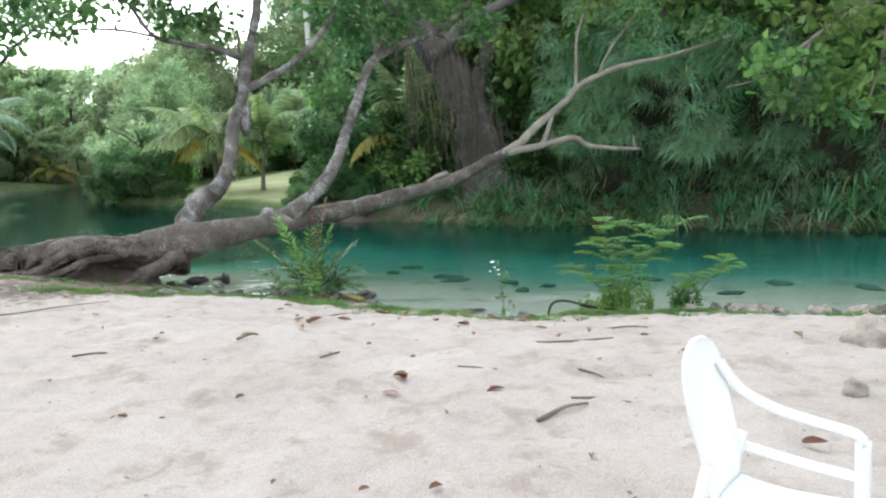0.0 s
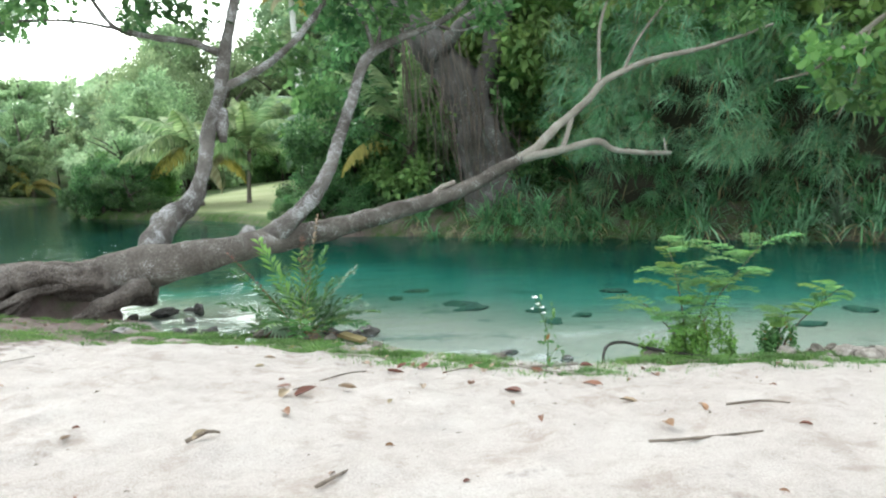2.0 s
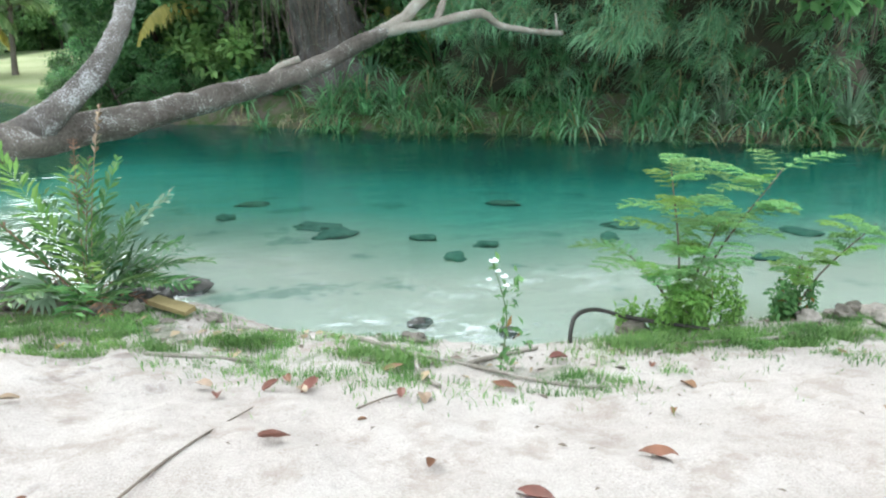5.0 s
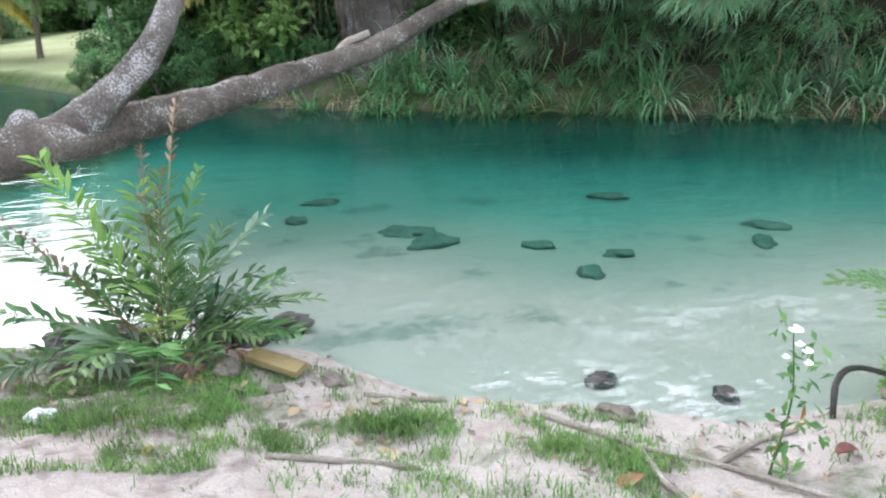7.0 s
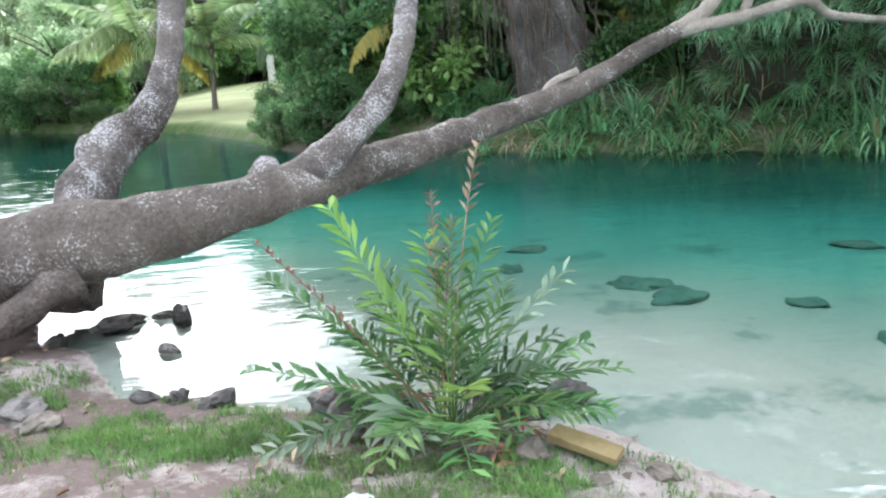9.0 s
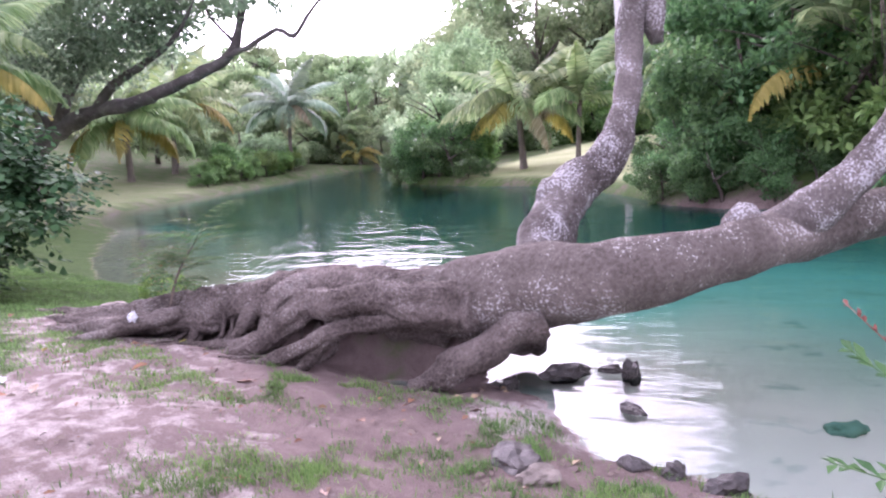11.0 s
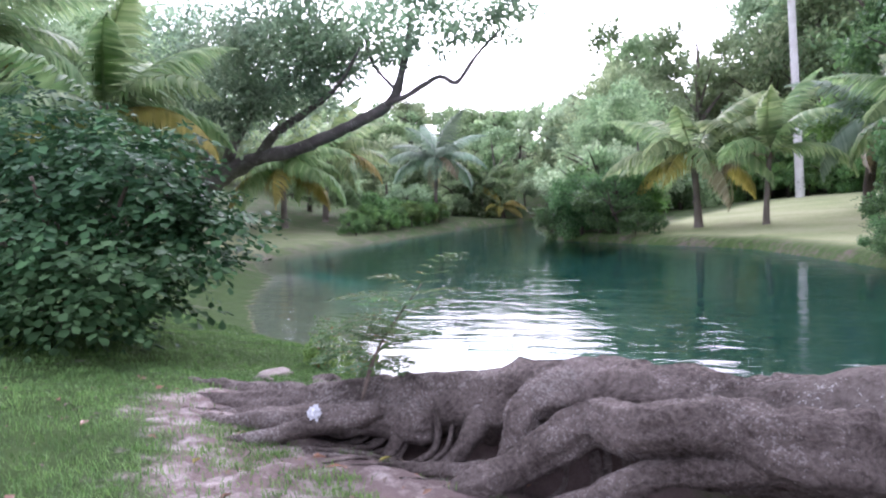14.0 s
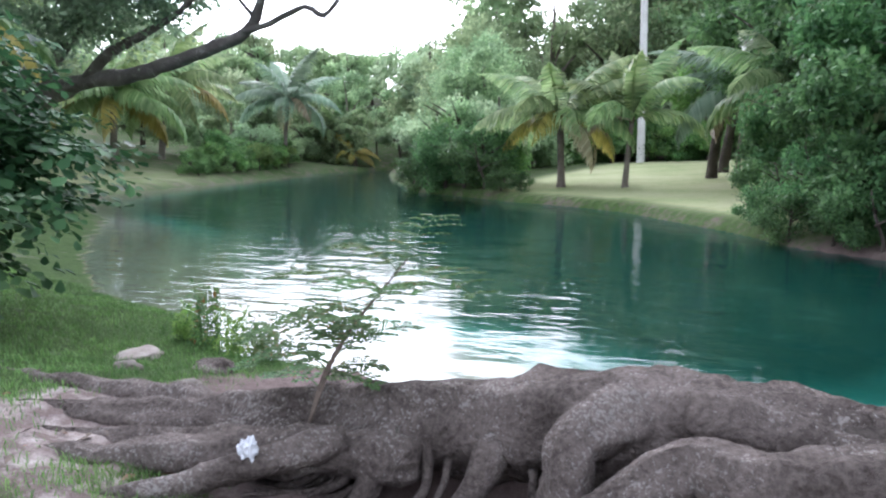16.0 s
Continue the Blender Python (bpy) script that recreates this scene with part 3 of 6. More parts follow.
# ---------------------------------------------------------------- the leaning tree with its roots
tree = thing("leaning_tree", "old grey lichened tree leaning low over the water with bare roots", "tree", at=pose(-6, 14.2, 0))


def world_part(name, me, parent, label=""):
    """A part whose mesh is given in world places."""
    inv = parent.matrix_basis.inverted()
    p = parent.parent
    while p:
        inv = inv @ p.matrix_basis.inverted()
        p = p.parent
    me.transform(inv)
    return part(name, me, parent, label)


trunk = world_part("trunk", tube_mesh("trunk", [(-7.0, 14.4, 0.12, 0.24), (-6.5, 14.38, 0.12, 0.33), (-6.0, 14.36, 0.17, 0.37), (-5.4, 14.32, 0.28, 0.375), (-4.8, 14.15, 0.41, 0.31), (-4.25, 14.3, 0.48, 0.262),
        (-3.7, 14.72, 0.545, 0.238), (-3.1, 15.35, 0.60, 0.225), (-2.3, 16.25, 0.69, 0.205), (-1.4, 17.05, 0.85, 0.188), (-0.4, 17.9, 1.03, 0.17), (0.5, 18.4, 1.34, 0.15),
        (1.0, 18.5, 1.58, 0.138), (1.6, 18.5, 1.86, 0.128)], M_BARK, sides=30, step=0.09, rough=0.16, flute=0.02, freq=2.6), tree)
limb_a = world_part("limb", tube_mesh("limb", [(-5.35, 14.45, 0.4, 0.3), (-5.42, 14.75, 0.68, 0.26), (-5.34, 15.12, 1.02, 0.225), (-5.0, 15.4, 1.3, 0.175), (-4.85, 15.7, 1.7, 0.145), (-4.83, 16.0, 2.1, 0.138),
        (-4.84, 16.35, 2.6, 0.14), (-4.72, 16.8, 3.35, 0.13), (-4.62, 17.0, 4.1, 0.13), (-4.45, 17.1, 4.8, 0.11), (-4.3, 17.2, 5.6, 0.095), (-4.1, 17.3, 6.8, 0.07), (-4.2, 17.2, 8.0, 0.04)], M_LIMB, sides=18, step=0.1, rough=0.3, freq=3.2, seed=3), tree)
limb_b = world_part("limb", tube_mesh("limb", [(-3.75, 14.75, 0.56, 0.16), (-3.4, 14.98, 0.68, 0.2), (-3.05, 15.1, 0.92, 0.18), (-2.65, 15.3, 1.34, 0.15), (-2.42, 15.8, 1.82, 0.128), (-2.3, 16.4, 2.35, 0.122), (-2.13, 17.2, 3.05, 0.118),
        (-1.93, 17.9, 3.9, 0.113), (-1.65, 18.3, 4.35, 0.108), (-0.92, 18.5, 4.68, 0.085), (-0.05, 18.7, 5.03, 0.075), (0.6, 19.0, 5.6, 0.055), (1.3, 19.3, 6.4, 0.03)], M_LIMB, sides=16, step=0.1, rough=0.25, freq=3.4, seed=5), tree)
world_part("knob", tube_mesh("knob", [(-5.42, 15.0, 0.9, 0.17), (-5.46, 15.04, 1.1, 0.14), (-5.48, 15.06, 1.18, 0.06)], M_LIMB, sides=12, step=0.06, rough=0.4, freq=5), tree)
world_part("knob", tube_mesh("knob", [(-3.8, 14.75, 0.66, 0.16), (-3.76, 14.8, 0.8, 0.13), (-3.74, 14.82, 0.89, 0.06)], M_LIMB, sides=12, step=0.06, rough=0.4, freq=5), tree)
world_part("stub", tube_mesh("stub", [(-0.5, 17.95, 1.1, 0.08), (-0.3, 18.05, 1.28, 0.06), (0.0, 18.1, 1.38, 0.05)], M_DEAD, sides=10, step=0.06, rough=0.3, freq=5), tree, "broken stub on the trunk")
# bare upper branches past the fork
for pts in ([(1.5, 18.5, 1.82, 0.12), (1.9, 18.5, 2.06, 0.11), (2.33, 18.5, 2.47, 0.098), (3.06, 18.5, 3.04, 0.086), (3.5, 18.5, 3.48, 0.078), (4.5, 18.5, 3.87, 0.066), (5.8, 18.5, 4.1, 0.048), (7.2, 18.4, 4.5, 0.03)],
            [(1.5, 18.5, 1.82, 0.11), (2.3, 18.35, 1.95, 0.092), (3.2, 18.14, 2.12, 0.082), (3.55, 18.2, 1.93, 0.066), (4.3, 18.4, 1.82, 0.056), (4.97, 18.6, 1.79, 0.05)],
            [(2.45, 18.4, 1.98, 0.08), (2.6, 18.45, 2.35, 0.065), (2.75, 18.5, 2.8, 0.055)],
            [(3.35, 18.5, 3.4, 0.05), (3.36, 18.5, 4.1, 0.04), (3.4, 18.5, 4.7, 0.035), (3.7, 18.5, 5.6, 0.02)],
            [(3.9, 18.5, 3.66, 0.04), (4.2, 18.4, 4.3, 0.03), (4.9, 18.4, 5.2, 0.02)],
            [(4.85, 18.55, 1.82, 0.03), (4.8, 18.55, 2.15, 0.012)],
            [(-1.65, 18.3, 4.4, 0.06), (-1.95, 18.3, 5.2, 0.045), (-2.6, 18.3, 5.9, 0.03), (-2.9, 18.2, 6.8, 0.02)],
            [(-1.6, 18.3, 4.4, 0.05), (-1.5, 18.3, 4.9, 0.035), (-1.75, 18.2, 5.5, 0.02)],
            [(-0.3, 18.7, 4.95, 0.05), (0.2, 18.6, 4.75, 0.035), (0.7, 18.5, 4.8, 0.015)]):
    world_part("branch", tube_mesh("branch", pts, M_DEAD if pts[0][2] < 4.2 else M_LIMB, sides=9, step=0.12, rough=0.25, freq=5), trunk if pts[0][2] < 4.2 else limb_b)
for pts in ([(-4.65, 17.0, 4.25, 0.09), (-5.2, 17.0, 4.5, 0.07), (-5.9, 16.9, 4.62, 0.06), (-6.7, 16.9, 4.85, 0.05), (-7.2, 16.8, 5.6, 0.04), (-7.9, 16.6, 6.6, 0.02)],
            [(-6.2, 16.9, 4.7, 0.04), (-7.6, 16.7, 5.0, 0.03), (-9.2, 16.5, 4.9, 0.02), (-10.6, 16.3, 4.2, 0.012)],
            [(-4.75, 16.9, 3.5, 0.1), (-4.2, 17.0, 3.75, 0.085), (-3.7, 17.0, 4.0, 0.08), (-3.05, 17.1, 4.55, 0.07), (-2.2, 17.3, 5.6, 0.04)],
            [(-4.6, 16.7, 3.1, 0.09), (-4.62, 16.55, 2.75, 0.12), (-4.6, 16.5, 2.45, 0.07)],
            [(-4.3, 17.2, 5.6, 0.07), (-5.3, 17.0, 6.5, 0.05), (-6.3, 16.6, 7.4, 0.03)],
            [(-4.25, 17.2, 6.2, 0.06), (-3.2, 17.3, 6.9, 0.04), (-2.2, 17.2, 7.3, 0.02)]):
    world_part("branch", tube_mesh("branch", pts, M_LIMB, sides=9, step=0.12, rough=0.3, freq=5), limb_a)
r0 = np.random.default_rng(21)
for c, rad, n, mat in (((-7.0, 16.8, 5.9), 1.1, 130, L_DARK), ((-9.0, 16.5, 6.0), 1.2, 110, L_DARK), ((-11.0, 16.2, 5.6), 1.1, 90, L_MID), ((-5.2, 16.9, 5.2), 0.7, 60, L_DARK), ((-6.4, 16.8, 6.2), 1.0, 110, L_DARK), ((-12.2, 16.0, 5.0), 1.0, 70, L_DARK), ((-1.2, 18.6, 5.2), 0.9, 120, L_MID), ((-2.2, 18.0, 4.9), 0.9, 120, L_DARK), ((0.8, 18.9, 5.2), 0.8, 90, L_MID), ((-8.4, 16.6, 5.3), 0.9, 90, L_MID), ((-9.6, 16.4, 5.2), 1.0, 90, L_MID), ((-10.4, 16.2, 4.6), 0.6, 40, L_DARK), ((-7.9, 16.6, 6.8), 1.2, 130, L_MID), ((-6.2, 16.8, 5.2), 0.6, 40, L_DARK),
                       ((-5.6, 16.9, 6.6), 1.0, 110, L_DARK), ((-2.4, 17.3, 5.6), 1.0, 150, L_DARK), ((-3.2, 17.4, 6.4), 1.2, 170, L_DARK), ((-1.6, 18.4, 6.0), 1.1, 150, L_MID), ((-0.2, 18.9, 5.9), 1.1, 150, L_MID),
                       ((-3.4, 17.9, 4.3), 0.8, 110, L_DARK), ((-2.9, 18.3, 3.6), 0.7, 80, L_MID), ((1.0, 19.2, 6.4), 1.1, 130, L_MID), ((-4.3, 17.4, 7.6), 1.3, 150, L_DARK), ((-2.4, 17.2, 7.2), 1.2, 150, L_DARK),
                       ((4.9, 18.4, 5.2), 0.8, 70, L_MID), ((3.7, 18.5, 5.6), 0.7, 60, L_LIGHT), ((6.6, 18.4, 4.7), 0.7, 60, L_MID)):
    lst = []
    for _ in range(max(8, n // 5)):
        q = np.array(c) + unit(r0.normal(size=3)) * rad * r0.random() ** 0.5 * np.array([1, 0.8, 0.6])
        lst.append(clump(r0, q, 0.22, 11, 0.22, 0.6, "broad", 0.55))
    v, f = merge(lst)
    tagged(world_part("foliage", mesh_np("foliage", v, f, mat), limb_a if c[0] < -3.8 else (limb_b if c[0] < 2.5 else trunk)), kind="stuff")
ROOTS = [
    [(-6.3, 14.42, 0.1, 0.36), (-7.0, 14.42, 0.14, 0.29), (-7.5, 14.45, 0.21, 0.27), (-8.0, 14.42, 0.2, 0.26), (-8.6, 14.34, 0.1, 0.24), (-9.2, 14.28, 0.06, 0.22), (-9.8, 14.2, -0.02, 0.2), (-10.6, 14.08, -0.08, 0.15), (-11.4, 13.9, -0.1, 0.1), (-12.2, 13.75, -0.16, 0.06)],
    [(-5.9, 14.1, 0.18, 0.24), (-6.5, 13.95, 0.22, 0.18), (-7.1, 13.86, 0.27, 0.14), (-7.6, 13.86, 0.18, 0.13), (-7.95, 13.75, -0.04, 0.12), (-8.2, 13.6, -0.2, 0.1), (-8.5, 13.4, -0.3, 0.05)],
    [(-7.85, 14.25, 0.3, 0.16), (-7.98, 14.02, 0.2, 0.13), (-8.02, 13.88, 0.0, 0.12), (-8.1, 13.75, -0.2, 0.1), (-8.2, 13.6, -0.34, 0.06)],
    [(-8.9, 14.2, 0.0, 0.16), (-9.5, 13.85, 0.02, 0.11), (-10.2, 13.55, -0.02, 0.1), (-11.0, 13.35, -0.05, 0.07), (-12.0, 13.2, -0.06, 0.04)],
    [(-9.2, 13.95, 0.1, 0.09), (-9.5, 13.6, 0.06, 0.07), (-10.0, 13.2, -0.04, 0.055), (-10.5, 12.9, -0.08, 0.035), (-11.2, 12.6, -0.07, 0.02)],
    [(-5.35, 14.12, 0.04, 0.2), (-5.75, 13.85, -0.16, 0.135), (-6.1, 13.66, -0.3, 0.12), (-6.38, 13.5, -0.42, 0.085)],
    [(-10.0, 14.2, 0.0, 0.11), (-10.9, 14.38, -0.05, 0.09), (-11.8, 14.4, -0.07, 0.06), (-12.8, 14.5, -0.1, 0.03)],
    [(-9.0, 14.12, 0.12, 0.07), (-9.03, 14.0, 0.0, 0.055), (-9.08, 13.93, -0.14, 0.05), (-9.14, 13.84, -0.26, 0.04)],
    [(-8.45, 14.12, 0.1, 0.09), (-8.52, 14.02, -0.04, 0.07), (-8.6, 13.95, -0.2, 0.06), (-8.72, 13.8, -0.3, 0.03)],
    [(-9.4, 14.05, 0.0, 0.09), (-9.9, 13.9, -0.03, 0.08), (-10.7, 13.75, -0.06, 0.06), (-11.4, 13.65, -0.08, 0.03)],
    [(-5.5, 14.75, -0.2, 0.24), (-6.0, 14.72, -0.2, 0.26), (-6.6, 14.72, -0.16, 0.28), (-7.2, 14.65, -0.12, 0.26)],
    [(-8.2, 13.85, -0.14, 0.07), (-8.5, 13.68, -0.17, 0.06), (-9.0, 13.5, -0.14, 0.05), (-9.7, 13.35, -0.1, 0.03)],
    [(-5.9, 14.1, 0.12, 0.12), (-6.4, 13.95, 0.13, 0.1), (-6.95, 13.75, 0.07, 0.085), (-7.35, 13.55, -0.06, 0.08), (-7.75, 13.38, -0.2, 0.062), (-8.2, 13.2, -0.32, 0.03)],
    [(-6.9, 13.9, 0.14, 0.09), (-7.2, 13.66, -0.02, 0.075), (-7.35, 13.52, -0.2, 0.06), (-7.5, 13.4, -0.34, 0.04)],
]
rt = np.random.default_rng(27)
for k in range(20):
    x, y = rt.uniform(-9.8, -7.3), rt.uniform(14.02, 14.16)
    a, L = rt.uniform(3.5, 4.9), rt.uniform(0.25, 1.1)
    r = rt.uniform(0.01, 0.03)
    foot = [(x + math.cos(a) * L * u, y - 0.08 + math.sin(a) * L * u) for u in (0.25, 0.6, 1.0)]
    ROOTS.append([(x, y, rt.uniform(-0.02, 0.12), r), (x + rt.uniform(-0.05, 0.05), y - 0.07, (gz(x, y) + 0.05) * 0.6, r)] + [(px, py, gz(px, py) + 0.012, r * (0.85 - 0.2 * i)) for i, (px, py) in enumerate(foot)])


def gnarl(pts, seed, amount, swell):
    """Root lines with small bends and swellings."""
    q = smooth_line(pts, 0.16)
    return [(x + amount * r * noise.noise(Vector((x * 4, y * 4, seed))), y + amount * r * noise.noise(Vector((x * 4, seed, y * 4))), z + 0.6 * amount * r * noise.noise(Vector((seed, x * 4, y * 4))),
             r * (1 + swell * noise.noise(Vector((x * 3, y * 3, seed + 7))))) for x, y, z, r in q]


for i, pts in enumerate(ROOTS):
    pts = gnarl(pts, i * 1.7, 0.25 if i == 0 else 0.8, 0.04 if i == 0 else 0.2)
    world_part("root", tube_mesh("root", pts, M_ROOT, sides=34 if i < 3 else (16 if i < 14 else 7), step=0.035 if i < 3 else 0.05, rough=0.15 if i < 3 else 0.26, flute=0.07, seed=i * 2.7, freq=8.0, ridges=0.3 if i < 14 else 0.15), tree)

# ---------------------------------------------------------------- palms
def frond_mesh(name, seed, length, droop, mat, width=0.85, n=46):
    """A coconut frond along +x: a bent midrib and two rows of hanging leaflets."""
    r = np.random.default_rng(seed)
    s = np.linspace(0, 1, 12)
    ang = 0.5 - droop * s ** 1.15
    p = np.zeros((12, 3))
    for i in range(1, 12):
        p[i] = p[i - 1] + np.array([math.cos(ang[i]), 0.05 * math.sin(s[i] * 3 + seed), math.sin(ang[i])]) * length / 11
    v1, f1, t1 = tube([(*q, 0.045 * (1 - 0.85 * k) * length / 4) for q, k in zip(p, s)], sides=5, step=length / 12)
    lst = [(v1, np.vstack([f1[:, [0, 1, 2]], f1[:, [0, 2, 3]], t1]))]
    u = np.repeat(np.linspace(0.12, 0.99, n), 2)
    base = np.stack([np.interp(u, s, p[:, k]) for k in range(3)], -1)
    tan = unit(np.stack([np.interp(u, s, np.gradient(p[:, k])) for k in range(3)], -1))
    sgn = np.tile([1.0, -1.0], n)
    lat = np.stack([np.zeros_like(u), sgn, np.zeros_like(u)], -1)
    hang = 0.55 + 0.6 * r.random(len(u))
    ax = unit(lat + tan * 0.55 + np.array([0, 0, -1.0]) * hang[:, None])
    L = width * length * 0.3 * np.sin(np.clip(u * 1.05, 0, 1) * math.pi * 0.86 + 0.35) * (0.85 + 0.3 * r.random(len(u)))
    up = np.cross(ax, np.cross(np.array([0, 0, 1.0]), ax))
    lst.append(leaves(base, ax, up, L, 0.03 * length, "blade"))
    v, f = merge(lst)
    return mesh_np(name, v, f, mat)


def palm(label, x, y, z, h, lean, frond_len, seed, fronds=15, bark=M_PALMBARK, r=0.14, yellow=3, dry=2, group="coconut palms", leaf=None, up=0):
    rr = np.random.default_rng(seed)
    ob = thing("coconut_palm", label, "palm tree", group, pose(x, y, z))
    top = np.array([lean[0], lean[1], h])
    if h > 0.6:
        part("trunk", tube_mesh("trunk", [(0, 0, -0.2, r * 1.7), (lean[0] * 0.03, 0, 0.25, r * 1.2), (lean[0] * 0.4, lean[1] * 0.4, h * 0.5, r), (*top, r * 0.9), (*(top + [0, 0, 0.25]), r * 0.6)], bark, sides=12, step=0.2, rough=0.12, freq=5), ob)
    kinds = [frond_mesh("frond", seed * 10 + k, frond_len, d, leaf or L_PALM) for k, d in enumerate((1.15, 1.6, 2.0))]
    yel = frond_mesh("frond", seed * 10 + 5, frond_len * 0.9, 1.7, L_PALMYEL)
    dr = frond_mesh("frond", seed * 10 + 6, frond_len * 0.8, 2.0, L_PALMDRY)
    for i in range(fronds):
        a = i * 137.5 + rr.uniform(-14, 14)
        k = i / fronds
        tilt = 46 + up - 66 * k + rr.uniform(-9, 9)
        me = kinds[min(2, int(k * 3))]
        lab = ""
        if i >= fronds - dry:
            me, lab = dr, "dry brown hanging frond"
        elif i >= fronds - dry - yellow:
            me, lab = yel, "yellowing frond"
        part("frond", me, ob, lab, pose(*top, 0, 0, a) @ pose(0, 0, 0.1, rr.uniform(-15, 15), -tilt, 0))
    part("heart", tube_mesh("heart", [(*top, r), (*(top + [0, 0, 0.3]), r * 1.2), (*(top + [0.02, 0, 0.7]), r * 0.5), (*(top + [0.05, 0, 1.1]), 0.02)], M_VINE, sides=8, step=0.2, rough=0.2), ob)
    return ob


def palm_at(label, x, y, h, lean, fl, seed, **kw):
    return palm(label, x, y, gz(x, y), h, lean, fl, seed, **kw)


palm_at("coconut palm with yellowing lower fronds on the lawn bank", -15.0, 44.6, 3.1, (-0.15, 0.2), 4.9, 3, fronds=19, r=0.17, dry=1, leaf=L_PALMPALE)
palm_at("slender young coconut palm on the lawn bank", -11.9, 43.9, 2.9, (0.2, 0.1), 4.4, 4, fronds=10, r=0.12, yellow=0, dry=1, leaf=L_PALMPALE, up=18)
palm_at("tall palm with limewashed white trunk behind the lawn", -15.2, 78, 19, (-0.2, 0), 4.5, 5, fronds=14, bark=M_WHITEBARK, r=0.32)
palm_at("low coconut palm with arching fronds on the far bank", -51.5, 52.0, 4.8, (0.2, 0), 7.4, 6, fronds=21, yellow=3, dry=0, r=0.25, leaf=L_PALMPALE)
palm_at("coconut palm leaning behind other palms", -54.5, 60.0, 6.2, (1.0, 0), 7.4, 7, fronds=17, yellow=1, dry=0, r=0.25, leaf=L_PALMPALE)
palm_at("grey-green coconut palm with drooping fronds by the water", -51.2, 74.0, 6.6, (0.6, 0), 6.9, 8, fronds=15, yellow=0, dry=2, r=0.2, leaf=L_GREY)
palm_at("small bushy palm on the far end of the lagoon", -53.7, 88, 3.6, (0, 0), 5.4, 9, fronds=15, yellow=2, dry=0, r=0.25)
palm_at("yellow-leaved low palm at the end of the lagoon", -50.9, 88.5, 1.4, (0, 0), 4.2, 10, fronds=14, yellow=9, dry=0, r=0.25)
palm_at("tall coconut palm with wide fronds over the bushes", -31.5, 25.3, 5.7, (-0.5, 0), 6.2, 11, fronds=18, yellow=2, dry=1, r=0.2)
palm_at("coconut palm rising behind a dark bush", -40, 24, 9.5, (0.6, 0), 6.5, 12, fronds=16, yellow=1, dry=1, r=0.2)
palm_at("coconut palm with grey fronds behind the lawn", -7.2, 47, 4.2, (0.3, 0), 5.2, 13, fronds=15, yellow=1, dry=1, r=0.11, leaf=L_GREY)
palm_at("coconut palm among dark undergrowth on the jungle bank", -1.7, 29.0, 0.9, (0.1, 0), 4.0, 14, fronds=13, yellow=1, dry=0, r=0.18, up=24)
palm_at("young bright green palm on the jungle bank", 3.4, 26.6, 0.7, (0, 0), 2.4, 15, fronds=11, yellow=5, dry=0, r=0.14, leaf=L_FRESH)
palm_at("coconut palm in shade behind the lawn", -5.5, 41, 3.0, (0.2, 0.1), 4.6, 16, fronds=13, yellow=1, dry=1, r=0.11)

# ---------------------------------------------------------------- woods
def broadleaf(name, label, seed, h, rad, leaf, clumps, per, size, bark=M_DARKBARK, r=0.25, category="tree", low=0.3, kind="oval", squash=0.75):
    ob = thing(name, label, category)
    rr = np.random.default_rng(seed)
    bend = rr.uniform(-0.5, 0.5, 2)
    part("trunk", tube_mesh("trunk", [(0, 0, -0.6, r * 1.5), (0, 0, 0.5, r), (bend[0], bend[1], h * 0.5, r * 0.75), (bend[0] * 1.6, bend[1] * 1.6, h * 0.85, r * 0.3)], bark, sides=9, step=0.5, rough=0.2, freq=2), ob)
    for k in range(5):
        a = rr.uniform(0, 6.28)
        z0 = h * rr.uniform(0.35, 0.6)
        part("limb", tube_mesh("limb", [(bend[0], bend[1], z0, r * 0.5), (bend[0] + math.cos(a) * rad * 0.4, bend[1] + math.sin(a) * rad * 0.4, z0 + h * 0.13, r * 0.3),
                                        (bend[0] + math.cos(a) * rad * 0.8, bend[1] + math.sin(a) * rad * 0.8, z0 + h * 0.22, r * 0.1)], bark, sides=6, step=0.5, rough=0.2, freq=3), ob)
    part("crown", crown_mesh("crown", seed, (bend[0], bend[1], h * (0.5 + low / 2) * (0.86 if low < 0.1 else 1)), (rad, rad, h * (1 - low) * 0.5 * squash / 0.75), clumps, per, size, leaf, kind, 0.3), ob)
    return ob


def spread(protos, spots, group, rr):
    """Copies of the first-built trees at the spots (x, y, scale)."""
    used = set()
    for i, (x, y, s) in enumerate(spots):
        p = protos[int(rr.integers(len(protos)))] if i >= len(protos) else protos[i]
        m = pose(x, y, gz(x, y) - 0.1, rr.uniform(-4, 4), rr.uniform(-4, 4), rr.uniform(0, 360)) @ Matrix.Diagonal((s, s, s * rr.uniform(0.9, 1.15), 1))
        p["group"] = group
        if p not in used:
            used.add(p)
            p.matrix_basis = m
        else:
            c = copy_thing(p, Matrix())
            c.matrix_basis = m


def scatter(rr, n, box, ok, gap, s0, s1):
    out = []
    for _ in range(n * 30):
        x, y = rr.uniform(box[0], box[1]), rr.uniform(box[2], box[3])
        if ok(x, y) and all((x - a) ** 2 + (y - b) ** 2 > gap * gap for a, b, _ in out):
            out.append((x, y, rr.uniform(s0, s1)))
            if len(out) == n:
                break
    return out


def dist_at(x, y):
    return float(river_distance(np.array([float(x)]), np.array([float(y)]))[0])


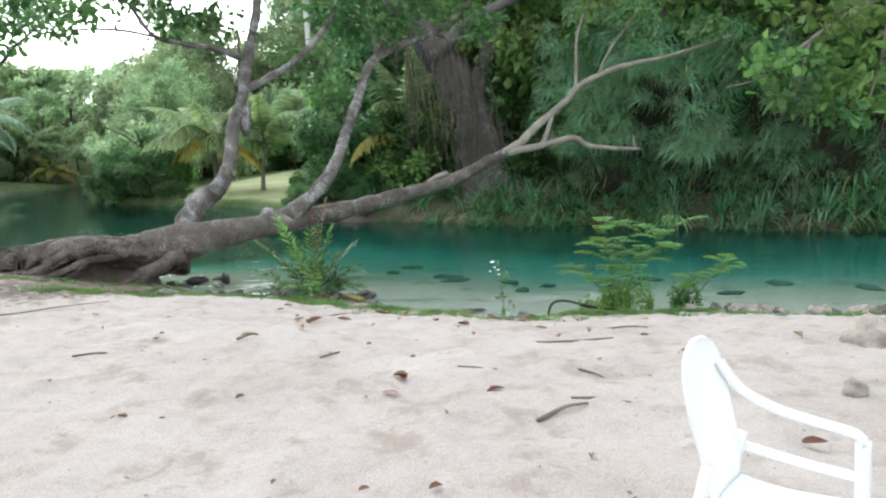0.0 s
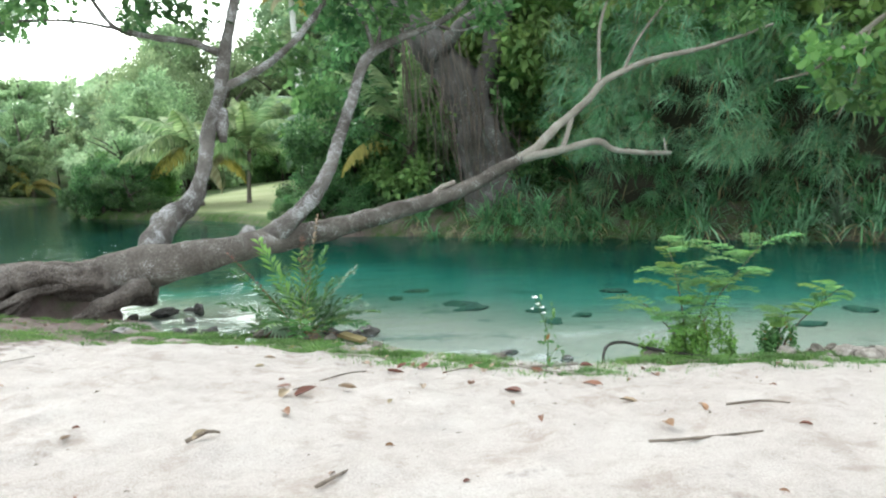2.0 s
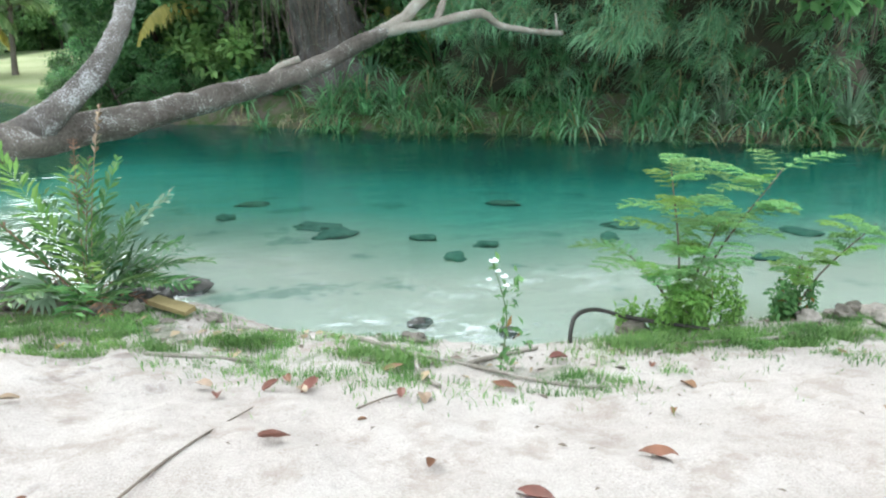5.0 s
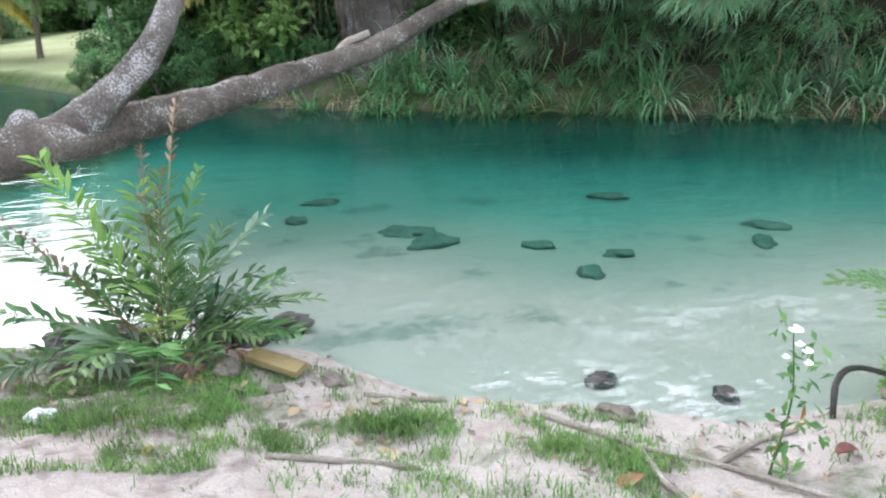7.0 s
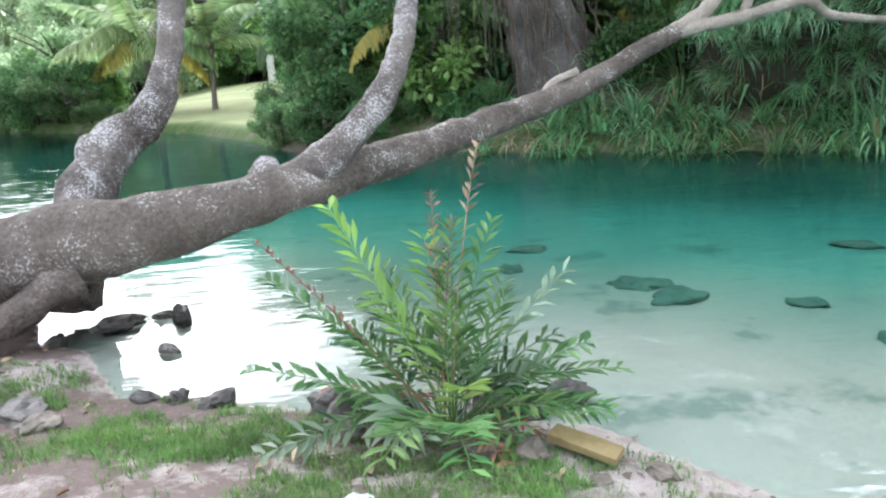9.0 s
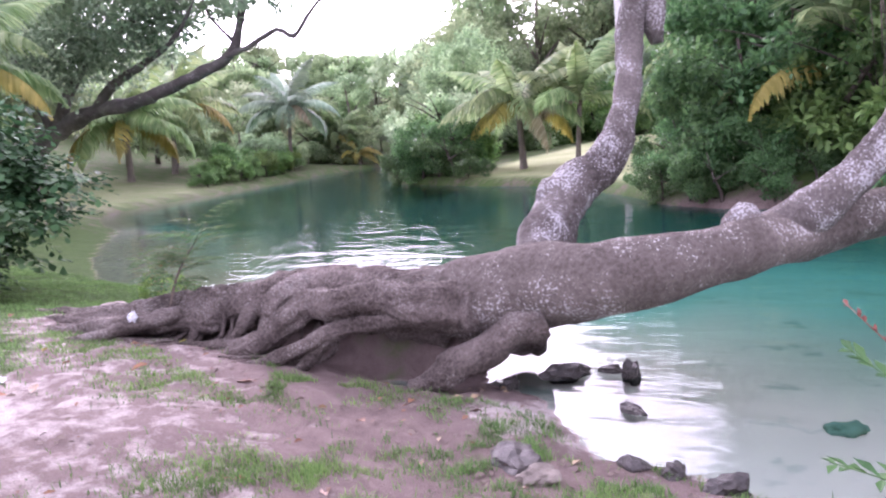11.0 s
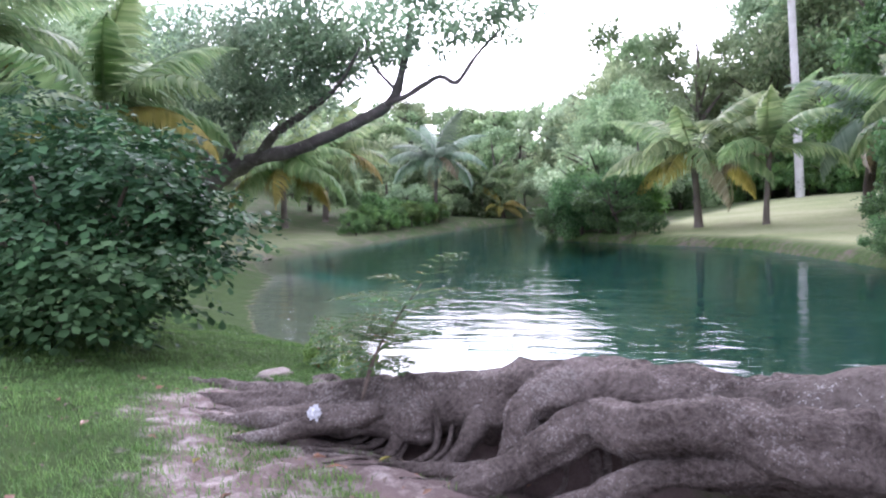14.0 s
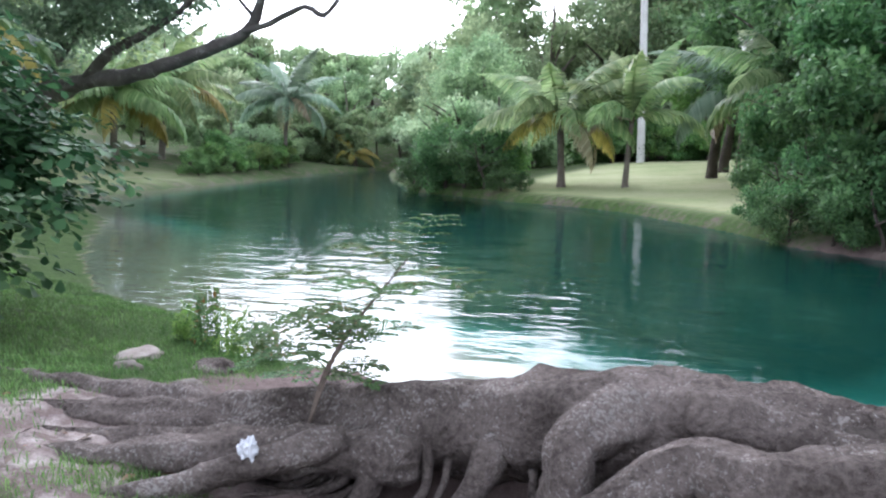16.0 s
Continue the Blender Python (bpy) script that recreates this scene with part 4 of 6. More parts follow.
rw = np.random.default_rng(33)
hillA = [broadleaf("hill_tree", "leafy green tree on the distant wooded hill", 100, 9.5, 4.2, L_HAZED, 84, 40, 0.55, low=0.05),
         broadleaf("hill_tree", "rounded green tree paled by painted haze on the distant wooded hill", 101, 8.0, 4.6, L_HAZED2, 84, 40, 0.55, low=0.05),
         broadleaf("hill_tree", "tall thin-crowned tree on the distant wooded hill", 102, 12.5, 3.4, L_HAZED, 54, 36, 0.5, low=0.45, bark=M_PALMBARK),
         broadleaf("hill_tree", "dense green tree on the distant wooded hill", 103, 8.5, 4.4, L_HAZED, 84, 40, 0.55, low=0.05)]
spots = scatter(rw, 80, (-130, 12, 84, 140), lambda x, y: dist_at(x, y) > 3, 4.6, 0.8, 1.3)
spots += scatter(rw, 46, (-125, -50, 28, 96), lambda x, y: dist_at(x, y) > 14 and not (x > -74 and y < 64), 5.0, 0.75, 1.25)
spots += scatter(rw, 18, (-62, -44, 62, 100), lambda x, y: 4 < dist_at(x, y) < 14, 4.0, 0.45, 0.8)
spots += scatter(rw, 14, (-30, -22, 52, 84), lambda x, y: dist_at(x, y) > 2.5, 4.0, 0.6, 1.1)
spots += scatter(rw, 16, (-48, -12, 86, 104), lambda x, y: dist_at(x, y) > 4, 3.5, 1.4, 1.9)
spread(hillA, spots, "trees on the wooded hills", rw)
tallA = [broadleaf("tall_tree", "tall spreading green tree paled by painted haze behind the lawn", 105, 20.0, 6.5, L_HAZED2, 170, 56, 0.5, r=0.35, low=0.2, bark=M_PALMBARK),
         broadleaf("tall_tree", "tall dense green tree behind the lagoon", 106, 18.0, 6.8, L_HAZED, 180, 56, 0.5, r=0.35, low=0.15)]
spots = scatter(rw, 9, (-20, -3, 86, 100), lambda x, y: True, 4.0, 0.95, 1.3)
spots += [(-29, 72, 0.62), (-31, 80, 0.8), (-26.5, 64, 0.5), (-33, 86, 0.85), (-50, 34, 0.72), (-48.5, 26, 0.75), (-56, 40, 0.8), (-46, 18, 0.75), (-54, 20, 0.85), (-43, 13, 0.7), (-60, 30, 0.9), (-37, 18, 0.6), (-41, 22, 0.75), (-45, 30, 0.7), (-35, 14, 0.6), (-49, 12, 0.9), (-47, 34, 0.8), (-53, 40, 0.9), (-51, 44, 0.75), (-57, 46, 0.9)]
spread(tallA, spots, "tall trees round the lagoon", rw)
bankA = [broadleaf("jungle_tree", "dark dense jungle tree on the steep bank", 110, 9.0, 3.2, L_DARK, 84, 44, 0.34),
         broadleaf("jungle_tree", "bright green jungle tree on the steep bank", 111, 8.0, 3.0, L_MID, 84, 44, 0.32),
         broadleaf("jungle_tree", "light green sunlit jungle tree on the bank", 112, 7.0, 2.8, L_LIGHT, 80, 44, 0.32)]
spots = scatter(rw, 46, (-3, 30, 20, 50), lambda x, y: 5.6 < dist_at(x, y) < 17 and y > 21 - 0.3 * x and (x > 3 or y > 36), 2.3, 0.75, 1.3)
spots += scatter(rw, 30, (-2, 34, 24, 60), lambda x, y: 9 < dist_at(x, y) < 24 and y > 24 - 0.3 * x, 3.2, 1.3, 1.9)
spots += scatter(rw, 16, (-9, 3, 44, 84), lambda x, y: dist_at(x, y) > 6, 3.5, 0.9, 1.4)
spread(bankA, spots, "trees on the jungle bank", rw)

def left_edge(y):
    return float(np.interp(y, [34.8, 40, 48, 57.7, 72, 80, 93], [-36, -38.4, -41, -43.6, -48.4, -48.2, -49]))


bushA = [broadleaf("bank_shrub", "dense dark shrub at the water's edge", 120, 2.6, 1.5, L_MID, 72, 40, 0.19, r=0.06, category="shrub", low=0.0),
         broadleaf("bank_shrub", "green rounded shrub at the water's edge", 121, 2.3, 1.5, L_LIGHT, 72, 40, 0.18, r=0.06, category="shrub", low=0.0),
         broadleaf("bank_shrub", "loose green shrub at the water's edge", 122, 2.2, 1.4, L_MID, 60, 40, 0.18, r=0.06, category="shrub", low=0.0)]
spots = [(-22.5, 49.5, 1.4), (-19.5, 47.5, 1.3), (-21.0, 48.4, 1.5), (-24.0, 49.4, 1.2)]
spots += [(left_edge(52 + 2.1 * k) - 1.2 - 0.8 * rw.random(), 52 + 2.1 * k, 0.7 + 0.5 * rw.random()) for k in range(11)] + [(left_edge(56 + 3 * k) - 3.2, 56 + 3 * k, 1.0 + 0.6 * rw.random()) for k in range(7)]
spots += [(-25.0 - 3.2 * k, 57 + 6.4 * k, 1.4) for k in range(5)]
spots += [(-30 + 2.9 * k + rw.uniform(-1, 1), 84 + rw.uniform(-3, 3), 2.4) for k in range(12)]
spots += [(-27 + 1.75 * k, 82.5 - 0.35 * k + rw.uniform(-1, 1), rw.uniform(1.5, 2.1)) for k in range(14)] + [(-4.6 + 0.3 * k, 60 + 3 * k, 1.9) for k in range(5)]
spread(bushA, spots, "shrubs along the banks", rw)
darkA = [broadleaf("thicket_shrub", "dark small-leaved thicket leaning over the water", 124, 2.6, 1.5, L_DARK, 110, 50, 0.13, r=0.06, category="shrub", low=0.0),
         broadleaf("thicket_shrub", "dark green loose thicket on the bank", 125, 2.4, 1.5, L_DARK, 100, 46, 0.14, r=0.06, category="shrub", low=0.0)]
spots = [(-24.2, 47.6, 1.0), (-22.8, 46.6, 1.2), (-21.4, 45.6, 1.35), (-20.0, 44.6, 1.3), (-18.6, 43.6, 1.1), (-17.4, 42.6, 0.6), (-16.2, 41.8, 0.4), (-18.9, 45.6, 1.3), (-6.6, 30.4, 0.5), (-6.1, 29.0, 0.55), (-5.3, 28.1, 0.6), (-4.5, 27.4, 0.6), (-3.3, 26.8, 0.5), (-5.6, 30.6, 0.8), (-5.2, 29.6, 0.85), (-5.9, 32.0, 0.75), (-4.9, 29.0, 0.95), (-4.2, 28.2, 0.9), (-4.0, 30.4, 1.3), (-3.2, 27.4, 0.6), (-2.4, 27.0, 0.45), (-3.6, 29.6, 1.4), (-1.2, 26.6, 0.4), (-0.2, 26.2, 0.4), (-3.4, 33.4, 1.8), (-4.6, 32.0, 1.2), (-3.0, 32.4, 1.6), (-4.9, 34.5, 1.4), (-3.4, 35.5, 1.8), (-5.4, 37.0, 1.3), (-4.0, 38.5, 1.8), (-2.0, 34.0, 2.0), (-2.4, 36.5, 2.2), (-1.6, 32.0, 1.8), (-5.2, 40.5, 1.8), (-0.4, 32.5, 2.2), (-4.6, 43.5, 2.2)]
spread(darkA, spots, "dark thicket on the bank", rw)
JUNGLE_LIGHT = [(2.9, 27.2, 1.5), (3.6, 27.6, 1.9), (4.4, 27.0, 1.8), (2.6, 28.4, 2.1), (3.4, 29.0, 2.5), (4.6, 28.4, 2.4), (5.4, 27.2, 2.0), (2.2, 29.8, 2.8), (5.2, 29.4, 2.8)]
jung = scatter(rw, 60, (-3, 22, 15, 32), lambda x, y: (1.3 if x < 3 else 2.5) < dist_at(x, y) < 6.0 and not (-1.0 < x < 2.8 and y < 27.6) and y > 17 - 0.3 * (x - 10), 0.95, 0.8, 1.6)
spread([broadleaf("jungle_bush", "dark leafy undergrowth bush on the steep bank", 130, 2.4, 1.4, L_DARK, 64, 40, 0.17, r=0.05, category="bush", low=0.0),
        broadleaf("jungle_bush", "mid-green leafy undergrowth bush on the steep bank", 131, 2.4, 1.4, L_MID, 64, 40, 0.17, r=0.05, category="bush", low=0.0),
        broadleaf("jungle_bush", "light green leafy undergrowth bush on the steep bank", 132, 2.6, 1.4, L_LIGHT, 64, 40, 0.18, r=0.05, category="bush", low=0.0)], jung, "undergrowth on the jungle bank", rw)
spread([broadleaf("jungle_bush", "bright sunlit leafy bush behind the old tree", 133, 2.6, 1.4, L_LIGHT, 76, 40, 0.15, r=0.05, category="bush", low=0.0)], JUNGLE_LIGHT, "undergrowth on the jungle bank", rw)

# ---------------------------------------------------------------- the jungle bank
def blade_tuft(name, seed, count, length, spread_a, width, mat, droop=0.5):
    """A tussock of long leaves that rise and bend over."""
    r = np.random.default_rng(seed)
    lst = []
    for _ in range(count):
        a, tilt = r.uniform(0, 6.28), r.uniform(0.1, spread_a)
        L = length * r.uniform(0.6, 1.15)
        d0 = np.array([math.cos(a) * math.sin(tilt), math.sin(a) * math.sin(tilt), math.cos(tilt)])
        p = np.array([math.cos(a), math.sin(a), 0]) * r.uniform(0, 0.12) * length
        w = width * r.uniform(0.7, 1.2)
        side = unit(np.array([-math.sin(a), math.cos(a), 0.0]))
        pts, k = [], 5
        for i in range(k + 1):
            pts.append((p - side * w * (1 - (i / k) ** 2) / 2, p + side * w * (1 - (i / k) ** 2) / 2))
            d0 = unit(d0 + np.array([0, 0, -droop * (i + 0.5) / k]))
            p = p + d0 * L / k
        v = np.array([q for pr in pts for q in pr])
        f = [(2 * i, 2 * i + 1, 2 * i + 3) for i in range(k)] + [(2 * i, 2 * i + 3, 2 * i + 2) for i in range(k)]
        lst.append((v, np.array(f)))
    v, f = merge(lst)
    return mesh_np(name, v, f, mat)


rb_ = np.random.default_rng(51)
reed_meshes = [blade_tuft("reed_tussock", 60 + k, 60, 1.25, 1.3, 0.046, L_HANG if k == 1 else L_REED, 0.85) for k in range(4)]
far_line = np.array(FAR[6:13], float)
seg = np.linalg.norm(np.diff(far_line, axis=0), axis=1)
cum = np.concatenate([[0], np.cumsum(seg)])
for row, (off, n, sc) in enumerate(((-0.12, 56, 0.65), (0.35, 60, 0.9), (0.9, 34, 1.1), (1.6, 16, 1.2), (2.4, 10, 1.2))):
    for k in range(n):
        s = (k + rb_.random()) / n * cum[-1]
        x, y = np.interp(s, cum, far_line[:, 0]), np.interp(s, cum, far_line[:, 1])
        if row < 4 and x < 0.6 and rb_.random() < 0.6:
            continue
        if row < 3 and math.sin(s * 2.3) + 0.6 * math.sin(s * 5.1 + 1) < -0.45:
            continue
        x, y = x + off * 0.42 + rb_.uniform(-0.2, 0.2), y + off * 0.9 + rb_.uniform(-0.15, 0.15)
        thing("reed_tussock", "green reed tussock with arching blades at the waterline", "reeds", "reeds along the jungle bank",
              pose(x, y, gz(x, y) - 0.05, rb_.uniform(-10, 14), 0, rb_.uniform(0, 360)) @ Matrix.Scale(sc * rb_.uniform(0.75, 1.35), 4), reed_meshes[int(rb_.integers(4))])
straw = blade_tuft("straw_tuft", 68, 26, 0.7, 1.5, 0.03, L_PALMDRY, 1.2)
for k in range(26):
    s = rb_.random() * cum[-1]
    x, y = np.interp(s, cum, far_line[:, 0]) + 0.05, np.interp(s, cum, far_line[:, 1]) + 0.1
    thing("straw_tuft", "dry straw-coloured dead blades at the waterline", "dead grass", "straw along the jungle bank",
          pose(x, y, gz(x, y) + 0.02, rb_.uniform(-10, 10), 0, rb_.uniform(0, 360)) @ Matrix.Scale(rb_.uniform(0.4, 0.85), 4), straw)
big_tuft = blade_tuft("long_grass_tussock", 71, 120, 1.5, 1.2, 0.04, L_GREY, 0.6)
thing("long_grass_tussock", "large pale green grass tussock at the waterline", "grass tussock", "", pose(11.9, 18.6, gz(11.9, 18.6), 0, 0, 0), big_tuft)
thing("long_grass_tussock", "large pale green grass tussock on the bank", "grass tussock", "", pose(9.6, 19.8, gz(9.6, 19.8), 0, 0, 80), big_tuft)

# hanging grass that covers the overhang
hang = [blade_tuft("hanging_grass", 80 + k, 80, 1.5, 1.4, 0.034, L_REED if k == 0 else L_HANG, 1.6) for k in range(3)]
hang_spots = [(rb_.uniform(3.8, 9.0), rb_.uniform(1.8, 5.4)) for _ in range(15)]
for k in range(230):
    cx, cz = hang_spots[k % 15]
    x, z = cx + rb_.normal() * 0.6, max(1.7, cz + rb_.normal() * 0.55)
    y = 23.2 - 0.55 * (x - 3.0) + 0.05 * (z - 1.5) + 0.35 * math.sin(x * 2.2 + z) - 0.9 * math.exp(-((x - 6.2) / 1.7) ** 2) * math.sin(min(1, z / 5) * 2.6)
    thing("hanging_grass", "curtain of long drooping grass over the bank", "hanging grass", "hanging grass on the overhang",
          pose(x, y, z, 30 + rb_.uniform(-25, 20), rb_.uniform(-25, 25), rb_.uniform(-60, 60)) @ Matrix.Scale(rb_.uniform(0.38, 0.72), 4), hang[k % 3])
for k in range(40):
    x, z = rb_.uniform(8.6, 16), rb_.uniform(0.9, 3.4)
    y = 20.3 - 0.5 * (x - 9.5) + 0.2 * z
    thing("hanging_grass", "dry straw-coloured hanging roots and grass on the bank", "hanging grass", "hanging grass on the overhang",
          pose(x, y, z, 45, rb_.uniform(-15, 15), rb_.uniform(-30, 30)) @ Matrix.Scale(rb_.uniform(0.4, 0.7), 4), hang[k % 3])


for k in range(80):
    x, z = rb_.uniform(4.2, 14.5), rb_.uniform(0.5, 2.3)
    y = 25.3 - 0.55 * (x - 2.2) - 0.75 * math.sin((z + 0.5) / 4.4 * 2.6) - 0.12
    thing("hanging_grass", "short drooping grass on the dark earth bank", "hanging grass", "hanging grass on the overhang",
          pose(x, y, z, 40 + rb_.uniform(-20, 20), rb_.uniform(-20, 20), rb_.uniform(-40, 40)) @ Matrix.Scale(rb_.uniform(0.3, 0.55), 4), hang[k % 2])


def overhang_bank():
    """The earth face under the hanging grass, as a lumpy sheet with thickness, painted near-black for the overhang's
    shade.
    """
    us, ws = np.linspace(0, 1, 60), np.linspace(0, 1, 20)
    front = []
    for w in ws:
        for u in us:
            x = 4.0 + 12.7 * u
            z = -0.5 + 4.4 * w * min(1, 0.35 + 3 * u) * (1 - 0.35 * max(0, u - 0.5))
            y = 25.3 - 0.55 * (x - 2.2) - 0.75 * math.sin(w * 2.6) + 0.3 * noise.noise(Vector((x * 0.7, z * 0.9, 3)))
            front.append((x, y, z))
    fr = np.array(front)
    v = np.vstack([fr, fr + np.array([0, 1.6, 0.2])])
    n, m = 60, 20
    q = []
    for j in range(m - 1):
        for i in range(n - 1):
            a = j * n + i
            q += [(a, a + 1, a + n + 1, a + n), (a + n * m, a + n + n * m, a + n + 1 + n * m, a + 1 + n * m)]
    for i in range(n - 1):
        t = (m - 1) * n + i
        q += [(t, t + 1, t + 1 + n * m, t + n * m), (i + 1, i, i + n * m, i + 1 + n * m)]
    return mesh_np("earth_bank", v, np.array(q), plain_mat("shaded_earth", (0.014, 0.015, 0.010), (0.055, 0.052, 0.034), 0.95, 3, 0.9, 0.2, 0.05), True)


tagged(new("earth_bank", overhang_bank()), "overhanging earth bank above the water, shade put into its colour", "bank", kind="structure")

# a leafy tree that roofs the overhang with large light leaves
roof = thing("canopy_tree", "tree with large bright green leaves roofing the dark bank", "tree", at=pose(8.2, 23.6, gz(8.2, 23.6)))
for pts in ([(8.2, 23.8, 1.5, 0.2), (8.0, 23.4, 3.6, 0.17), (7.6, 22.6, 5.0, 0.13), (7.0, 21.6, 6.0, 0.06)], [(8.0, 23.4, 3.6, 0.12), (6.4, 22.6, 4.8, 0.08), (4.6, 22.0, 5.6, 0.03)], [(7.9, 23.2, 4.0, 0.12), (9.6, 21.6, 4.8, 0.08), (11.2, 20.2, 5.2, 0.03)], [(7.6, 22.6, 5.0, 0.08), (8.4, 21.0, 4.6, 0.05), (8.8, 20.0, 4.2, 0.02)]):
    world_part("limb", tube_mesh("limb", pts, M_DEAD, sides=8, step=0.2, rough=0.3, freq=4), roof)
rc = np.random.default_rng(57)
for c, rad, n, mat in (((4.4, 22.6, 5.4), 1.0, 18, L_MID), ((5.4, 22.0, 6.0), 1.1, 22, L_LIGHT), ((6.4, 22.0, 5.2), 1.1, 24, L_LIGHT), ((7.4, 21.6, 5.8), 1.1, 24, L_LIGHT), ((8.4, 21.0, 5.2), 1.1, 24, L_MID), ((9.4, 20.6, 5.6), 1.1, 24, L_LIGHT), ((10.6, 20.0, 5.0), 1.1, 22, L_LIGHT), ((11.4, 19.6, 5.8), 1.1, 20, L_MID), ((6.8, 21.8, 6.8), 1.3, 26, L_LIGHT), ((9.0, 20.8, 6.8), 1.3, 26, L_LIGHT), ((4.8, 22.4, 7.0), 1.2, 22, L_MID), ((11.0, 19.8, 7.0), 1.2, 22, L_LIGHT), ((8.8, 20.4, 4.2), 0.8, 14, L_MID), ((10.2, 19.8, 3.9), 0.8, 14, L_MID)):
    v, f = merge([clump(rc, np.array(c) + unit(rc.normal(size=3)) * rad * rc.random() ** 0.5, 0.26, 12, 0.3, 0.55, "broad", 0.66) for _ in range(n)])
    tagged(world_part("foliage", mesh_np("foliage", v, f, mat), roof), kind="stuff")

# the old fig-like tree with hanging roots
fig = thing("jungle_fig", "huge grey-brown tree wrapped in hanging aerial roots on the bank", "tree", at=pose(1.0, 26.0, 0))
world_part("trunk", tube_mesh("trunk", [(1.5, 26.2, -0.7, 1.4), (1.4, 26.2, 0.8, 1.1), (1.15, 26.3, 2.4, 0.95), (0.75, 26.4, 3.8, 0.8), (0.0, 26.4, 5.0, 0.62), (-0.9, 26.3, 6.2, 0.5), (-2.0, 26.0, 8.0, 0.3), (-2.6, 26, 10, 0.15)], M_GREYBARK, sides=22, step=0.2, rough=0.3, flute=0.08, freq=1.6), fig)
world_part("limb", tube_mesh("limb", [(0.7, 26.2, 3.2, 0.5), (1.3, 26.2, 4.6, 0.42), (1.8, 26.1, 6.2, 0.36), (2.2, 26, 8.2, 0.25), (3.4, 25.5, 10, 0.1)], M_GREYBARK, sides=16, step=0.2, rough=0.3, flute=0.08, freq=1.8), fig)
world_part("limb", tube_mesh("limb", [(-0.4, 26.1, 5.2, 0.3), (0.6, 25.4, 6.2, 0.22), (2.2, 24.4, 6.8, 0.15), (4.2, 23.0, 7.2, 0.08)], M_GREYBARK, sides=12, step=0.2, rough=0.3, freq=2), fig)
for k in range(80):
    zt = rb_.uniform(2.6, 7.0)
    cx = np.interp(zt, [0.8, 2.4, 3.8, 5.0, 6.2], [1.4, 1.15, 0.75, 0.0, -0.9])
    x0 = cx + rb_.uniform(-0.9, 1.3)
    y0 = 25.2 + rb_.uniform(-0.15, 0.3)
    zb = max(-0.2, zt - rb_.uniform(1.5, 4.5))
    xb = x0 + rb_.uniform(-0.2, 0.5)
    w = rb_.uniform(0.008, 0.024)
    world_part("aerial_root", tube_mesh("aerial_root", [(x0, y0 + 0.4, zt, w), (x0 + rb_.uniform(-0.15, 0.15), y0, zt * 0.75 + zb * 0.25, w), ((x0 + xb) / 2 + rb_.uniform(-0.15, 0.15), y0 - 0.1, (zt + zb) / 2, w), (xb, y0 - 0.05, zb, w * 0.5)], M_VINE, sides=5, step=0.5, rough=0.5, freq=4), fig)
for k, (c, rad) in enumerate((((-2.4, 26.4, 9.8), (3.0, 2.0, 2.0)), ((2.6, 26.4, 10.0), (3.2, 2.2, 2.0)), ((0.4, 26.5, 11.8), (3.5, 2.4, 2)))):
    world_part("crown", crown_mesh("crown", 90 + k, c, rad, 70, 60, 0.26, L_DARK, "oval", 0.28), fig)

# the brown root-clad trunk at the far end of the bank
old = thing("root_clad_tree", "reddish brown trunk clad in hanging roots on the bank", "tree", at=pose(12.0, 19.2, 0))
world_part("trunk", tube_mesh("trunk", [(12.3, 19.6, 0.4, 0.6), (12.2, 19.5, 2.2, 0.5), (12.1, 19.4, 4.2, 0.55), (12.1, 19.3, 6.5, 0.5), (12.0, 19.2, 9.0, 0.3)], M_VINE, sides=18, step=0.2, rough=0.35, flute=0.12, freq=2), old)
for k in range(26):
    x0, y0 = 12.0 + rb_.uniform(-0.7, 0.6), 18.9 + rb_.uniform(-0.3, 0.2)
    world_part("aerial_root", tube_mesh("aerial_root", [(x0, y0, rb_.uniform(5, 7), 0.04), (x0 + rb_.uniform(-0.1, 0.1), y0 - 0.1, 3.6, 0.04), (x0 + rb_.uniform(-0.2, 0.2), y0, rb_.uniform(1.4, 2.6), 0.015)], M_VINE, sides=5, step=0.5, rough=0.5, freq=4), old)
world_part("crown", crown_mesh("crown", 97, (13.4, 20.4, 10.0), (3.4, 2.4, 2.2), 90, 60, 0.28, L_MID, "oval", 0.28), old)

# a branch that hangs out over the water, with large light leaves
over = thing("overhanging_branch", "leafy branch with large light green leaves hanging over the water", "branch", at=pose(13, 18.6, 6))
for pts in ([(13.0, 19.0, 6.2, 0.14), (11.4, 18.0, 5.6, 0.1), (9.8, 17.2, 4.9, 0.07), (8.4, 16.8, 4.1, 0.05), (7.2, 16.6, 3.3, 0.03), (6.4, 16.6, 3.1, 0.012)],
            [(11.4, 18.0, 5.6, 0.07), (10.4, 17.2, 4.6, 0.05), (10.0, 16.8, 3.6, 0.035), (9.6, 16.7, 2.4, 0.02), (9.3, 16.6, 2.0, 0.01)],
            [(10.4, 17.4, 5.2, 0.06), (8.8, 16.6, 5.3, 0.045), (7.0, 16.3, 5.4, 0.03), (5.4, 16.2, 5.5, 0.012)],
            [(12, 18.3, 5.8, 0.06), (10.6, 16.6, 6.1, 0.04), (8.6, 15.6, 6.3, 0.02)],
            [(8.4, 16.8, 4.1, 0.03), (8.0, 16.6, 3.0, 0.02), (7.6, 16.5, 2.3, 0.008)]):
    world_part("twig", tube_mesh("twig", pts, M_DEAD, sides=7, step=0.15, rough=0.3, freq=5), over)
r1 = np.random.default_rng(55)
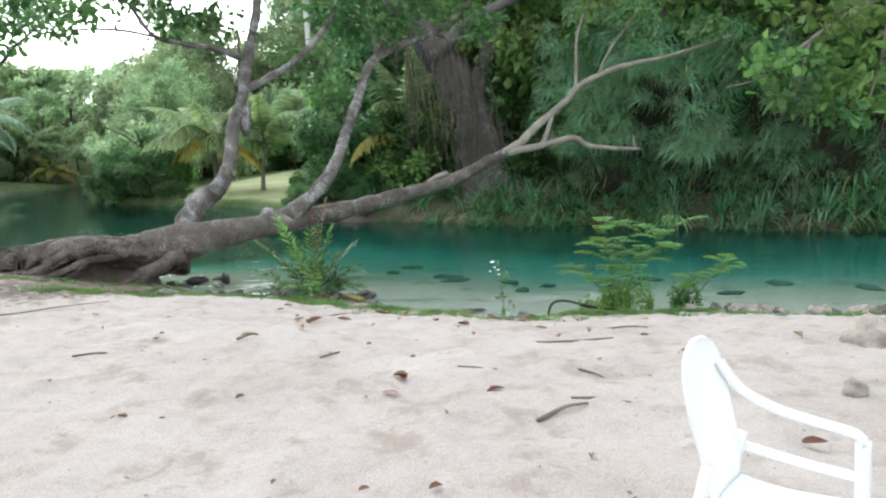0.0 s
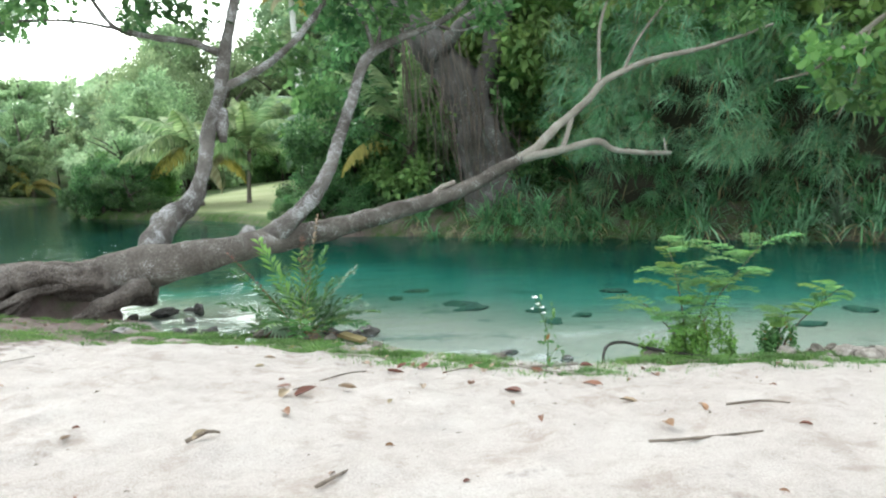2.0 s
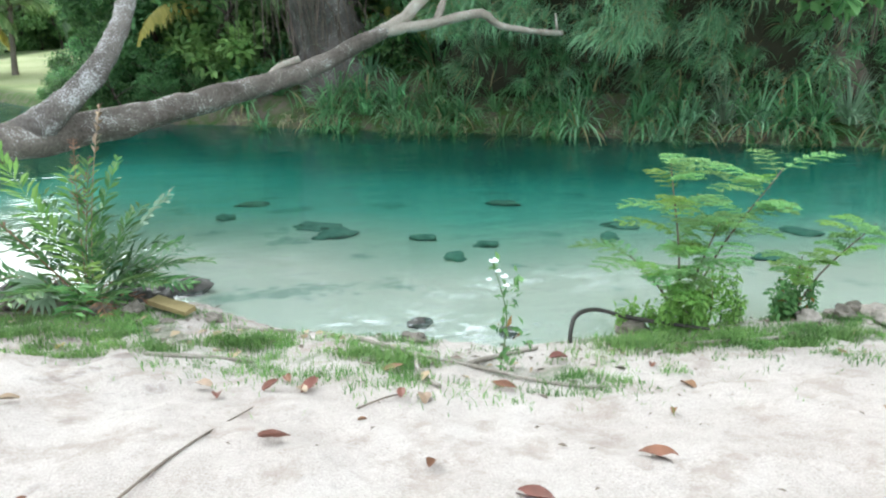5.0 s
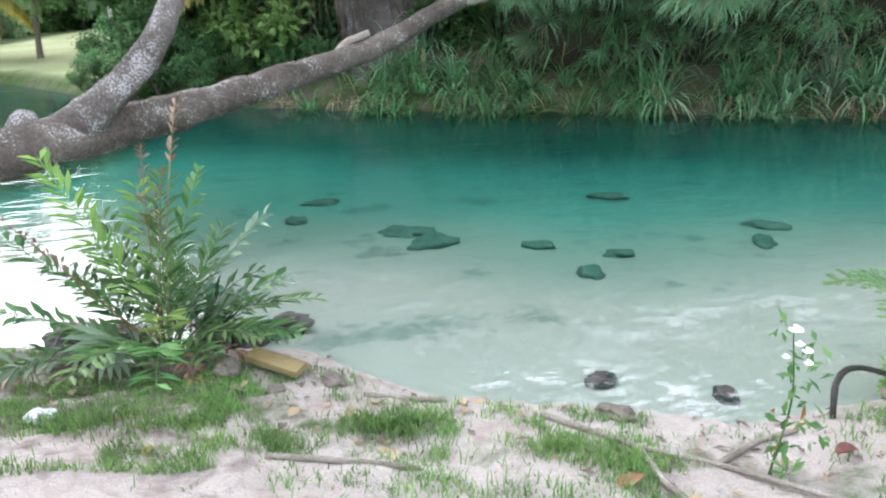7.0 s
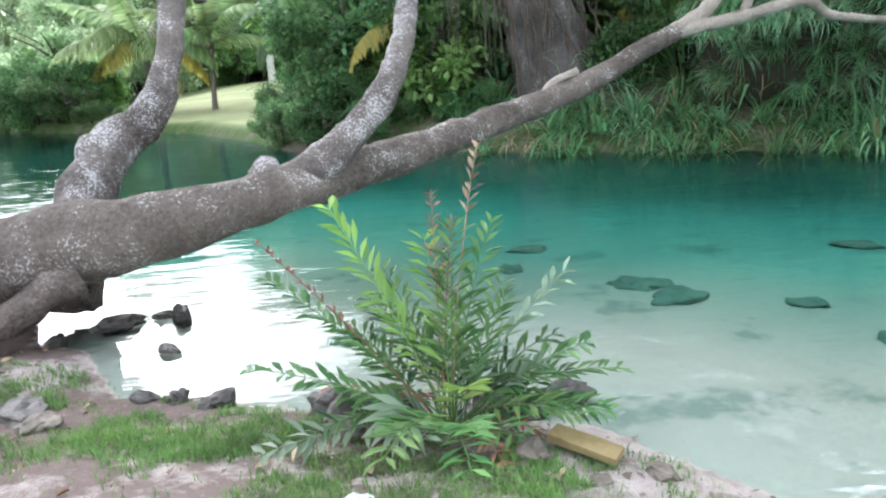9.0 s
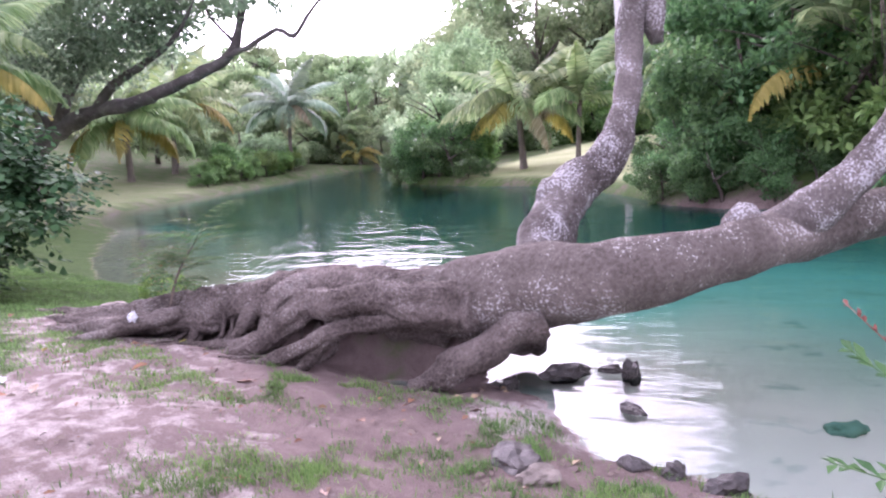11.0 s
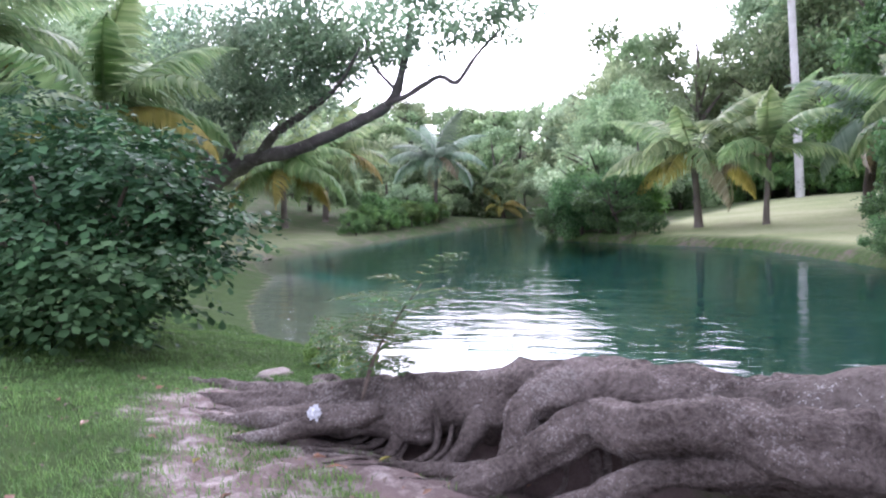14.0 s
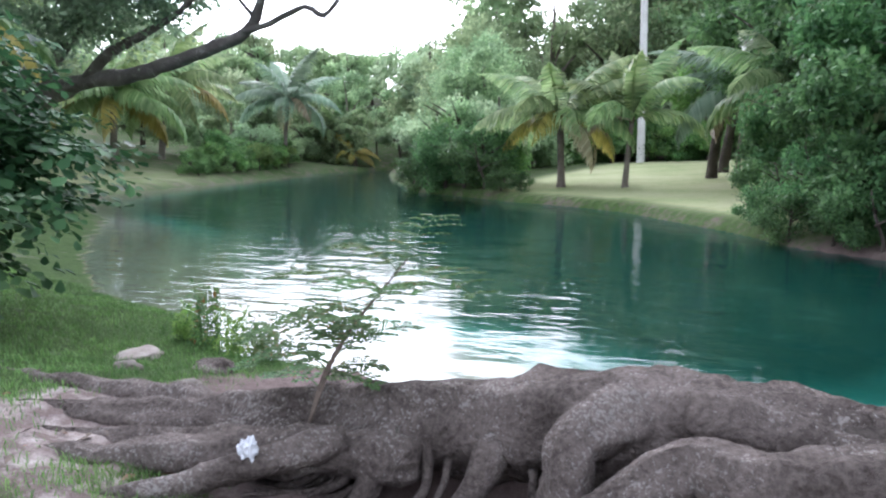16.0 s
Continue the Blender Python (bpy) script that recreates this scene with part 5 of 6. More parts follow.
for c, rad, n, mat in (((7.6, 16.6, 3.6), 0.9, 14, L_LIGHT), ((9.0, 16.7, 3.2), 1.0, 18, L_LIGHT), ((9.8, 16.8, 3.0), 0.9, 16, L_LIGHT), ((8.8, 16.5, 4.7), 1.0, 16, L_LIGHT), ((10.4, 17, 4.2), 1.1, 20, L_LIGHT), ((7.0, 16.3, 5.5), 1.0, 16, L_LIGHT), ((5.8, 16.2, 5.7), 0.8, 10, L_LIGHT),
                       ((8.8, 15.8, 6.2), 1.2, 18, L_LIGHT), ((10.6, 16.8, 5.8), 1.2, 18, L_LIGHT), ((9.2, 16.6, 2.4), 0.7, 12, L_MID), ((10.6, 17.4, 2.9), 0.8, 14, L_MID), ((11.6, 17.6, 4.8), 1.1, 16, L_LIGHT), ((7.9, 16.6, 2.7), 0.6, 8, L_MID)):
    lst = [clump(r1, np.array(c) + unit(r1.normal(size=3)) * rad * r1.random() ** 0.5, 0.24, 9, 0.27, 0.5, "broad", 0.62) for _ in range(n)]
    v, f = merge(lst)
    tagged(world_part("foliage", mesh_np("foliage", v, f, mat), over), kind="stuff")

# ---------------------------------------------------------------- the left bank
bush = thing("large_leaf_bush", "dense dark bush with large rounded blue-green leaves", "bush", at=pose(-16.2, 15.4, gz(-16.2, 15.4)))
for k in range(9):
    a = k * 0.7
    part("stem", tube_mesh("stem", [(0.2 * math.cos(a), 0.2 * math.sin(a), -0.1, 0.06), (0.7 * math.cos(a), 0.7 * math.sin(a), 1.0, 0.045), (1.7 * math.cos(a), 1.7 * math.sin(a), 2.2, 0.02)], M_TWIG, sides=7, step=0.2, rough=0.2), bush)


def leafy_sprays(name, seed, centre, radii, count, size, mat):
    """Twigs that reach out and droop, each with two ranks of broad leaves."""
    r = np.random.default_rng(seed)
    lst = []
    for _ in range(count):
        d = unit(r.normal(size=3) * np.array([1, 1, 0.75]) + np.array([0, 0, 0.15]))
        tip = np.asarray(centre) + d * np.asarray(radii) * (0.72 + 0.36 * r.random()) * (1 + 0.16 * math.sin(d[0] * 9 + d[2] * 7 + seed))
        out = unit(np.array([d[0], d[1], 0.35 * d[2] - 0.1]) + r.normal(size=3) * 0.2)
        L, n = r.uniform(0.4, 0.85), int(r.integers(7, 12))
        u = np.linspace(0, 1, n)[:, None]
        base = tip + out * L * (u - 0.8) + np.array([0, 0, -0.22]) * L * u * u
        side = unit(np.cross(out, [0, 0, 1.0])) * np.where(np.arange(n) % 2, 1.0, -1.0)[:, None]
        ax = unit(side * 0.8 + out * 0.7 + np.array([0, 0, -0.35]) + r.normal(size=(n, 3)) * 0.25)
        nr = unit(np.array([0, 0, 1.0]) + d * 0.35 + r.normal(size=(n, 3)) * 0.3)
        ln = size * r.uniform(0.6, 1.25, n)
        lst.append(leaves(base, ax, nr, ln, ln * 0.72, "broad"))
    v, f = merge(lst)
    return mesh_np(name, v, f, mat)


for k, (c, rad, n) in enumerate((((0, 0, 1.45), (2.6, 2.1, 1.4), 620), ((1.5, -0.7, 0.8), (1.75, 1.3, 0.75), 230), ((0.9, 0.3, 2.3), (1.4, 1.3, 0.85), 150), ((-1.7, 0.4, 2.4), (1.9, 1.6, 1.45), 380), ((2.1, 0.5, 1.4), (1.0, 1.0, 0.6), 90))):
    part("foliage", leafy_sprays("foliage", 140 + k, c, rad, int(n * 1.25), 0.145, L_BUSH), bush)

spread_tree = thing("spreading_tree", "old dark tree with low branches reaching over the lagoon", "tree", at=pose(-45.5, 38, gz(-45.5, 38)))
for pts in ([(-45.5, 38, -0.5, 0.75), (-44.4, 38.1, 2.5, 0.6), (-42, 38.4, 4.4, 0.55), (-38.4, 38.2, 5.2, 0.42), (-34.6, 37.8, 5.4, 0.36), (-31, 37.8, 6.1, 0.3), (-28, 37.9, 7.0, 0.26), (-26.9, 37.6, 8.2, 0.2), (-26.2, 37.4, 9.6, 0.15), (-25.8, 37.2, 11, 0.1)],
            [(-28.2, 37.8, 6.95, 0.17), (-26.5, 37.6, 7.2, 0.15), (-24.6, 37.5, 7.75, 0.13), (-23.6, 37.4, 7.3, 0.11), (-22.4, 37.3, 8.3, 0.09), (-21, 37.2, 9.2, 0.05)],
            [(-38.4, 38.2, 5.2, 0.32), (-36, 37.6, 6.4, 0.26), (-33, 37, 7.1, 0.2), (-30, 36.4, 8.0, 0.12), (-28, 36, 9.5, 0.06)],
            [(-42, 38.4, 4.4, 0.4), (-40.2, 38.0, 6.2, 0.3), (-37, 37.5, 8.2, 0.24), (-33.5, 37.2, 9.4, 0.16), (-30, 37, 11.5, 0.08)],
            [(-42.2, 38.4, 4.2, 0.3), (-42.5, 37, 8, 0.2), (-43, 36, 11, 0.1)],
            [(-27.4, 37.7, 7.6, 0.1), (-28.4, 37.3, 9.0, 0.07), (-28.6, 37.0, 10.6, 0.04)]):
    world_part("limb", tube_mesh("limb", pts, M_GREYBARK, sides=12, step=0.35, rough=0.35, freq=1.5), spread_tree)
for k, (c, rad, n) in enumerate((((-33, 36.8, 9.8), (5.2, 3, 1.6), 80), ((-38, 37, 9.0), (4.5, 3, 2.4), 80), ((-29.5, 36.6, 11.6), (5, 3, 1.4), 64), ((-26.5, 37.2, 11.2), (3, 2.2, 1.2), 40), ((-22.4, 37.2, 10.4), (2.6, 1.6, 1.0), 26), ((-42, 37, 11), (5, 4, 3), 80), ((-33.5, 37, 7.6), (3.4, 2, 0.8), 34), ((-21, 37.2, 9.6), (1.4, 1, 0.7), 12), ((-40.5, 36.4, 12.4), (4, 2.4, 2.0), 60), ((-36.6, 36.2, 11.0), (3.4, 2, 1.6), 60), ((-33.6, 36.2, 12.4), (3.6, 2, 1.6), 60), ((-37.6, 36, 8.4), (2.6, 1.6, 1.2), 34), ((-30.6, 36.4, 9.8), (2.0, 1.4, 1.2), 30), ((-24.5, 37, 11.6), (2.6, 1.6, 0.9), 34), ((-36, 37, 8.0), (3, 2, 1.0), 44), ((-32.4, 36.6, 8.7), (3, 2, 0.9), 44), ((-29, 36.8, 9.3), (2.6, 1.8, 0.9), 34), ((-34.5, 36.5, 10.6), (4, 2.2, 1.2), 50), ((-26, 37, 9.3), (1.6, 1.2, 0.6), 14), ((-22.8, 37.2, 8.9), (1.4, 1.0, 0.5), 10), ((-39.5, 36.6, 7.4), (2.4, 1.6, 1.0), 30))):
    world_part("crown", crown_mesh("crown", 150 + k, c, np.array(rad) * 1.25, int(n * 4.2), 7, 0.3, L_CANOPY, "broad", 0.5, 0.55, 0.2), spread_tree)
post = thing("lamp_post", "tall white lamp post rising behind the palms", "lamp post", at=pose(-38.5, 26.4, gz(-38.5, 26.4)))
part("pole", tube_mesh("pole", [(0, 0, 0, 0.16), (0, 0, 4, 0.14), (0, 0, 9.4, 0.12)], M_POST, sides=12, step=1), post)
part("box", tube_mesh("box", [(-0.35, -0.1, 6.6, 0.32), (-0.35, -0.1, 7.5, 0.32)], M_POST, sides=4, step=0.5), post, "white metal box")

# ---------------------------------------------------------------- plants by the water
def pinnate(pts, n, leaf_len, leaf_w, mat_seed, r=0.006, lift=0.35, start=0.2, kind="oval"):
    """A stem with two rows of narrow leaflets."""
    rr = np.random.default_rng(mat_seed)
    v1, f1, t1 = tube([(*p, r * (1 - 0.7 * i / len(pts))) for i, p in enumerate(pts)], sides=5, step=0.08)
    lst = [(v1, np.vstack([f1[:, [0, 1, 2]], f1[:, [0, 2, 3]], t1]))]
    q = smooth_line([(*p, 0) for p in pts], 0.03)[:, :3]
    u = np.linspace(start, 0.99, n)
    at = (u * (len(q) - 1)).astype(int)
    base, tan = q[at], unit(np.gradient(q, axis=0))[at]
    side = unit(np.cross(tan, np.array([0, 0, 1.0])) + 1e-4)
    for sg in (1, -1):
        ax = unit(side * sg + tan * 0.75 + np.array([0, 0, 1.0]) * lift * rr.uniform(-0.6, 1.2, (n, 1)) + rr.normal(size=(n, 3)) * 0.15)
        L = leaf_len * (0.55 + 0.6 * np.sin(u * 2.7 + 0.2)) * rr.uniform(0.8, 1.15, n)
        lst.append(leaves(base, ax, np.cross(ax, np.cross(np.array([0, 0, 1.0]), ax)) + rr.normal(size=(n, 3)) * 0.25, L, leaf_w, kind))
    return merge(lst)


def arch(base, az, length, rise, droop, k=7):
    p, out = np.array(base, float), [tuple(base)]
    ang = rise
    for i in range(k):
        p = p + np.array([math.cos(az) * math.cos(ang), math.sin(az) * math.cos(ang), math.sin(ang)]) * length / k
        ang -= droop / k
        out.append(tuple(p))
    return out


FX, FY = -2.3, 11.95
fz = gz(FX, FY)
fern = thing("swamp_fern", "bushy green swamp fern with arching fronds at the water's edge", "fern", at=pose(FX, FY, fz))
rf = np.random.default_rng(61)
for k in range(28):
    az = rf.uniform(0, 6.28)
    L, rise = rf.uniform(0.5, 1.05), rf.uniform(0.6, 1.45)
    b = (0.22 * math.cos(az) * rf.random(), 0.18 * math.sin(az) * rf.random(), 0)
    v, f = pinnate(arch(b, az, L, rise, rf.uniform(0.3, 1.5)), int(12 * L), 0.2, 0.034, 600 + k, lift=0.3, start=0.3)
    part("frond", mesh_np("frond", v, f, (L_FERN, L_FERN, L_DARK, L_GREY)[k % 4]), fern)
FRONDS = ((2.75, 1.55, 1.15, 0.12, L_FRESH, "bright fresh green frond", 0.2), (1.2, 1.25, 1.5, 0.25, L_FERN, "", 0.17), (1.9, 1.2, 1.45, 0.3, L_FRESH, "bright fresh green frond", 0.17), (0.6, 1.3, 1.42, 0.35, L_FERN, "", 0.17),
          (0.1, 1.2, 1.1, 0.45, L_GREY, "pale silvery frond", 0.16), (6.1, 1.0, 0.8, 0.45, L_FERN, "", 0.16), (0.3, 0.95, 0.6, 0.4, L_GREY, "pale silvery frond", 0.15), (3.3, 1.3, 0.62, 0.35, L_FERN, "dark long arching frond", 0.15),
          (3.6, 1.2, 0.45, 0.6, L_GREY, "pale silvery frond", 0.17), (3.0, 1.45, 0.85, 0.2, L_FERN, "", 0.14), (4.9, 0.7, 1.2, 0.9, L_FRESH, "bright fresh green frond", 0.16), (2.3, 1.1, 1.25, 0.5, L_FERN, "", 0.16), (4.2, 0.8, 0.8, 0.8, L_FERN, "", 0.16))
for k, (az, L, rise, dr, mat, lab, ll) in enumerate(FRONDS):
    v, f = pinnate(arch((0.05, 0, 0), az, L, rise, dr), int(13 * L), ll * 1.15, 0.042, 660 + k, lift=0.3, start=0.3)
    part("frond", mesh_np("frond", v, f, mat), fern, lab)
v, f = pinnate(arch((0.05, 0.05, 0), 0.4, 1.72, 1.5, 0.2), 7, 0.14, 0.03, 688, lift=0.3, start=0.78)
part("frond", mesh_np("frond", v, f, L_TAN), fern, "tall frond with withered tan tip")
v, f = pinnate(arch((0, 0, 0), 3.05, 1.6, 0.95, 0.15), 14, 0.07, 0.02, 689, lift=0.5, start=0.55)
part("frond", mesh_np("frond", v, f, L_RUST), fern, "thin reddish withered stalk")
for k in range(16):
    az = rf.uniform(0, 6.28)
    v, f = pinnate(arch((0.15 * math.cos(az), 0.12 * math.sin(az), 0.06), az, rf.uniform(0.4, 0.75), rf.uniform(0.3, 1.0), rf.uniform(1.2, 2.2)), 10, 0.09, 0.022, 700 + k, lift=0.1, start=0.25)
    part("frond", mesh_np("frond", v, f, (L_RUST, L_BROWN, L_FERN, L_TAN)[k % 4]), fern, "withered drooping frond" if k % 4 != 2 else "")
a9 = np.linspace(2.2, 5.2, 10)
v, f = leaves(np.tile([-0.22, -0.3, 0.33], (10, 1)), np.stack([np.cos(a9) * 0.8, np.full(10, -0.5), np.sin(a9) * 0.9 - 0.2], -1), np.tile([0, -0.7, 0.6], (10, 1)), 0.3, 0.05, "oval")
part("frond", mesh_np("frond", v, f, L_GREY), fern, "silvery fan-shaped drooping frond")
for az, L, rise in ((1.5, 1.45, 1.5), (1.1, 1.3, 1.45)):
    v, f = pinnate(arch((0.0, 0.05, 0), az, L, rise, 0.25), 14, 0.075, 0.018, 690 + int(L * 10), lift=0.5, start=0.6)
    part("frond", mesh_np("frond", v, f, L_RUST), fern, "thin reddish withered stalk")


def feather_leaf(p, az, L, rr):
    """A twice-divided leaf: pinnae in pairs along a bent midrib, with fine leaflets."""
    line = arch(p, az, L, rr.uniform(0.3, 0.9), rr.uniform(0.6, 1.3), 6)
    lst = []
    for k in range(1, 7):
        for sg in (1, -1):
            ln = L * 0.42 * math.sin(0.5 + 2.3 * k / 7) * rr.uniform(0.85, 1.1)
            lst.append(pinnate(arch(line[k], az + sg * 1.0, ln, 0.15, 0.35, 3), 10, 0.032, 0.013, int(rr.integers(1e6)), r=0.0015, lift=0.05, start=0.08))
    v1, f1, t1 = tube([(*q, 0.004 * (1 - 0.1 * i)) for i, q in enumerate(line)], sides=4, step=0.08)
    lst.append((v1, np.vstack([f1[:, [0, 1, 2]], f1[:, [0, 2, 3]], t1])))
    return merge(lst)


def feathery(name, label, x, y, stems, seed, group="", low=0.45, size=0.42, per=15, mat=None, foot=None):
    """A small shrub whose stems carry flat feathery leaves towards their tops."""
    rr = np.random.default_rng(seed)
    ob = thing(name, label, "shrub", group, pose(x, y, gz(x, y) - 0.03 if foot is None else foot))
    for (dx, dy, h) in stems:
        pts = [(0, 0, 0, 0.011), (dx * 0.35, dy * 0.35, h * 0.5, 0.008), (dx, dy, h, 0.004)]
        part("stem", tube_mesh("stem", pts, M_TWIG, sides=6, step=0.1, rough=0.1), ob)
        q = smooth_line(pts, 0.04)
        n = max(4, int(h * per))
        for i in range(n):
            u = low + (1 - low) * (i + rr.random()) / n
            p = q[min(len(q) - 1, int(u * (len(q) - 1)))][:3]
            v, f = feather_leaf(p, rr.uniform(0, 6.28), size * rr.uniform(0.6, 1.15), rr)
            part("leaf", mesh_np("leaf", v, f, mat or (L_FRESH if rr.random() < 0.3 else L_FEATHER)), ob)
    return ob


def weedy(label, x, y, rad, shoots, h, seed):
    """A low stand of upright leafy shoots."""
    rr = np.random.default_rng(seed)
    ob = thing("water_weed", label, "weed", "low weeds at the waterline", pose(x, y, gz(x, y) - 0.02))
    stems, blades = [], []
    for k in range(shoots):
        a, d, hh = rr.uniform(0, 6.28), rad * rr.random() ** 0.5, h * rr.uniform(0.5, 1.1)
        bx, by = d * math.cos(a), 0.35 * d * math.sin(a)
        pts = [(bx, by, 0), (bx + rr.normal() * 0.03, by, hh * 0.5), (bx + rr.normal() * 0.07, by + rr.normal() * 0.03, hh)]
        stems.append(tube([(*p, 0.004) for p in pts], sides=4, step=0.06))
        for u in np.linspace(0.12, 1.0, 11):
            blades.append(clump(rr, np.array([np.interp(u, [0, 0.5, 1], [p[j] for p in pts]) for j in range(3)]), 0.03, 4, 0.065, 0.6, "oval", 0.42))
    v, f, t = join(stems)
    tagged(part("stalk", mesh_np("stalk", v, [f, t], L_FERN, True), ob), kind="stuff")
    v, f = merge(blades)
    tagged(part("foliage", mesh_np("foliage", v, f, L_FERN if seed % 2 else L_FRESH), ob), kind="stuff")
    return ob


feathery("feathery_shrub", "light green feathery shrub standing at the water's edge", 2.5, 10.25, [(-0.22, 0.0, 1.42), (0.88, 0.1, 1.3), (-0.5, 0.0, 0.7), (0.35, 0.1, 0.9)], 70)
feathery("feathery_shrub", "low pale feathery shrub at the water's edge", 3.5, 10.2, [(0.75, 0.0, 0.8), (0.1, 0.05, 0.55)], 71, low=0.55, size=0.3)
weedy("dense green low weeds at the waterline", 2.6, 10.2, 0.42, 34, 0.5, 172)
weedy("small stand of green low weeds at the waterline", 3.45, 10.15, 0.22, 16, 0.42, 173)
weedy("thin green weeds in the shallow water", 2.25, 10.35, 0.25, 9, 0.25, 174)
weed = thing("flowering_weed", "thin green weed with small white flowers", "weed", at=pose(0.8, 9.8, gz(0.8, 9.8)))
fl = Vector((0.68, 9.64, 0.37)) - Vector((0.8, 9.8, gz(0.8, 9.8)))
part("stem", tube_mesh("stem", [(0, 0, 0, 0.006), (0.02, -0.05, fl.z * 0.5, 0.005), (*fl, 0.003)], L_FERN, sides=5, step=0.05), weed)
rr = np.random.default_rng(73)
v, f = merge([clump(rr, np.array([rr.uniform(-0.06, 0.12), rr.uniform(-0.15, 0.02), z]), 0.05, 6, 0.08, 0.6, "oval", 0.4) for z in np.linspace(0.08, fl.z * 0.92, 12)])
part("foliage", mesh_np("foliage", v, f, L_FERN), weed)
a6 = np.linspace(0, 2 * math.pi, 5, endpoint=False)
for dx, dz, size in ((0, 0, 0.035), (0.03, -0.07, 0.024), (0.075, -0.11, 0.028), (-0.03, -0.12, 0.02), (0.09, -0.17, 0.024)):
    at_ = np.array(fl) + np.array([dx, -0.01, dz])
    v, f = leaves(np.tile(at_, (5, 1)), np.stack([np.cos(a6), np.sin(a6) * 0.6 - 0.3, np.full(5, 0.35)], -1), np.tile([0, -0.5, 1.0], (5, 1)), size, size * 0.85, "broad")
    part("flower", mesh_np("flower", v, f, M_PETAL), weed, "small white flower")
feathery("sapling", "thin dusky green feathery sapling growing among the roots", -9.45, 14.02, [(0.5, 0.2, 0.9), (0.25, 0.12, 0.6)], 74, low=0.3, size=0.5, per=17, mat=L_FERN, foot=0.1)
for k, (x, y, h) in enumerate(((-12.5, 16.75, 0.75), (-12.15, 16.7, 0.5), (-11.7, 16.65, 0.4), (-12.9, 16.95, 0.4))):
    weedy("bright green leafy sprouts at the grassy waterline", x, y, 0.22, 11, h, 175 + k)

# ---------------------------------------------------------------- stones, board, litter
def stone(name, label, x, y, z, size, seed, mat, category="stone", group="", rough=0.35):
    bm = bmesh.new()
    bmesh.ops.create_icosphere(bm, subdivisions=3, radius=1)
    for v in bm.verts:
        n1 = noise.noise(v.co * 1.3 + Vector((seed, 0, 0)))
        n2 = noise.noise(v.co * 3.6 + Vector((0, seed, 0)))
        v.co *= 1 + rough * n1 + rough * 0.45 * n2
    me = bpy.data.meshes.new(name)
    bm.to_mesh(me)
    bm.free()
    me.materials.append(mat)
    me.transform(Matrix.Diagonal((*size, 1)))
    if mat not in (M_ROCK, M_STONE):
        me.shade_smooth()
    return thing(name, label, category, group, pose(x, y, z, 0, 0, seed * 53 % 360), me)


for i, (x, y, sx, sy, sz) in enumerate(((-4.72, 14.62, 0.085, 0.075, 0.12), (-5.28, 14.54, 0.21, 0.1, 0.085), (-5.68, 14.13, 0.15, 0.075, 0.07), (-4.58, 13.8, 0.11, 0.06, 0.035), (-4.9, 14.7, 0.1, 0.06, 0.04))):
    stone("water_rock", "dark wet rock standing out of shallow water", x, y, WATER + 0.03, (sx, sy, sz), 3 + i, M_ROCK, "rock", "dark rocks by the trunk", 0.6)
for i, (x, y, s, mat) in enumerate(((-2.85, 12.15, 0.24, M_ROCK), (-2.6, 12.3, 0.2, M_ROCK), (-3.0, 12.4, 0.2, M_ROCK), (-1.47, 12.42, 0.18, M_ROCK), (-2.0, 12.3, 0.2, M_ROCK), (-2.55, 11.85, 0.15, M_STONE), (-1.75, 12.25, 0.15, M_ROCK), (-2.1, 11.6, 0.12, M_STONE), (-1.85, 11.5, 0.1, M_STONE), (-2.9, 11.9, 0.12, M_STONE))):
    stone("shore_rock", "dark rough rock under the fern" if mat is M_ROCK else "sandy rough stone beside the fern", x, y, gz(x, y) + 0.04, (s, s * 0.8, s * 0.65), 11 + i, mat, "rock", "rocks under the fern", 0.5)
for i, (x, y, sx, sz, mat) in enumerate(((0.5, 11.05, 0.11, 0.05, M_ROCK), (1.17, 10.68, 0.1, 0.045, M_ROCK), (0.34, 10.5, 0.1, 0.06, M_STONE), (2.1, 10.3, 0.14, 0.08, M_STONE), (-4.87, 12.26, 0.14, 0.05, M_STONE), (-5.1, 12.5, 0.2, 0.06, M_ROCK), (-4.4, 12.75, 0.1, 0.05, M_ROCK), (-3.85, 12.6, 0.14, 0.08, M_ROCK), (-4.15, 12.72, 0.1, 0.06, M_ROCK), (-1.2, 11.3, 0.08, 0.05, M_STONE), (-1.55, 11.2, 0.07, 0.05, M_STONE), (3.62, 5.78, 0.27, 0.16, M_SANDLUMP), (2.69, 4.4, 0.075, 0.07, M_SANDLUMP), (-12.1, 15.3, 0.14, 0.06, M_STONE), (-11.2, 15.0, 0.12, 0.05, M_STONE), (-12.6, 15.9, 0.26, 0.05, M_SANDLUMP), (-11.6, 15.8, 0.22, 0.06, M_ROOT))):
    stone("shore_stone", "rough grey-brown stone lying on the sand", x, y, gz(x, y) + sz * 0.35, (sx, sx * 0.75, sz), 31 + i, mat, "stone", "stones on the shore", 0.45)
rk = np.random.default_rng(44)
for i in range(46):
    x = rk.uniform(3.4, 7.2)
    y, s_ = 10.02 - 0.24 * (x - 3.6) + rk.normal() * 0.14, rk.uniform(0.04, 0.13) * (0.7 + 0.12 * (x - 3.4))
    stone("rubble", "small crusted lump of earth and roots along the shore", x, y, gz(x, y) + s_ * 0.3, (s_ * 1.2, s_, s_ * 0.75), 101 + i, M_STONE if i % 3 == 0 else M_SANDLUMP, "rubble", "rubble along the shore", 0.7)
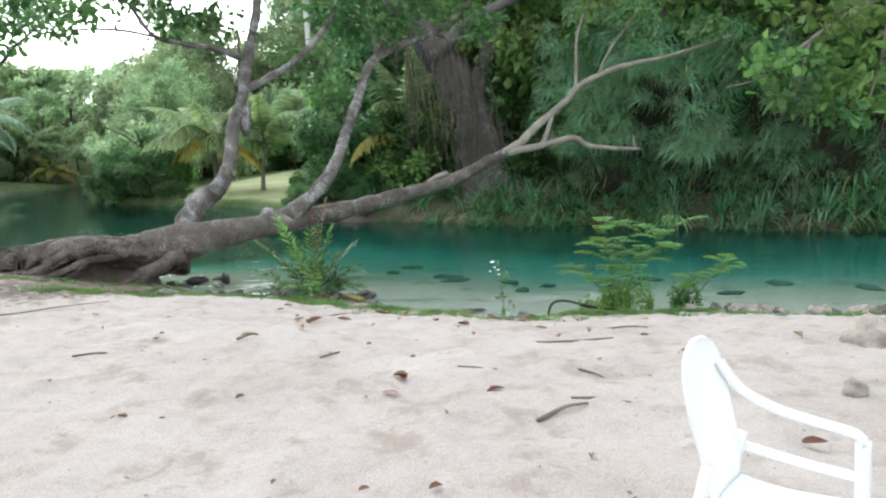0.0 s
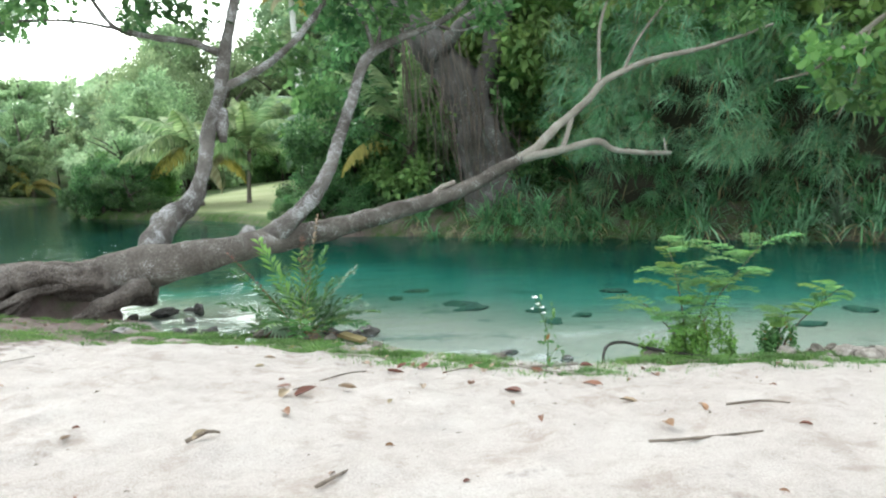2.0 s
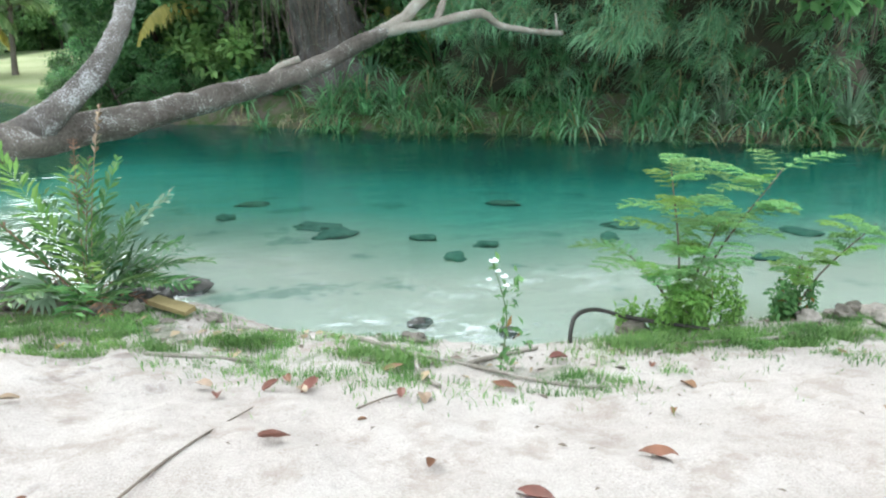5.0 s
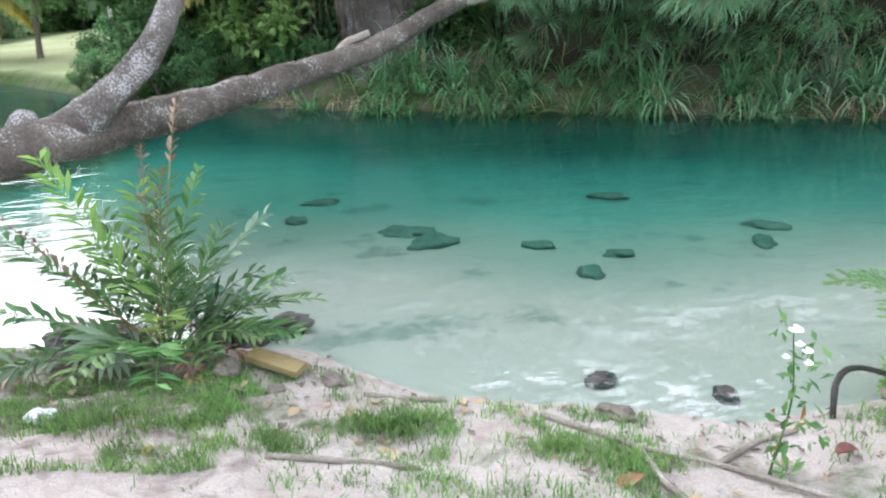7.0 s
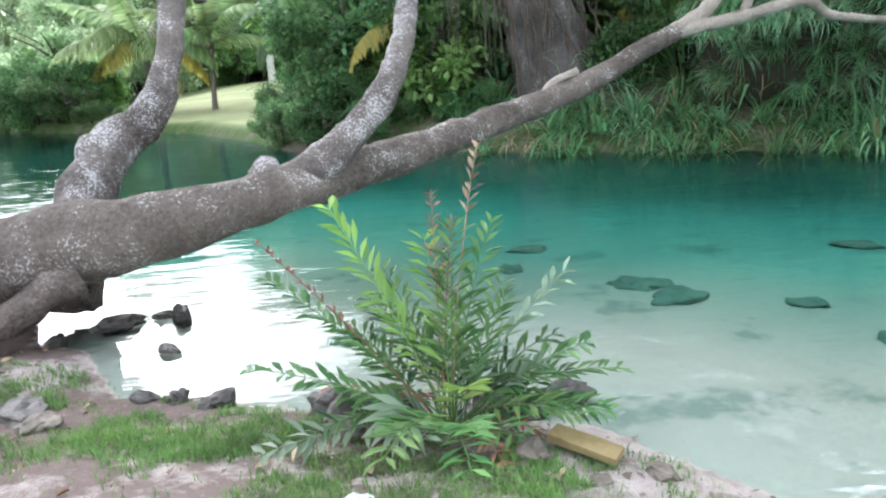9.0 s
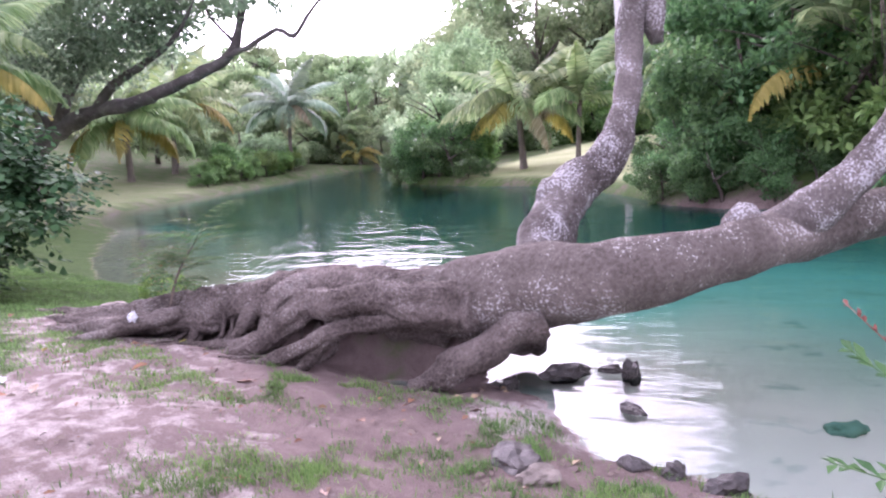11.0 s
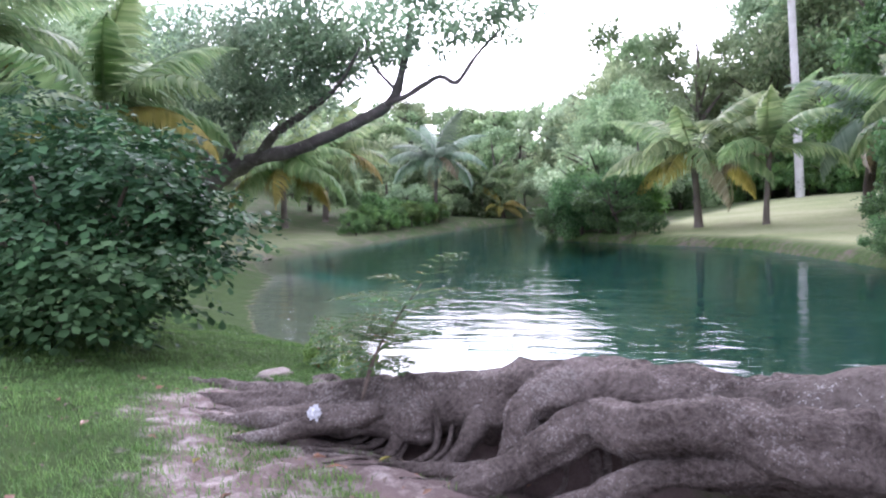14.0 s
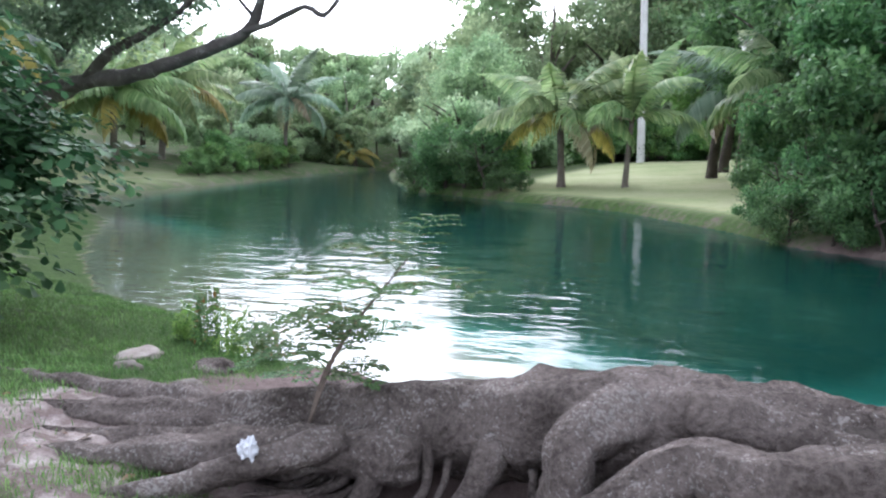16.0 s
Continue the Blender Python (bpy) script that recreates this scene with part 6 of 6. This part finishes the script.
for i, (x, y, sx, sy) in enumerate(((-0.05, 15.15, 0.42, 0.2), (0.15, 14.6, 0.4, 0.2), (-1.31, 16.13, 0.25, 0.12), (1.23, 14.25, 0.25, 0.1), (1.95, 13.71, 0.19, 0.13), (1.4, 13.2, 0.22, 0.12), (4.08, 14.19, 0.34, 0.13), (4.9, 12.15, 0.3, 0.12), (3.6, 13.6, 0.3, 0.1), (6.2, 13.2, 0.4, 0.15), (-2.2, 13.6, 0.24, 0.14), (-3.1, 14.0, 0.2, 0.1), (7.4, 12.4, 0.4, 0.15), (3.1, 16.4, 0.4, 0.15), (-0.9, 17.2, 0.35, 0.14))):
    z = gz(x, y)
    stone("bed_rock", "dark weed-covered rock on the lagoon bed", x, y, z + 0.01, (sx * 0.75, sy * 1.1, 0.05), 61 + i, M_SEDROCK, "rock", "rocks on the lagoon bed", 0.55)


def board_mesh():
    bm = bmesh.new()
    bmesh.ops.create_cube(bm, size=1)
    bmesh.ops.transform(bm, matrix=Matrix.Diagonal((0.40, 0.13, 0.045, 1)), verts=bm.verts)
    bmesh.ops.subdivide_edges(bm, edges=bm.edges[:], cuts=5, use_grid_fill=True)
    for v in bm.verts:
        v.co += Vector((0.006 * noise.noise(v.co * 14), 0.006 * noise.noise(v.co * 11 + Vector((5, 0, 0))), 0.004 * noise.noise(v.co * 9)))
    me = bpy.data.meshes.new("board")
    bm.to_mesh(me)
    bm.free()
    me.materials.append(M_BOARD)
    return me


thing("wooden_board", "short wet yellow-brown wooden board lying on the sand", "board", at=pose(-1.55, 11.53, gz(-1.55, 11.53) + 0.06, 3, 6, -37), data=board_mesh())
thing("black_root", "black bent root looping out of the shallow water", "root", data=tube_mesh("black_root", [(1.5, 10.18, -0.62, 0.019), (1.52, 10.22, -0.45, 0.019), (1.6, 10.3, -0.36, 0.019), (1.8, 10.38, -0.36, 0.018), (2.05, 10.3, -0.42, 0.018), (2.3, 10.15, -0.44, 0.016), (2.6, 10.0, -0.46, 0.012)], M_HOSE, sides=9, step=0.04, rough=0.2, freq=9))
for i, pts in enumerate(([(-0.08, 10.58), (0.25, 10.1), (0.57, 9.88), (1.0, 9.3), (1.25, 9.1)], [(0.25, 10.1), (0.2, 9.7), (0.24, 9.3)], [(-1.59, 10.35), (-1.2, 10.22), (-0.87, 10.12)], [(-1.04, 11.08), (-0.74, 11.0), (-0.55, 10.95)], [(0.57, 9.88), (0.9, 10.05), (1.2, 10.1)],
                         [(-5.2, 7.7), (-4.95, 8.02), (-4.58, 8.32), (-4.42, 9.2)], [(2.2, 9.75), (3.0, 9.6), (3.8, 9.55)])):
    thing("exposed_root", "thin grey root lying across the sand", "root", "exposed roots on the sand",
          data=tube_mesh("exposed_root", [(x, y, gz(x, y) + 0.015, (0.012 if i == 5 else 0.019) - 0.0025 * k) for k, (x, y) in enumerate(pts)], M_DEAD, sides=8, step=0.06, rough=0.3, freq=9))
for i, (x0, y0, x1, y1, r) in enumerate(((0.68, 4.17, 1.01, 4.32, 0.014), (0.94, 4.52, 1.28, 4.35, 0.008), (-0.91, 5.62, -0.78, 5.85, 0.01), (-3.1, 5.9, -2.85, 6.0, 0.01), (-0.95, 5.75, -0.75, 5.9, 0.006), (-1.8, 6.28, -1.62, 6.36, 0.014), (0.9, 6.2, 1.6, 6.3, 0.01), (-0.3, 9.0, 0.02, 9.15, 0.006), (0.2, 5.3, 0.5, 5.2, 0.006), (-1.5, 7.76, -0.85, 9.2, 0.007), (1.1, 5.2, 1.25, 5.0, 0.008), (1.7, 7.1, 2.1, 7.0, 0.009))):
    mx, my = (x0 + x1) / 2 + 0.02, (y0 + y1) / 2 + 0.02
    thing("twig", "short dry twig lying on the sand", "twig", "twigs on the sand", data=tube_mesh("twig", [(x0, y0, gz(x0, y0) + r, r), (mx, my, gz(mx, my) + r * 1.6, r * 0.9), (x1, y1, gz(x1, y1) + r, r * 0.5)], M_TWIG, sides=6, step=0.05, rough=0.3, freq=12))


def dead_leaf(seed, L, mat):
    """A curled fallen leaf with a stalk."""
    r = np.random.default_rng(seed)
    rows, cols = 7, 5
    v = []
    curl, bend = r.uniform(0.5, 1.6), r.uniform(-0.5, 0.9)
    for i in range(rows):
        u = i / (rows - 1)
        w = 0.25 * L * math.sin(min(1, u * 0.95 + 0.08) * math.pi) ** 0.7
        for j in range(cols):
            s = j / (cols - 1) * 2 - 1
            v.append((u * L - L / 2, s * w, abs(s) ** 1.5 * w * curl * 0.7 + bend * L * 0.3 * (u - 0.5) ** 2 * 2 + 0.012 * r.normal() * L))
    q = [(i * cols + j, (i + 1) * cols + j, (i + 1) * cols + j + 1, i * cols + j + 1) for i in range(rows - 1) for j in range(cols - 1)]
    return mesh_np("fallen_leaf", np.array(v), np.array(q), mat, True)


LEAF_KINDS = {"brown": (L_BROWN, "curled dark brown fallen leaf on the sand"), "tan": (L_TAN, "dry tan curled fallen leaf on the sand"), "rust": (L_RUST, "reddish fallen leaf lying on the ground"), "yellow": (L_PALMYEL, "yellow fallen leaf lying on the ground")}
leaf_meshes = {k: [dead_leaf(800 + 10 * i + j, 0.13, m[0]) for j in range(4)] for i, (k, m) in enumerate(LEAF_KINDS.items())}
rl_ = np.random.default_rng(81)
SPOTS = {"brown": [(-0.26, 4.75, 1), (-0.22, 5.08, 0.9), (0.46, 4.76, 1), (2.06, 3.63, 1), (3.11, 6.02, 0.9), (0.95, 8.01, 1.5), (0.27, 7.81, 1.3), (-0.74, 8.57, 1.2), (1.15, 6.62, 1.1), (1.5, 7.01, 0.9), (-0.06, 8.22, 0.8), (-1.06, 9.44, 0.9), (0.63, 9.2, 1.0), (1.76, 9.0, 1.1), (0.03, 9.76, 1.3), (1.76, 9.43, 0.7), (0.36, 6.78, 0.6), (-1.62, 7.98, 1.1), (-1.34, 6.84, 1.0), (0.63, 9.33, 0.8), (2.22, 7.52, 0.5), (-0.2, 5.05, 0.9), (-1.36, 7.6, 1.4), (-3.98, 10.64, 0.8), (3.03, 9.14, 1)],
         "tan": [(-1.72, 6.32, 0.9), (-1.15, 9.63, 1.1), (-0.58, 9.47, 1.0), (1.08, 7.38, 1.1), (-0.46, 7.72, 0.9), (-1.07, 7.82, 1.2), (0.09, 9.06, 1.2), (-1.5, 7.5, 1.3), (-2.62, 6.48, 0.6), (-2.07, 8.87, 0.7), (-2.09, 9.32, 0.9), (2.01, 5.61, 0.6), (-0.67, 7.24, 0.6), (-3.85, 7.74, 0.9), (-8.49, 11.75, 1.0)],
         "rust": [(-0.75, 9.55, 1.0), (-0.53, 9.5, 1.2), (1.24, 9.8, 1.1), (-0.65, 9.7, 0.8), (-3.1, 11.61, 0.9), (-8.33, 12.55, 1.0), (-0.04, 9.08, 0.8), (-7.4, 13.5, 1.0), (-8.3, 13.6, 1.0)],
         "yellow": [(-2.12, 10.41, 0.8), (-8.85, 13.55, 0.7), (-9.67, 12.7, 0.5)]}
for kind_, lst in SPOTS.items():
    for x, y, s in lst:
        thing("fallen_leaf", LEAF_KINDS[kind_][1], "leaf", "fallen leaves", pose(x, y, gz(x, y) + 0.018, rl_.uniform(-14, 14), rl_.uniform(-14, 14), rl_.uniform(0, 360)) @ Matrix.Scale(s, 4), leaf_meshes[kind_][int(rl_.integers(4))])
cone = dead_leaf(861, 0.06, L_BROWN)
for x, y in ((-1.27, 4.68), (-0.69, 3.33), (0.1, 3.27), (-0.25, 3.32), (-2.61, 6.59), (-2.11, 5.63), (-0.86, 5.8), (-0.16, 5.68), (1.3, 5.4), (-1.9, 4.3), (-2.4, 4.9), (0.9, 3.6), (-0.6, 6.3), (1.9, 6.4), (-3.4, 7.0), (0.2, 7.2), (-0.3, 8.8), (-1.7, 8.2), (1.4, 8.6), (2.4, 8.2), (-2.6, 9.9), (-3.3, 10.2), (-4.2, 11.2), (-5.4, 11.4), (-6.3, 11.9), (-7.2, 12.3), (-6.6, 12.6), (-7.9, 12.9), (-9.0, 12.4)):
    thing("seed_husk", "small dark seed husk on the sand", "seed husk", "husks on the sand", pose(x, y, gz(x, y) + 0.012, 10, 0, rl_.uniform(0, 360)) @ Matrix.Scale(rl_.uniform(0.7, 1.3), 4), cone)


def crumpled(seed, size):
    bm = bmesh.new()
    bmesh.ops.create_icosphere(bm, subdivisions=3, radius=1)
    for v in bm.verts:
        v.co *= 1 + 0.5 * noise.noise(v.co * 2.3 + Vector((seed, 0, 0))) + 0.25 * noise.cell(v.co * 3 + Vector((seed, 1, 0)))
    me = bpy.data.meshes.new("crumpled_litter")
    bm.to_mesh(me)
    bm.free()
    me.materials.append(M_PAPER)
    me.transform(Matrix.Diagonal((*size, 1)))
    return me


for i, (x, y, z, s) in enumerate(((-9.5, 13.58, 0.13, (0.042, 0.042, 0.06)), (-8.96, 11.78, 0.0, (0.09, 0.06, 0.02)), (-2.75, 10.95, 0.0, (0.075, 0.05, 0.04)))):
    thing("crumpled_litter", "crumpled white plastic litter on the ground", "litter", "litter", pose(x, y, z if i == 0 else gz(x, y) + 0.02), crumpled(i * 3 + 1, s))

# ---------------------------------------------------------------- the white chair
def bar(bm_pts, w, t, mat, name):
    """A moulded strip along points, w wide sideways and t thick."""
    q = smooth_line([(*p, 0) for p in bm_pts], 0.03)[:, :3]
    tan = unit(np.gradient(q, axis=0))
    side = np.tile([0, 1.0, 0], (len(q), 1))
    nor = unit(np.cross(tan, side))
    v, f = [], []
    prof = [(-1, -0.6), (-0.85, -1), (0.85, -1), (1, -0.6), (1, 0.6), (0.85, 1), (-0.85, 1), (-1, 0.6)]
    for i in range(len(q)):
        v += [q[i] + side[i] * a * w / 2 + nor[i] * b * t / 2 for a, b in prof]
    for i in range(len(q) - 1):
        f += [(i * 8 + k, i * 8 + (k + 1) % 8, (i + 1) * 8 + (k + 1) % 8, (i + 1) * 8 + k) for k in range(8)]
    n = len(q)
    caps = [(0, 1, 2, 3), (0, 3, 4, 7), (4, 5, 6, 7)]
    f += [tuple(reversed(c)) for c in caps] + [tuple(k + (n - 1) * 8 for k in c) for c in caps]
    return mesh_np(name, np.array(v), np.array(f), mat, False)


def chair_panel(name, rows, mat, t=0.012):
    """A curved moulded panel from rows of (x, z, half width, dish), pierced by nothing."""
    k, v = 9, []
    for x, z, hw, dish in rows:
        for j in range(k):
            s = j / (k - 1) * 2 - 1
            v.append((x - dish * (1 - s * s) , s * hw, z))
    v = np.array(v)
    n = len(rows)
    q = [(i * k + j, i * k + j + 1, (i + 1) * k + j + 1, (i + 1) * k + j) for i in range(n - 1) for j in range(k - 1)]
    me = mesh_np(name, v, np.array(q), mat, True)
    return me


chair = thing("plastic_chair", "white moulded plastic garden armchair standing on the sand", "chair", at=pose(1.41, 2.6, gz(1.33, 2.62) - 0.085, 0, 0, -38))
back = part("backrest", chair_panel("backrest", [(-0.19, 0.28, 0.185, 0.01), (-0.2, 0.42, 0.19, 0.02), (-0.225, 0.52, 0.205, 0.035), (-0.25, 0.62, 0.215, 0.045), (-0.275, 0.72, 0.21, 0.045), (-0.295, 0.8, 0.185, 0.04), (-0.305, 0.85, 0.13, 0.03), (-0.308, 0.87, 0.06, 0.02)], M_PLASTIC), chair)
seat = part("seat", chair_panel("seat", [(-0.21, 0.28, 0.19, 0.0), (-0.1, 0.25, 0.2, 0.0), (0.05, 0.25, 0.21, 0.0), (0.18, 0.265, 0.215, 0.0), (0.22, 0.255, 0.215, 0.0), (0.23, 0.23, 0.21, 0.0)], M_PLASTIC), chair)
for o in (back, seat):
    o.modifiers.new("round", "SUBSURF").render_levels = 2
    s_ = o.modifiers.new("thick", "SOLIDIFY")
    s_.thickness = 0.012
part("armrest", bar([(-0.285, 0.175, 0.75), (-0.21, 0.225, 0.63), (-0.08, 0.25, 0.565), (0.08, 0.25, 0.54), (0.2, 0.245, 0.525), (0.235, 0.24, 0.49)], 0.055, 0.026, M_PLASTIC, "armrest"), chair)
part("arm_post", bar([(0.225, 0.24, 0.505), (0.23, 0.24, 0.24)], 0.05, 0.05, M_PLASTIC, "arm_post"), chair)
part("side_bar", bar([(-0.21, 0.215, 0.40), (0.0, 0.225, 0.375), (0.23, 0.235, 0.36)], 0.022, 0.035, M_PLASTIC, "side_bar"), chair)
for sg in (1, -1):
    y = 0.24 * sg
    part("front_leg", bar([(0.22, y * 0.98, 0.27), (0.235, y, 0.17), (0.26, y * 1.08, 0.0)], 0.045, 0.045, M_PLASTIC, "front_leg"), chair)
    part("rear_leg", bar([(-0.2, y * 0.8, 0.46), (-0.24, y * 0.95, 0.25), (-0.3, y * 1.05, 0.0)], 0.05, 0.04, M_PLASTIC, "rear_leg"), chair)

# ---------------------------------------------------------------- grass
def grass_patch(seed, n, box, keep, length):
    r = np.random.default_rng(seed)
    x, y = r.uniform(box[0], box[1], n), r.uniform(box[2], box[3], n)
    z, d = height(x, y)
    ok = keep(x, y, d, r)
    x, y, z = x[ok], y[ok], z[ok]
    k = len(x)
    a = r.uniform(0, 6.28, k)
    ax = np.stack([np.cos(a) * 0.55, np.sin(a) * 0.55, np.full(k, 0.9)], -1)
    L = length * r.uniform(0.5, 1.3, k)
    return leaves(np.stack([x, y, z - 0.005], -1), ax, np.stack([-np.cos(a), -np.sin(a), np.full(k, 0.6)], -1), L, 0.006, "blade")


def band(x, y, d, r):
    w = 0.5 + 0.5 * wave_noise(x, y, 1.1, 0.4)
    p = np.exp(-((d - 0.75) / 0.5) ** 2) * (0.45 + 1.0 * w + 0.7 * ss(-2.4, -3.0, x) * ss(-5.6, -5.0, x)) * np.clip(0.35 + 0.9 * wave_noise(x + 0.3 * wave_noise(x, y, 7.0), y, 4.1, 2.0) + 0.5 * wave_noise(y, x, 11.0, 1.0), 0, 1) ** 1.6
    return (d > 0.12) & (r.random(len(x)) < p)


def root_band(x, y, d, r):
    w = 0.5 + 0.5 * wave_noise(x, y, 1.1, 0.4)
    p = 2.0 * np.exp(-((d - 1.9) / 0.9) ** 2) * w * np.clip(0.35 + 0.9 * wave_noise(x + 0.3 * wave_noise(x, y, 7.0), y, 3.3, 1.0) + 0.5 * wave_noise(y, x, 9.0, 1.0), 0, 1) ** 1.6
    return r.random(len(x)) < p


def left_lawn(x, y, d, r):
    return (d > 0.05) & (r.random(len(x)) < 0.9 * ss(-8.9, -10.3, x + 0.5 * (y - 13) + 0.6 * wave_noise(x, y, 1.3) + 1.2 * wave_noise(y, x, 0.37)))


TUFTS = ((1.95, 9.85, 0.38), (2.5, 9.75, 0.35), (-0.1, 10.15, 0.28), (0.15, 9.95, 0.18), (-1.6, 10.55, 0.25), (-0.95, 10.65, 0.28), (-2.5, 10.85, 0.3), (-3.4, 11.9, 0.4), (-4.2, 12.05, 0.35), (3.2, 9.55, 0.35))


def tufted(x, y, d, r):
    p = np.zeros(len(x))
    for cx, cy, rad in TUFTS:
        p = np.maximum(p, np.exp(-(((x - cx) / rad) ** 2 + ((y - cy) / (rad * 0.45)) ** 2)))
    return (d > 0.1) & (r.random(len(x)) < p * np.clip(0.6 + 0.6 * wave_noise(x, y, 9.0, 1.0), 0.1, 1))


for nm, lab, g in (("soft_grass", "dense soft green grass tufts by the water", grass_patch(94, 420000, (-5, 4, 8.8, 12.6), tufted, 0.085)),
                   ("shore_grass", "short green grass tufts along the sandy shore", grass_patch(91, 420000, (-6, 6, 8.3, 13.5), band, 0.06)),
                   ("root_grass", "thin green grass in front of the roots", grass_patch(92, 260000, (-10.5, -1.8, 10.2, 13.6), root_band, 0.055)),
                   ("bank_grass", "short green grass under the bush", grass_patch(93, 110000, (-19, -8.4, 11, 19), left_lawn, 0.07))):
    thing(nm, lab, "grass", data=mesh_np(nm, g[0], g[1], L_GRASS), kind="stuff")


def litter_bits(seed, n, box, keep, size, mat, name, label):
    """Small scraps of leaf and bark lying flat."""
    r = np.random.default_rng(seed)
    x, y = r.uniform(box[0], box[1], n), r.uniform(box[2], box[3], n)
    z, d = height(x, y)
    ok = keep(x, y, d, r)
    x, y, z = x[ok], y[ok], z[ok]
    k = len(x)
    a = r.uniform(0, 6.28, k)
    ax = np.stack([np.cos(a), np.sin(a), r.uniform(-0.1, 0.3, k)], -1)
    L = size * r.uniform(0.3, 1.5, k) ** 1.5
    v, f = leaves(np.stack([x, y, z + 0.012], -1), ax, np.stack([r.normal(size=k) * 0.3, r.normal(size=k) * 0.3, np.ones(k)], -1), L, L * r.uniform(0.2, 0.7, k), "oval")
    thing(name, label, "leaf litter", data=mesh_np(name, v, f, mat), kind="stuff")


def shore_strip(x, y, d, r):
    return (d > 0.05) & (r.random(len(x)) < np.exp(-((d - 0.5) / 0.5) ** 2) * np.clip(0.4 + wave_noise(x, y, 2.7, 4.0), 0.05, 1))


def root_floor(x, y, d, r):
    return (d > 0.3) & (r.random(len(x)) < ss(-2.5, -5.5, x) * ss(6, 2, d) * np.clip(0.4 + wave_noise(x, y, 2.1, 1.0), 0.1, 1))


def open_sand(x, y, d, r):
    return (d > 0.8) & (r.random(len(x)) < 0.4 + 0.4 * ss(4, 1, d))


litter_bits(201, 5200, (-6, 6.5, 8.4, 14), shore_strip, 0.055, M_TWIG, "shore_litter", "dark scraps of bark and leaf along the waterline")
litter_bits(202, 1800, (-6, 6.5, 8.4, 14), shore_strip, 0.07, L_TAN, "shore_litter", "tan scraps of dry leaf along the waterline")
litter_bits(203, 2600, (-12.5, -2.5, 9.5, 14.6), root_floor, 0.05, M_TWIG, "root_litter", "dark scraps of bark among the roots")
litter_bits(204, 700, (-12.5, -2.5, 9.5, 14.6), root_floor, 0.07, L_BROWN, "root_litter", "brown scraps of leaf among the roots")
litter_bits(205, 900, (-6, 6, 1.5, 10), open_sand, 0.03, M_TWIG, "sand_litter", "tiny dark scraps scattered over the sand")
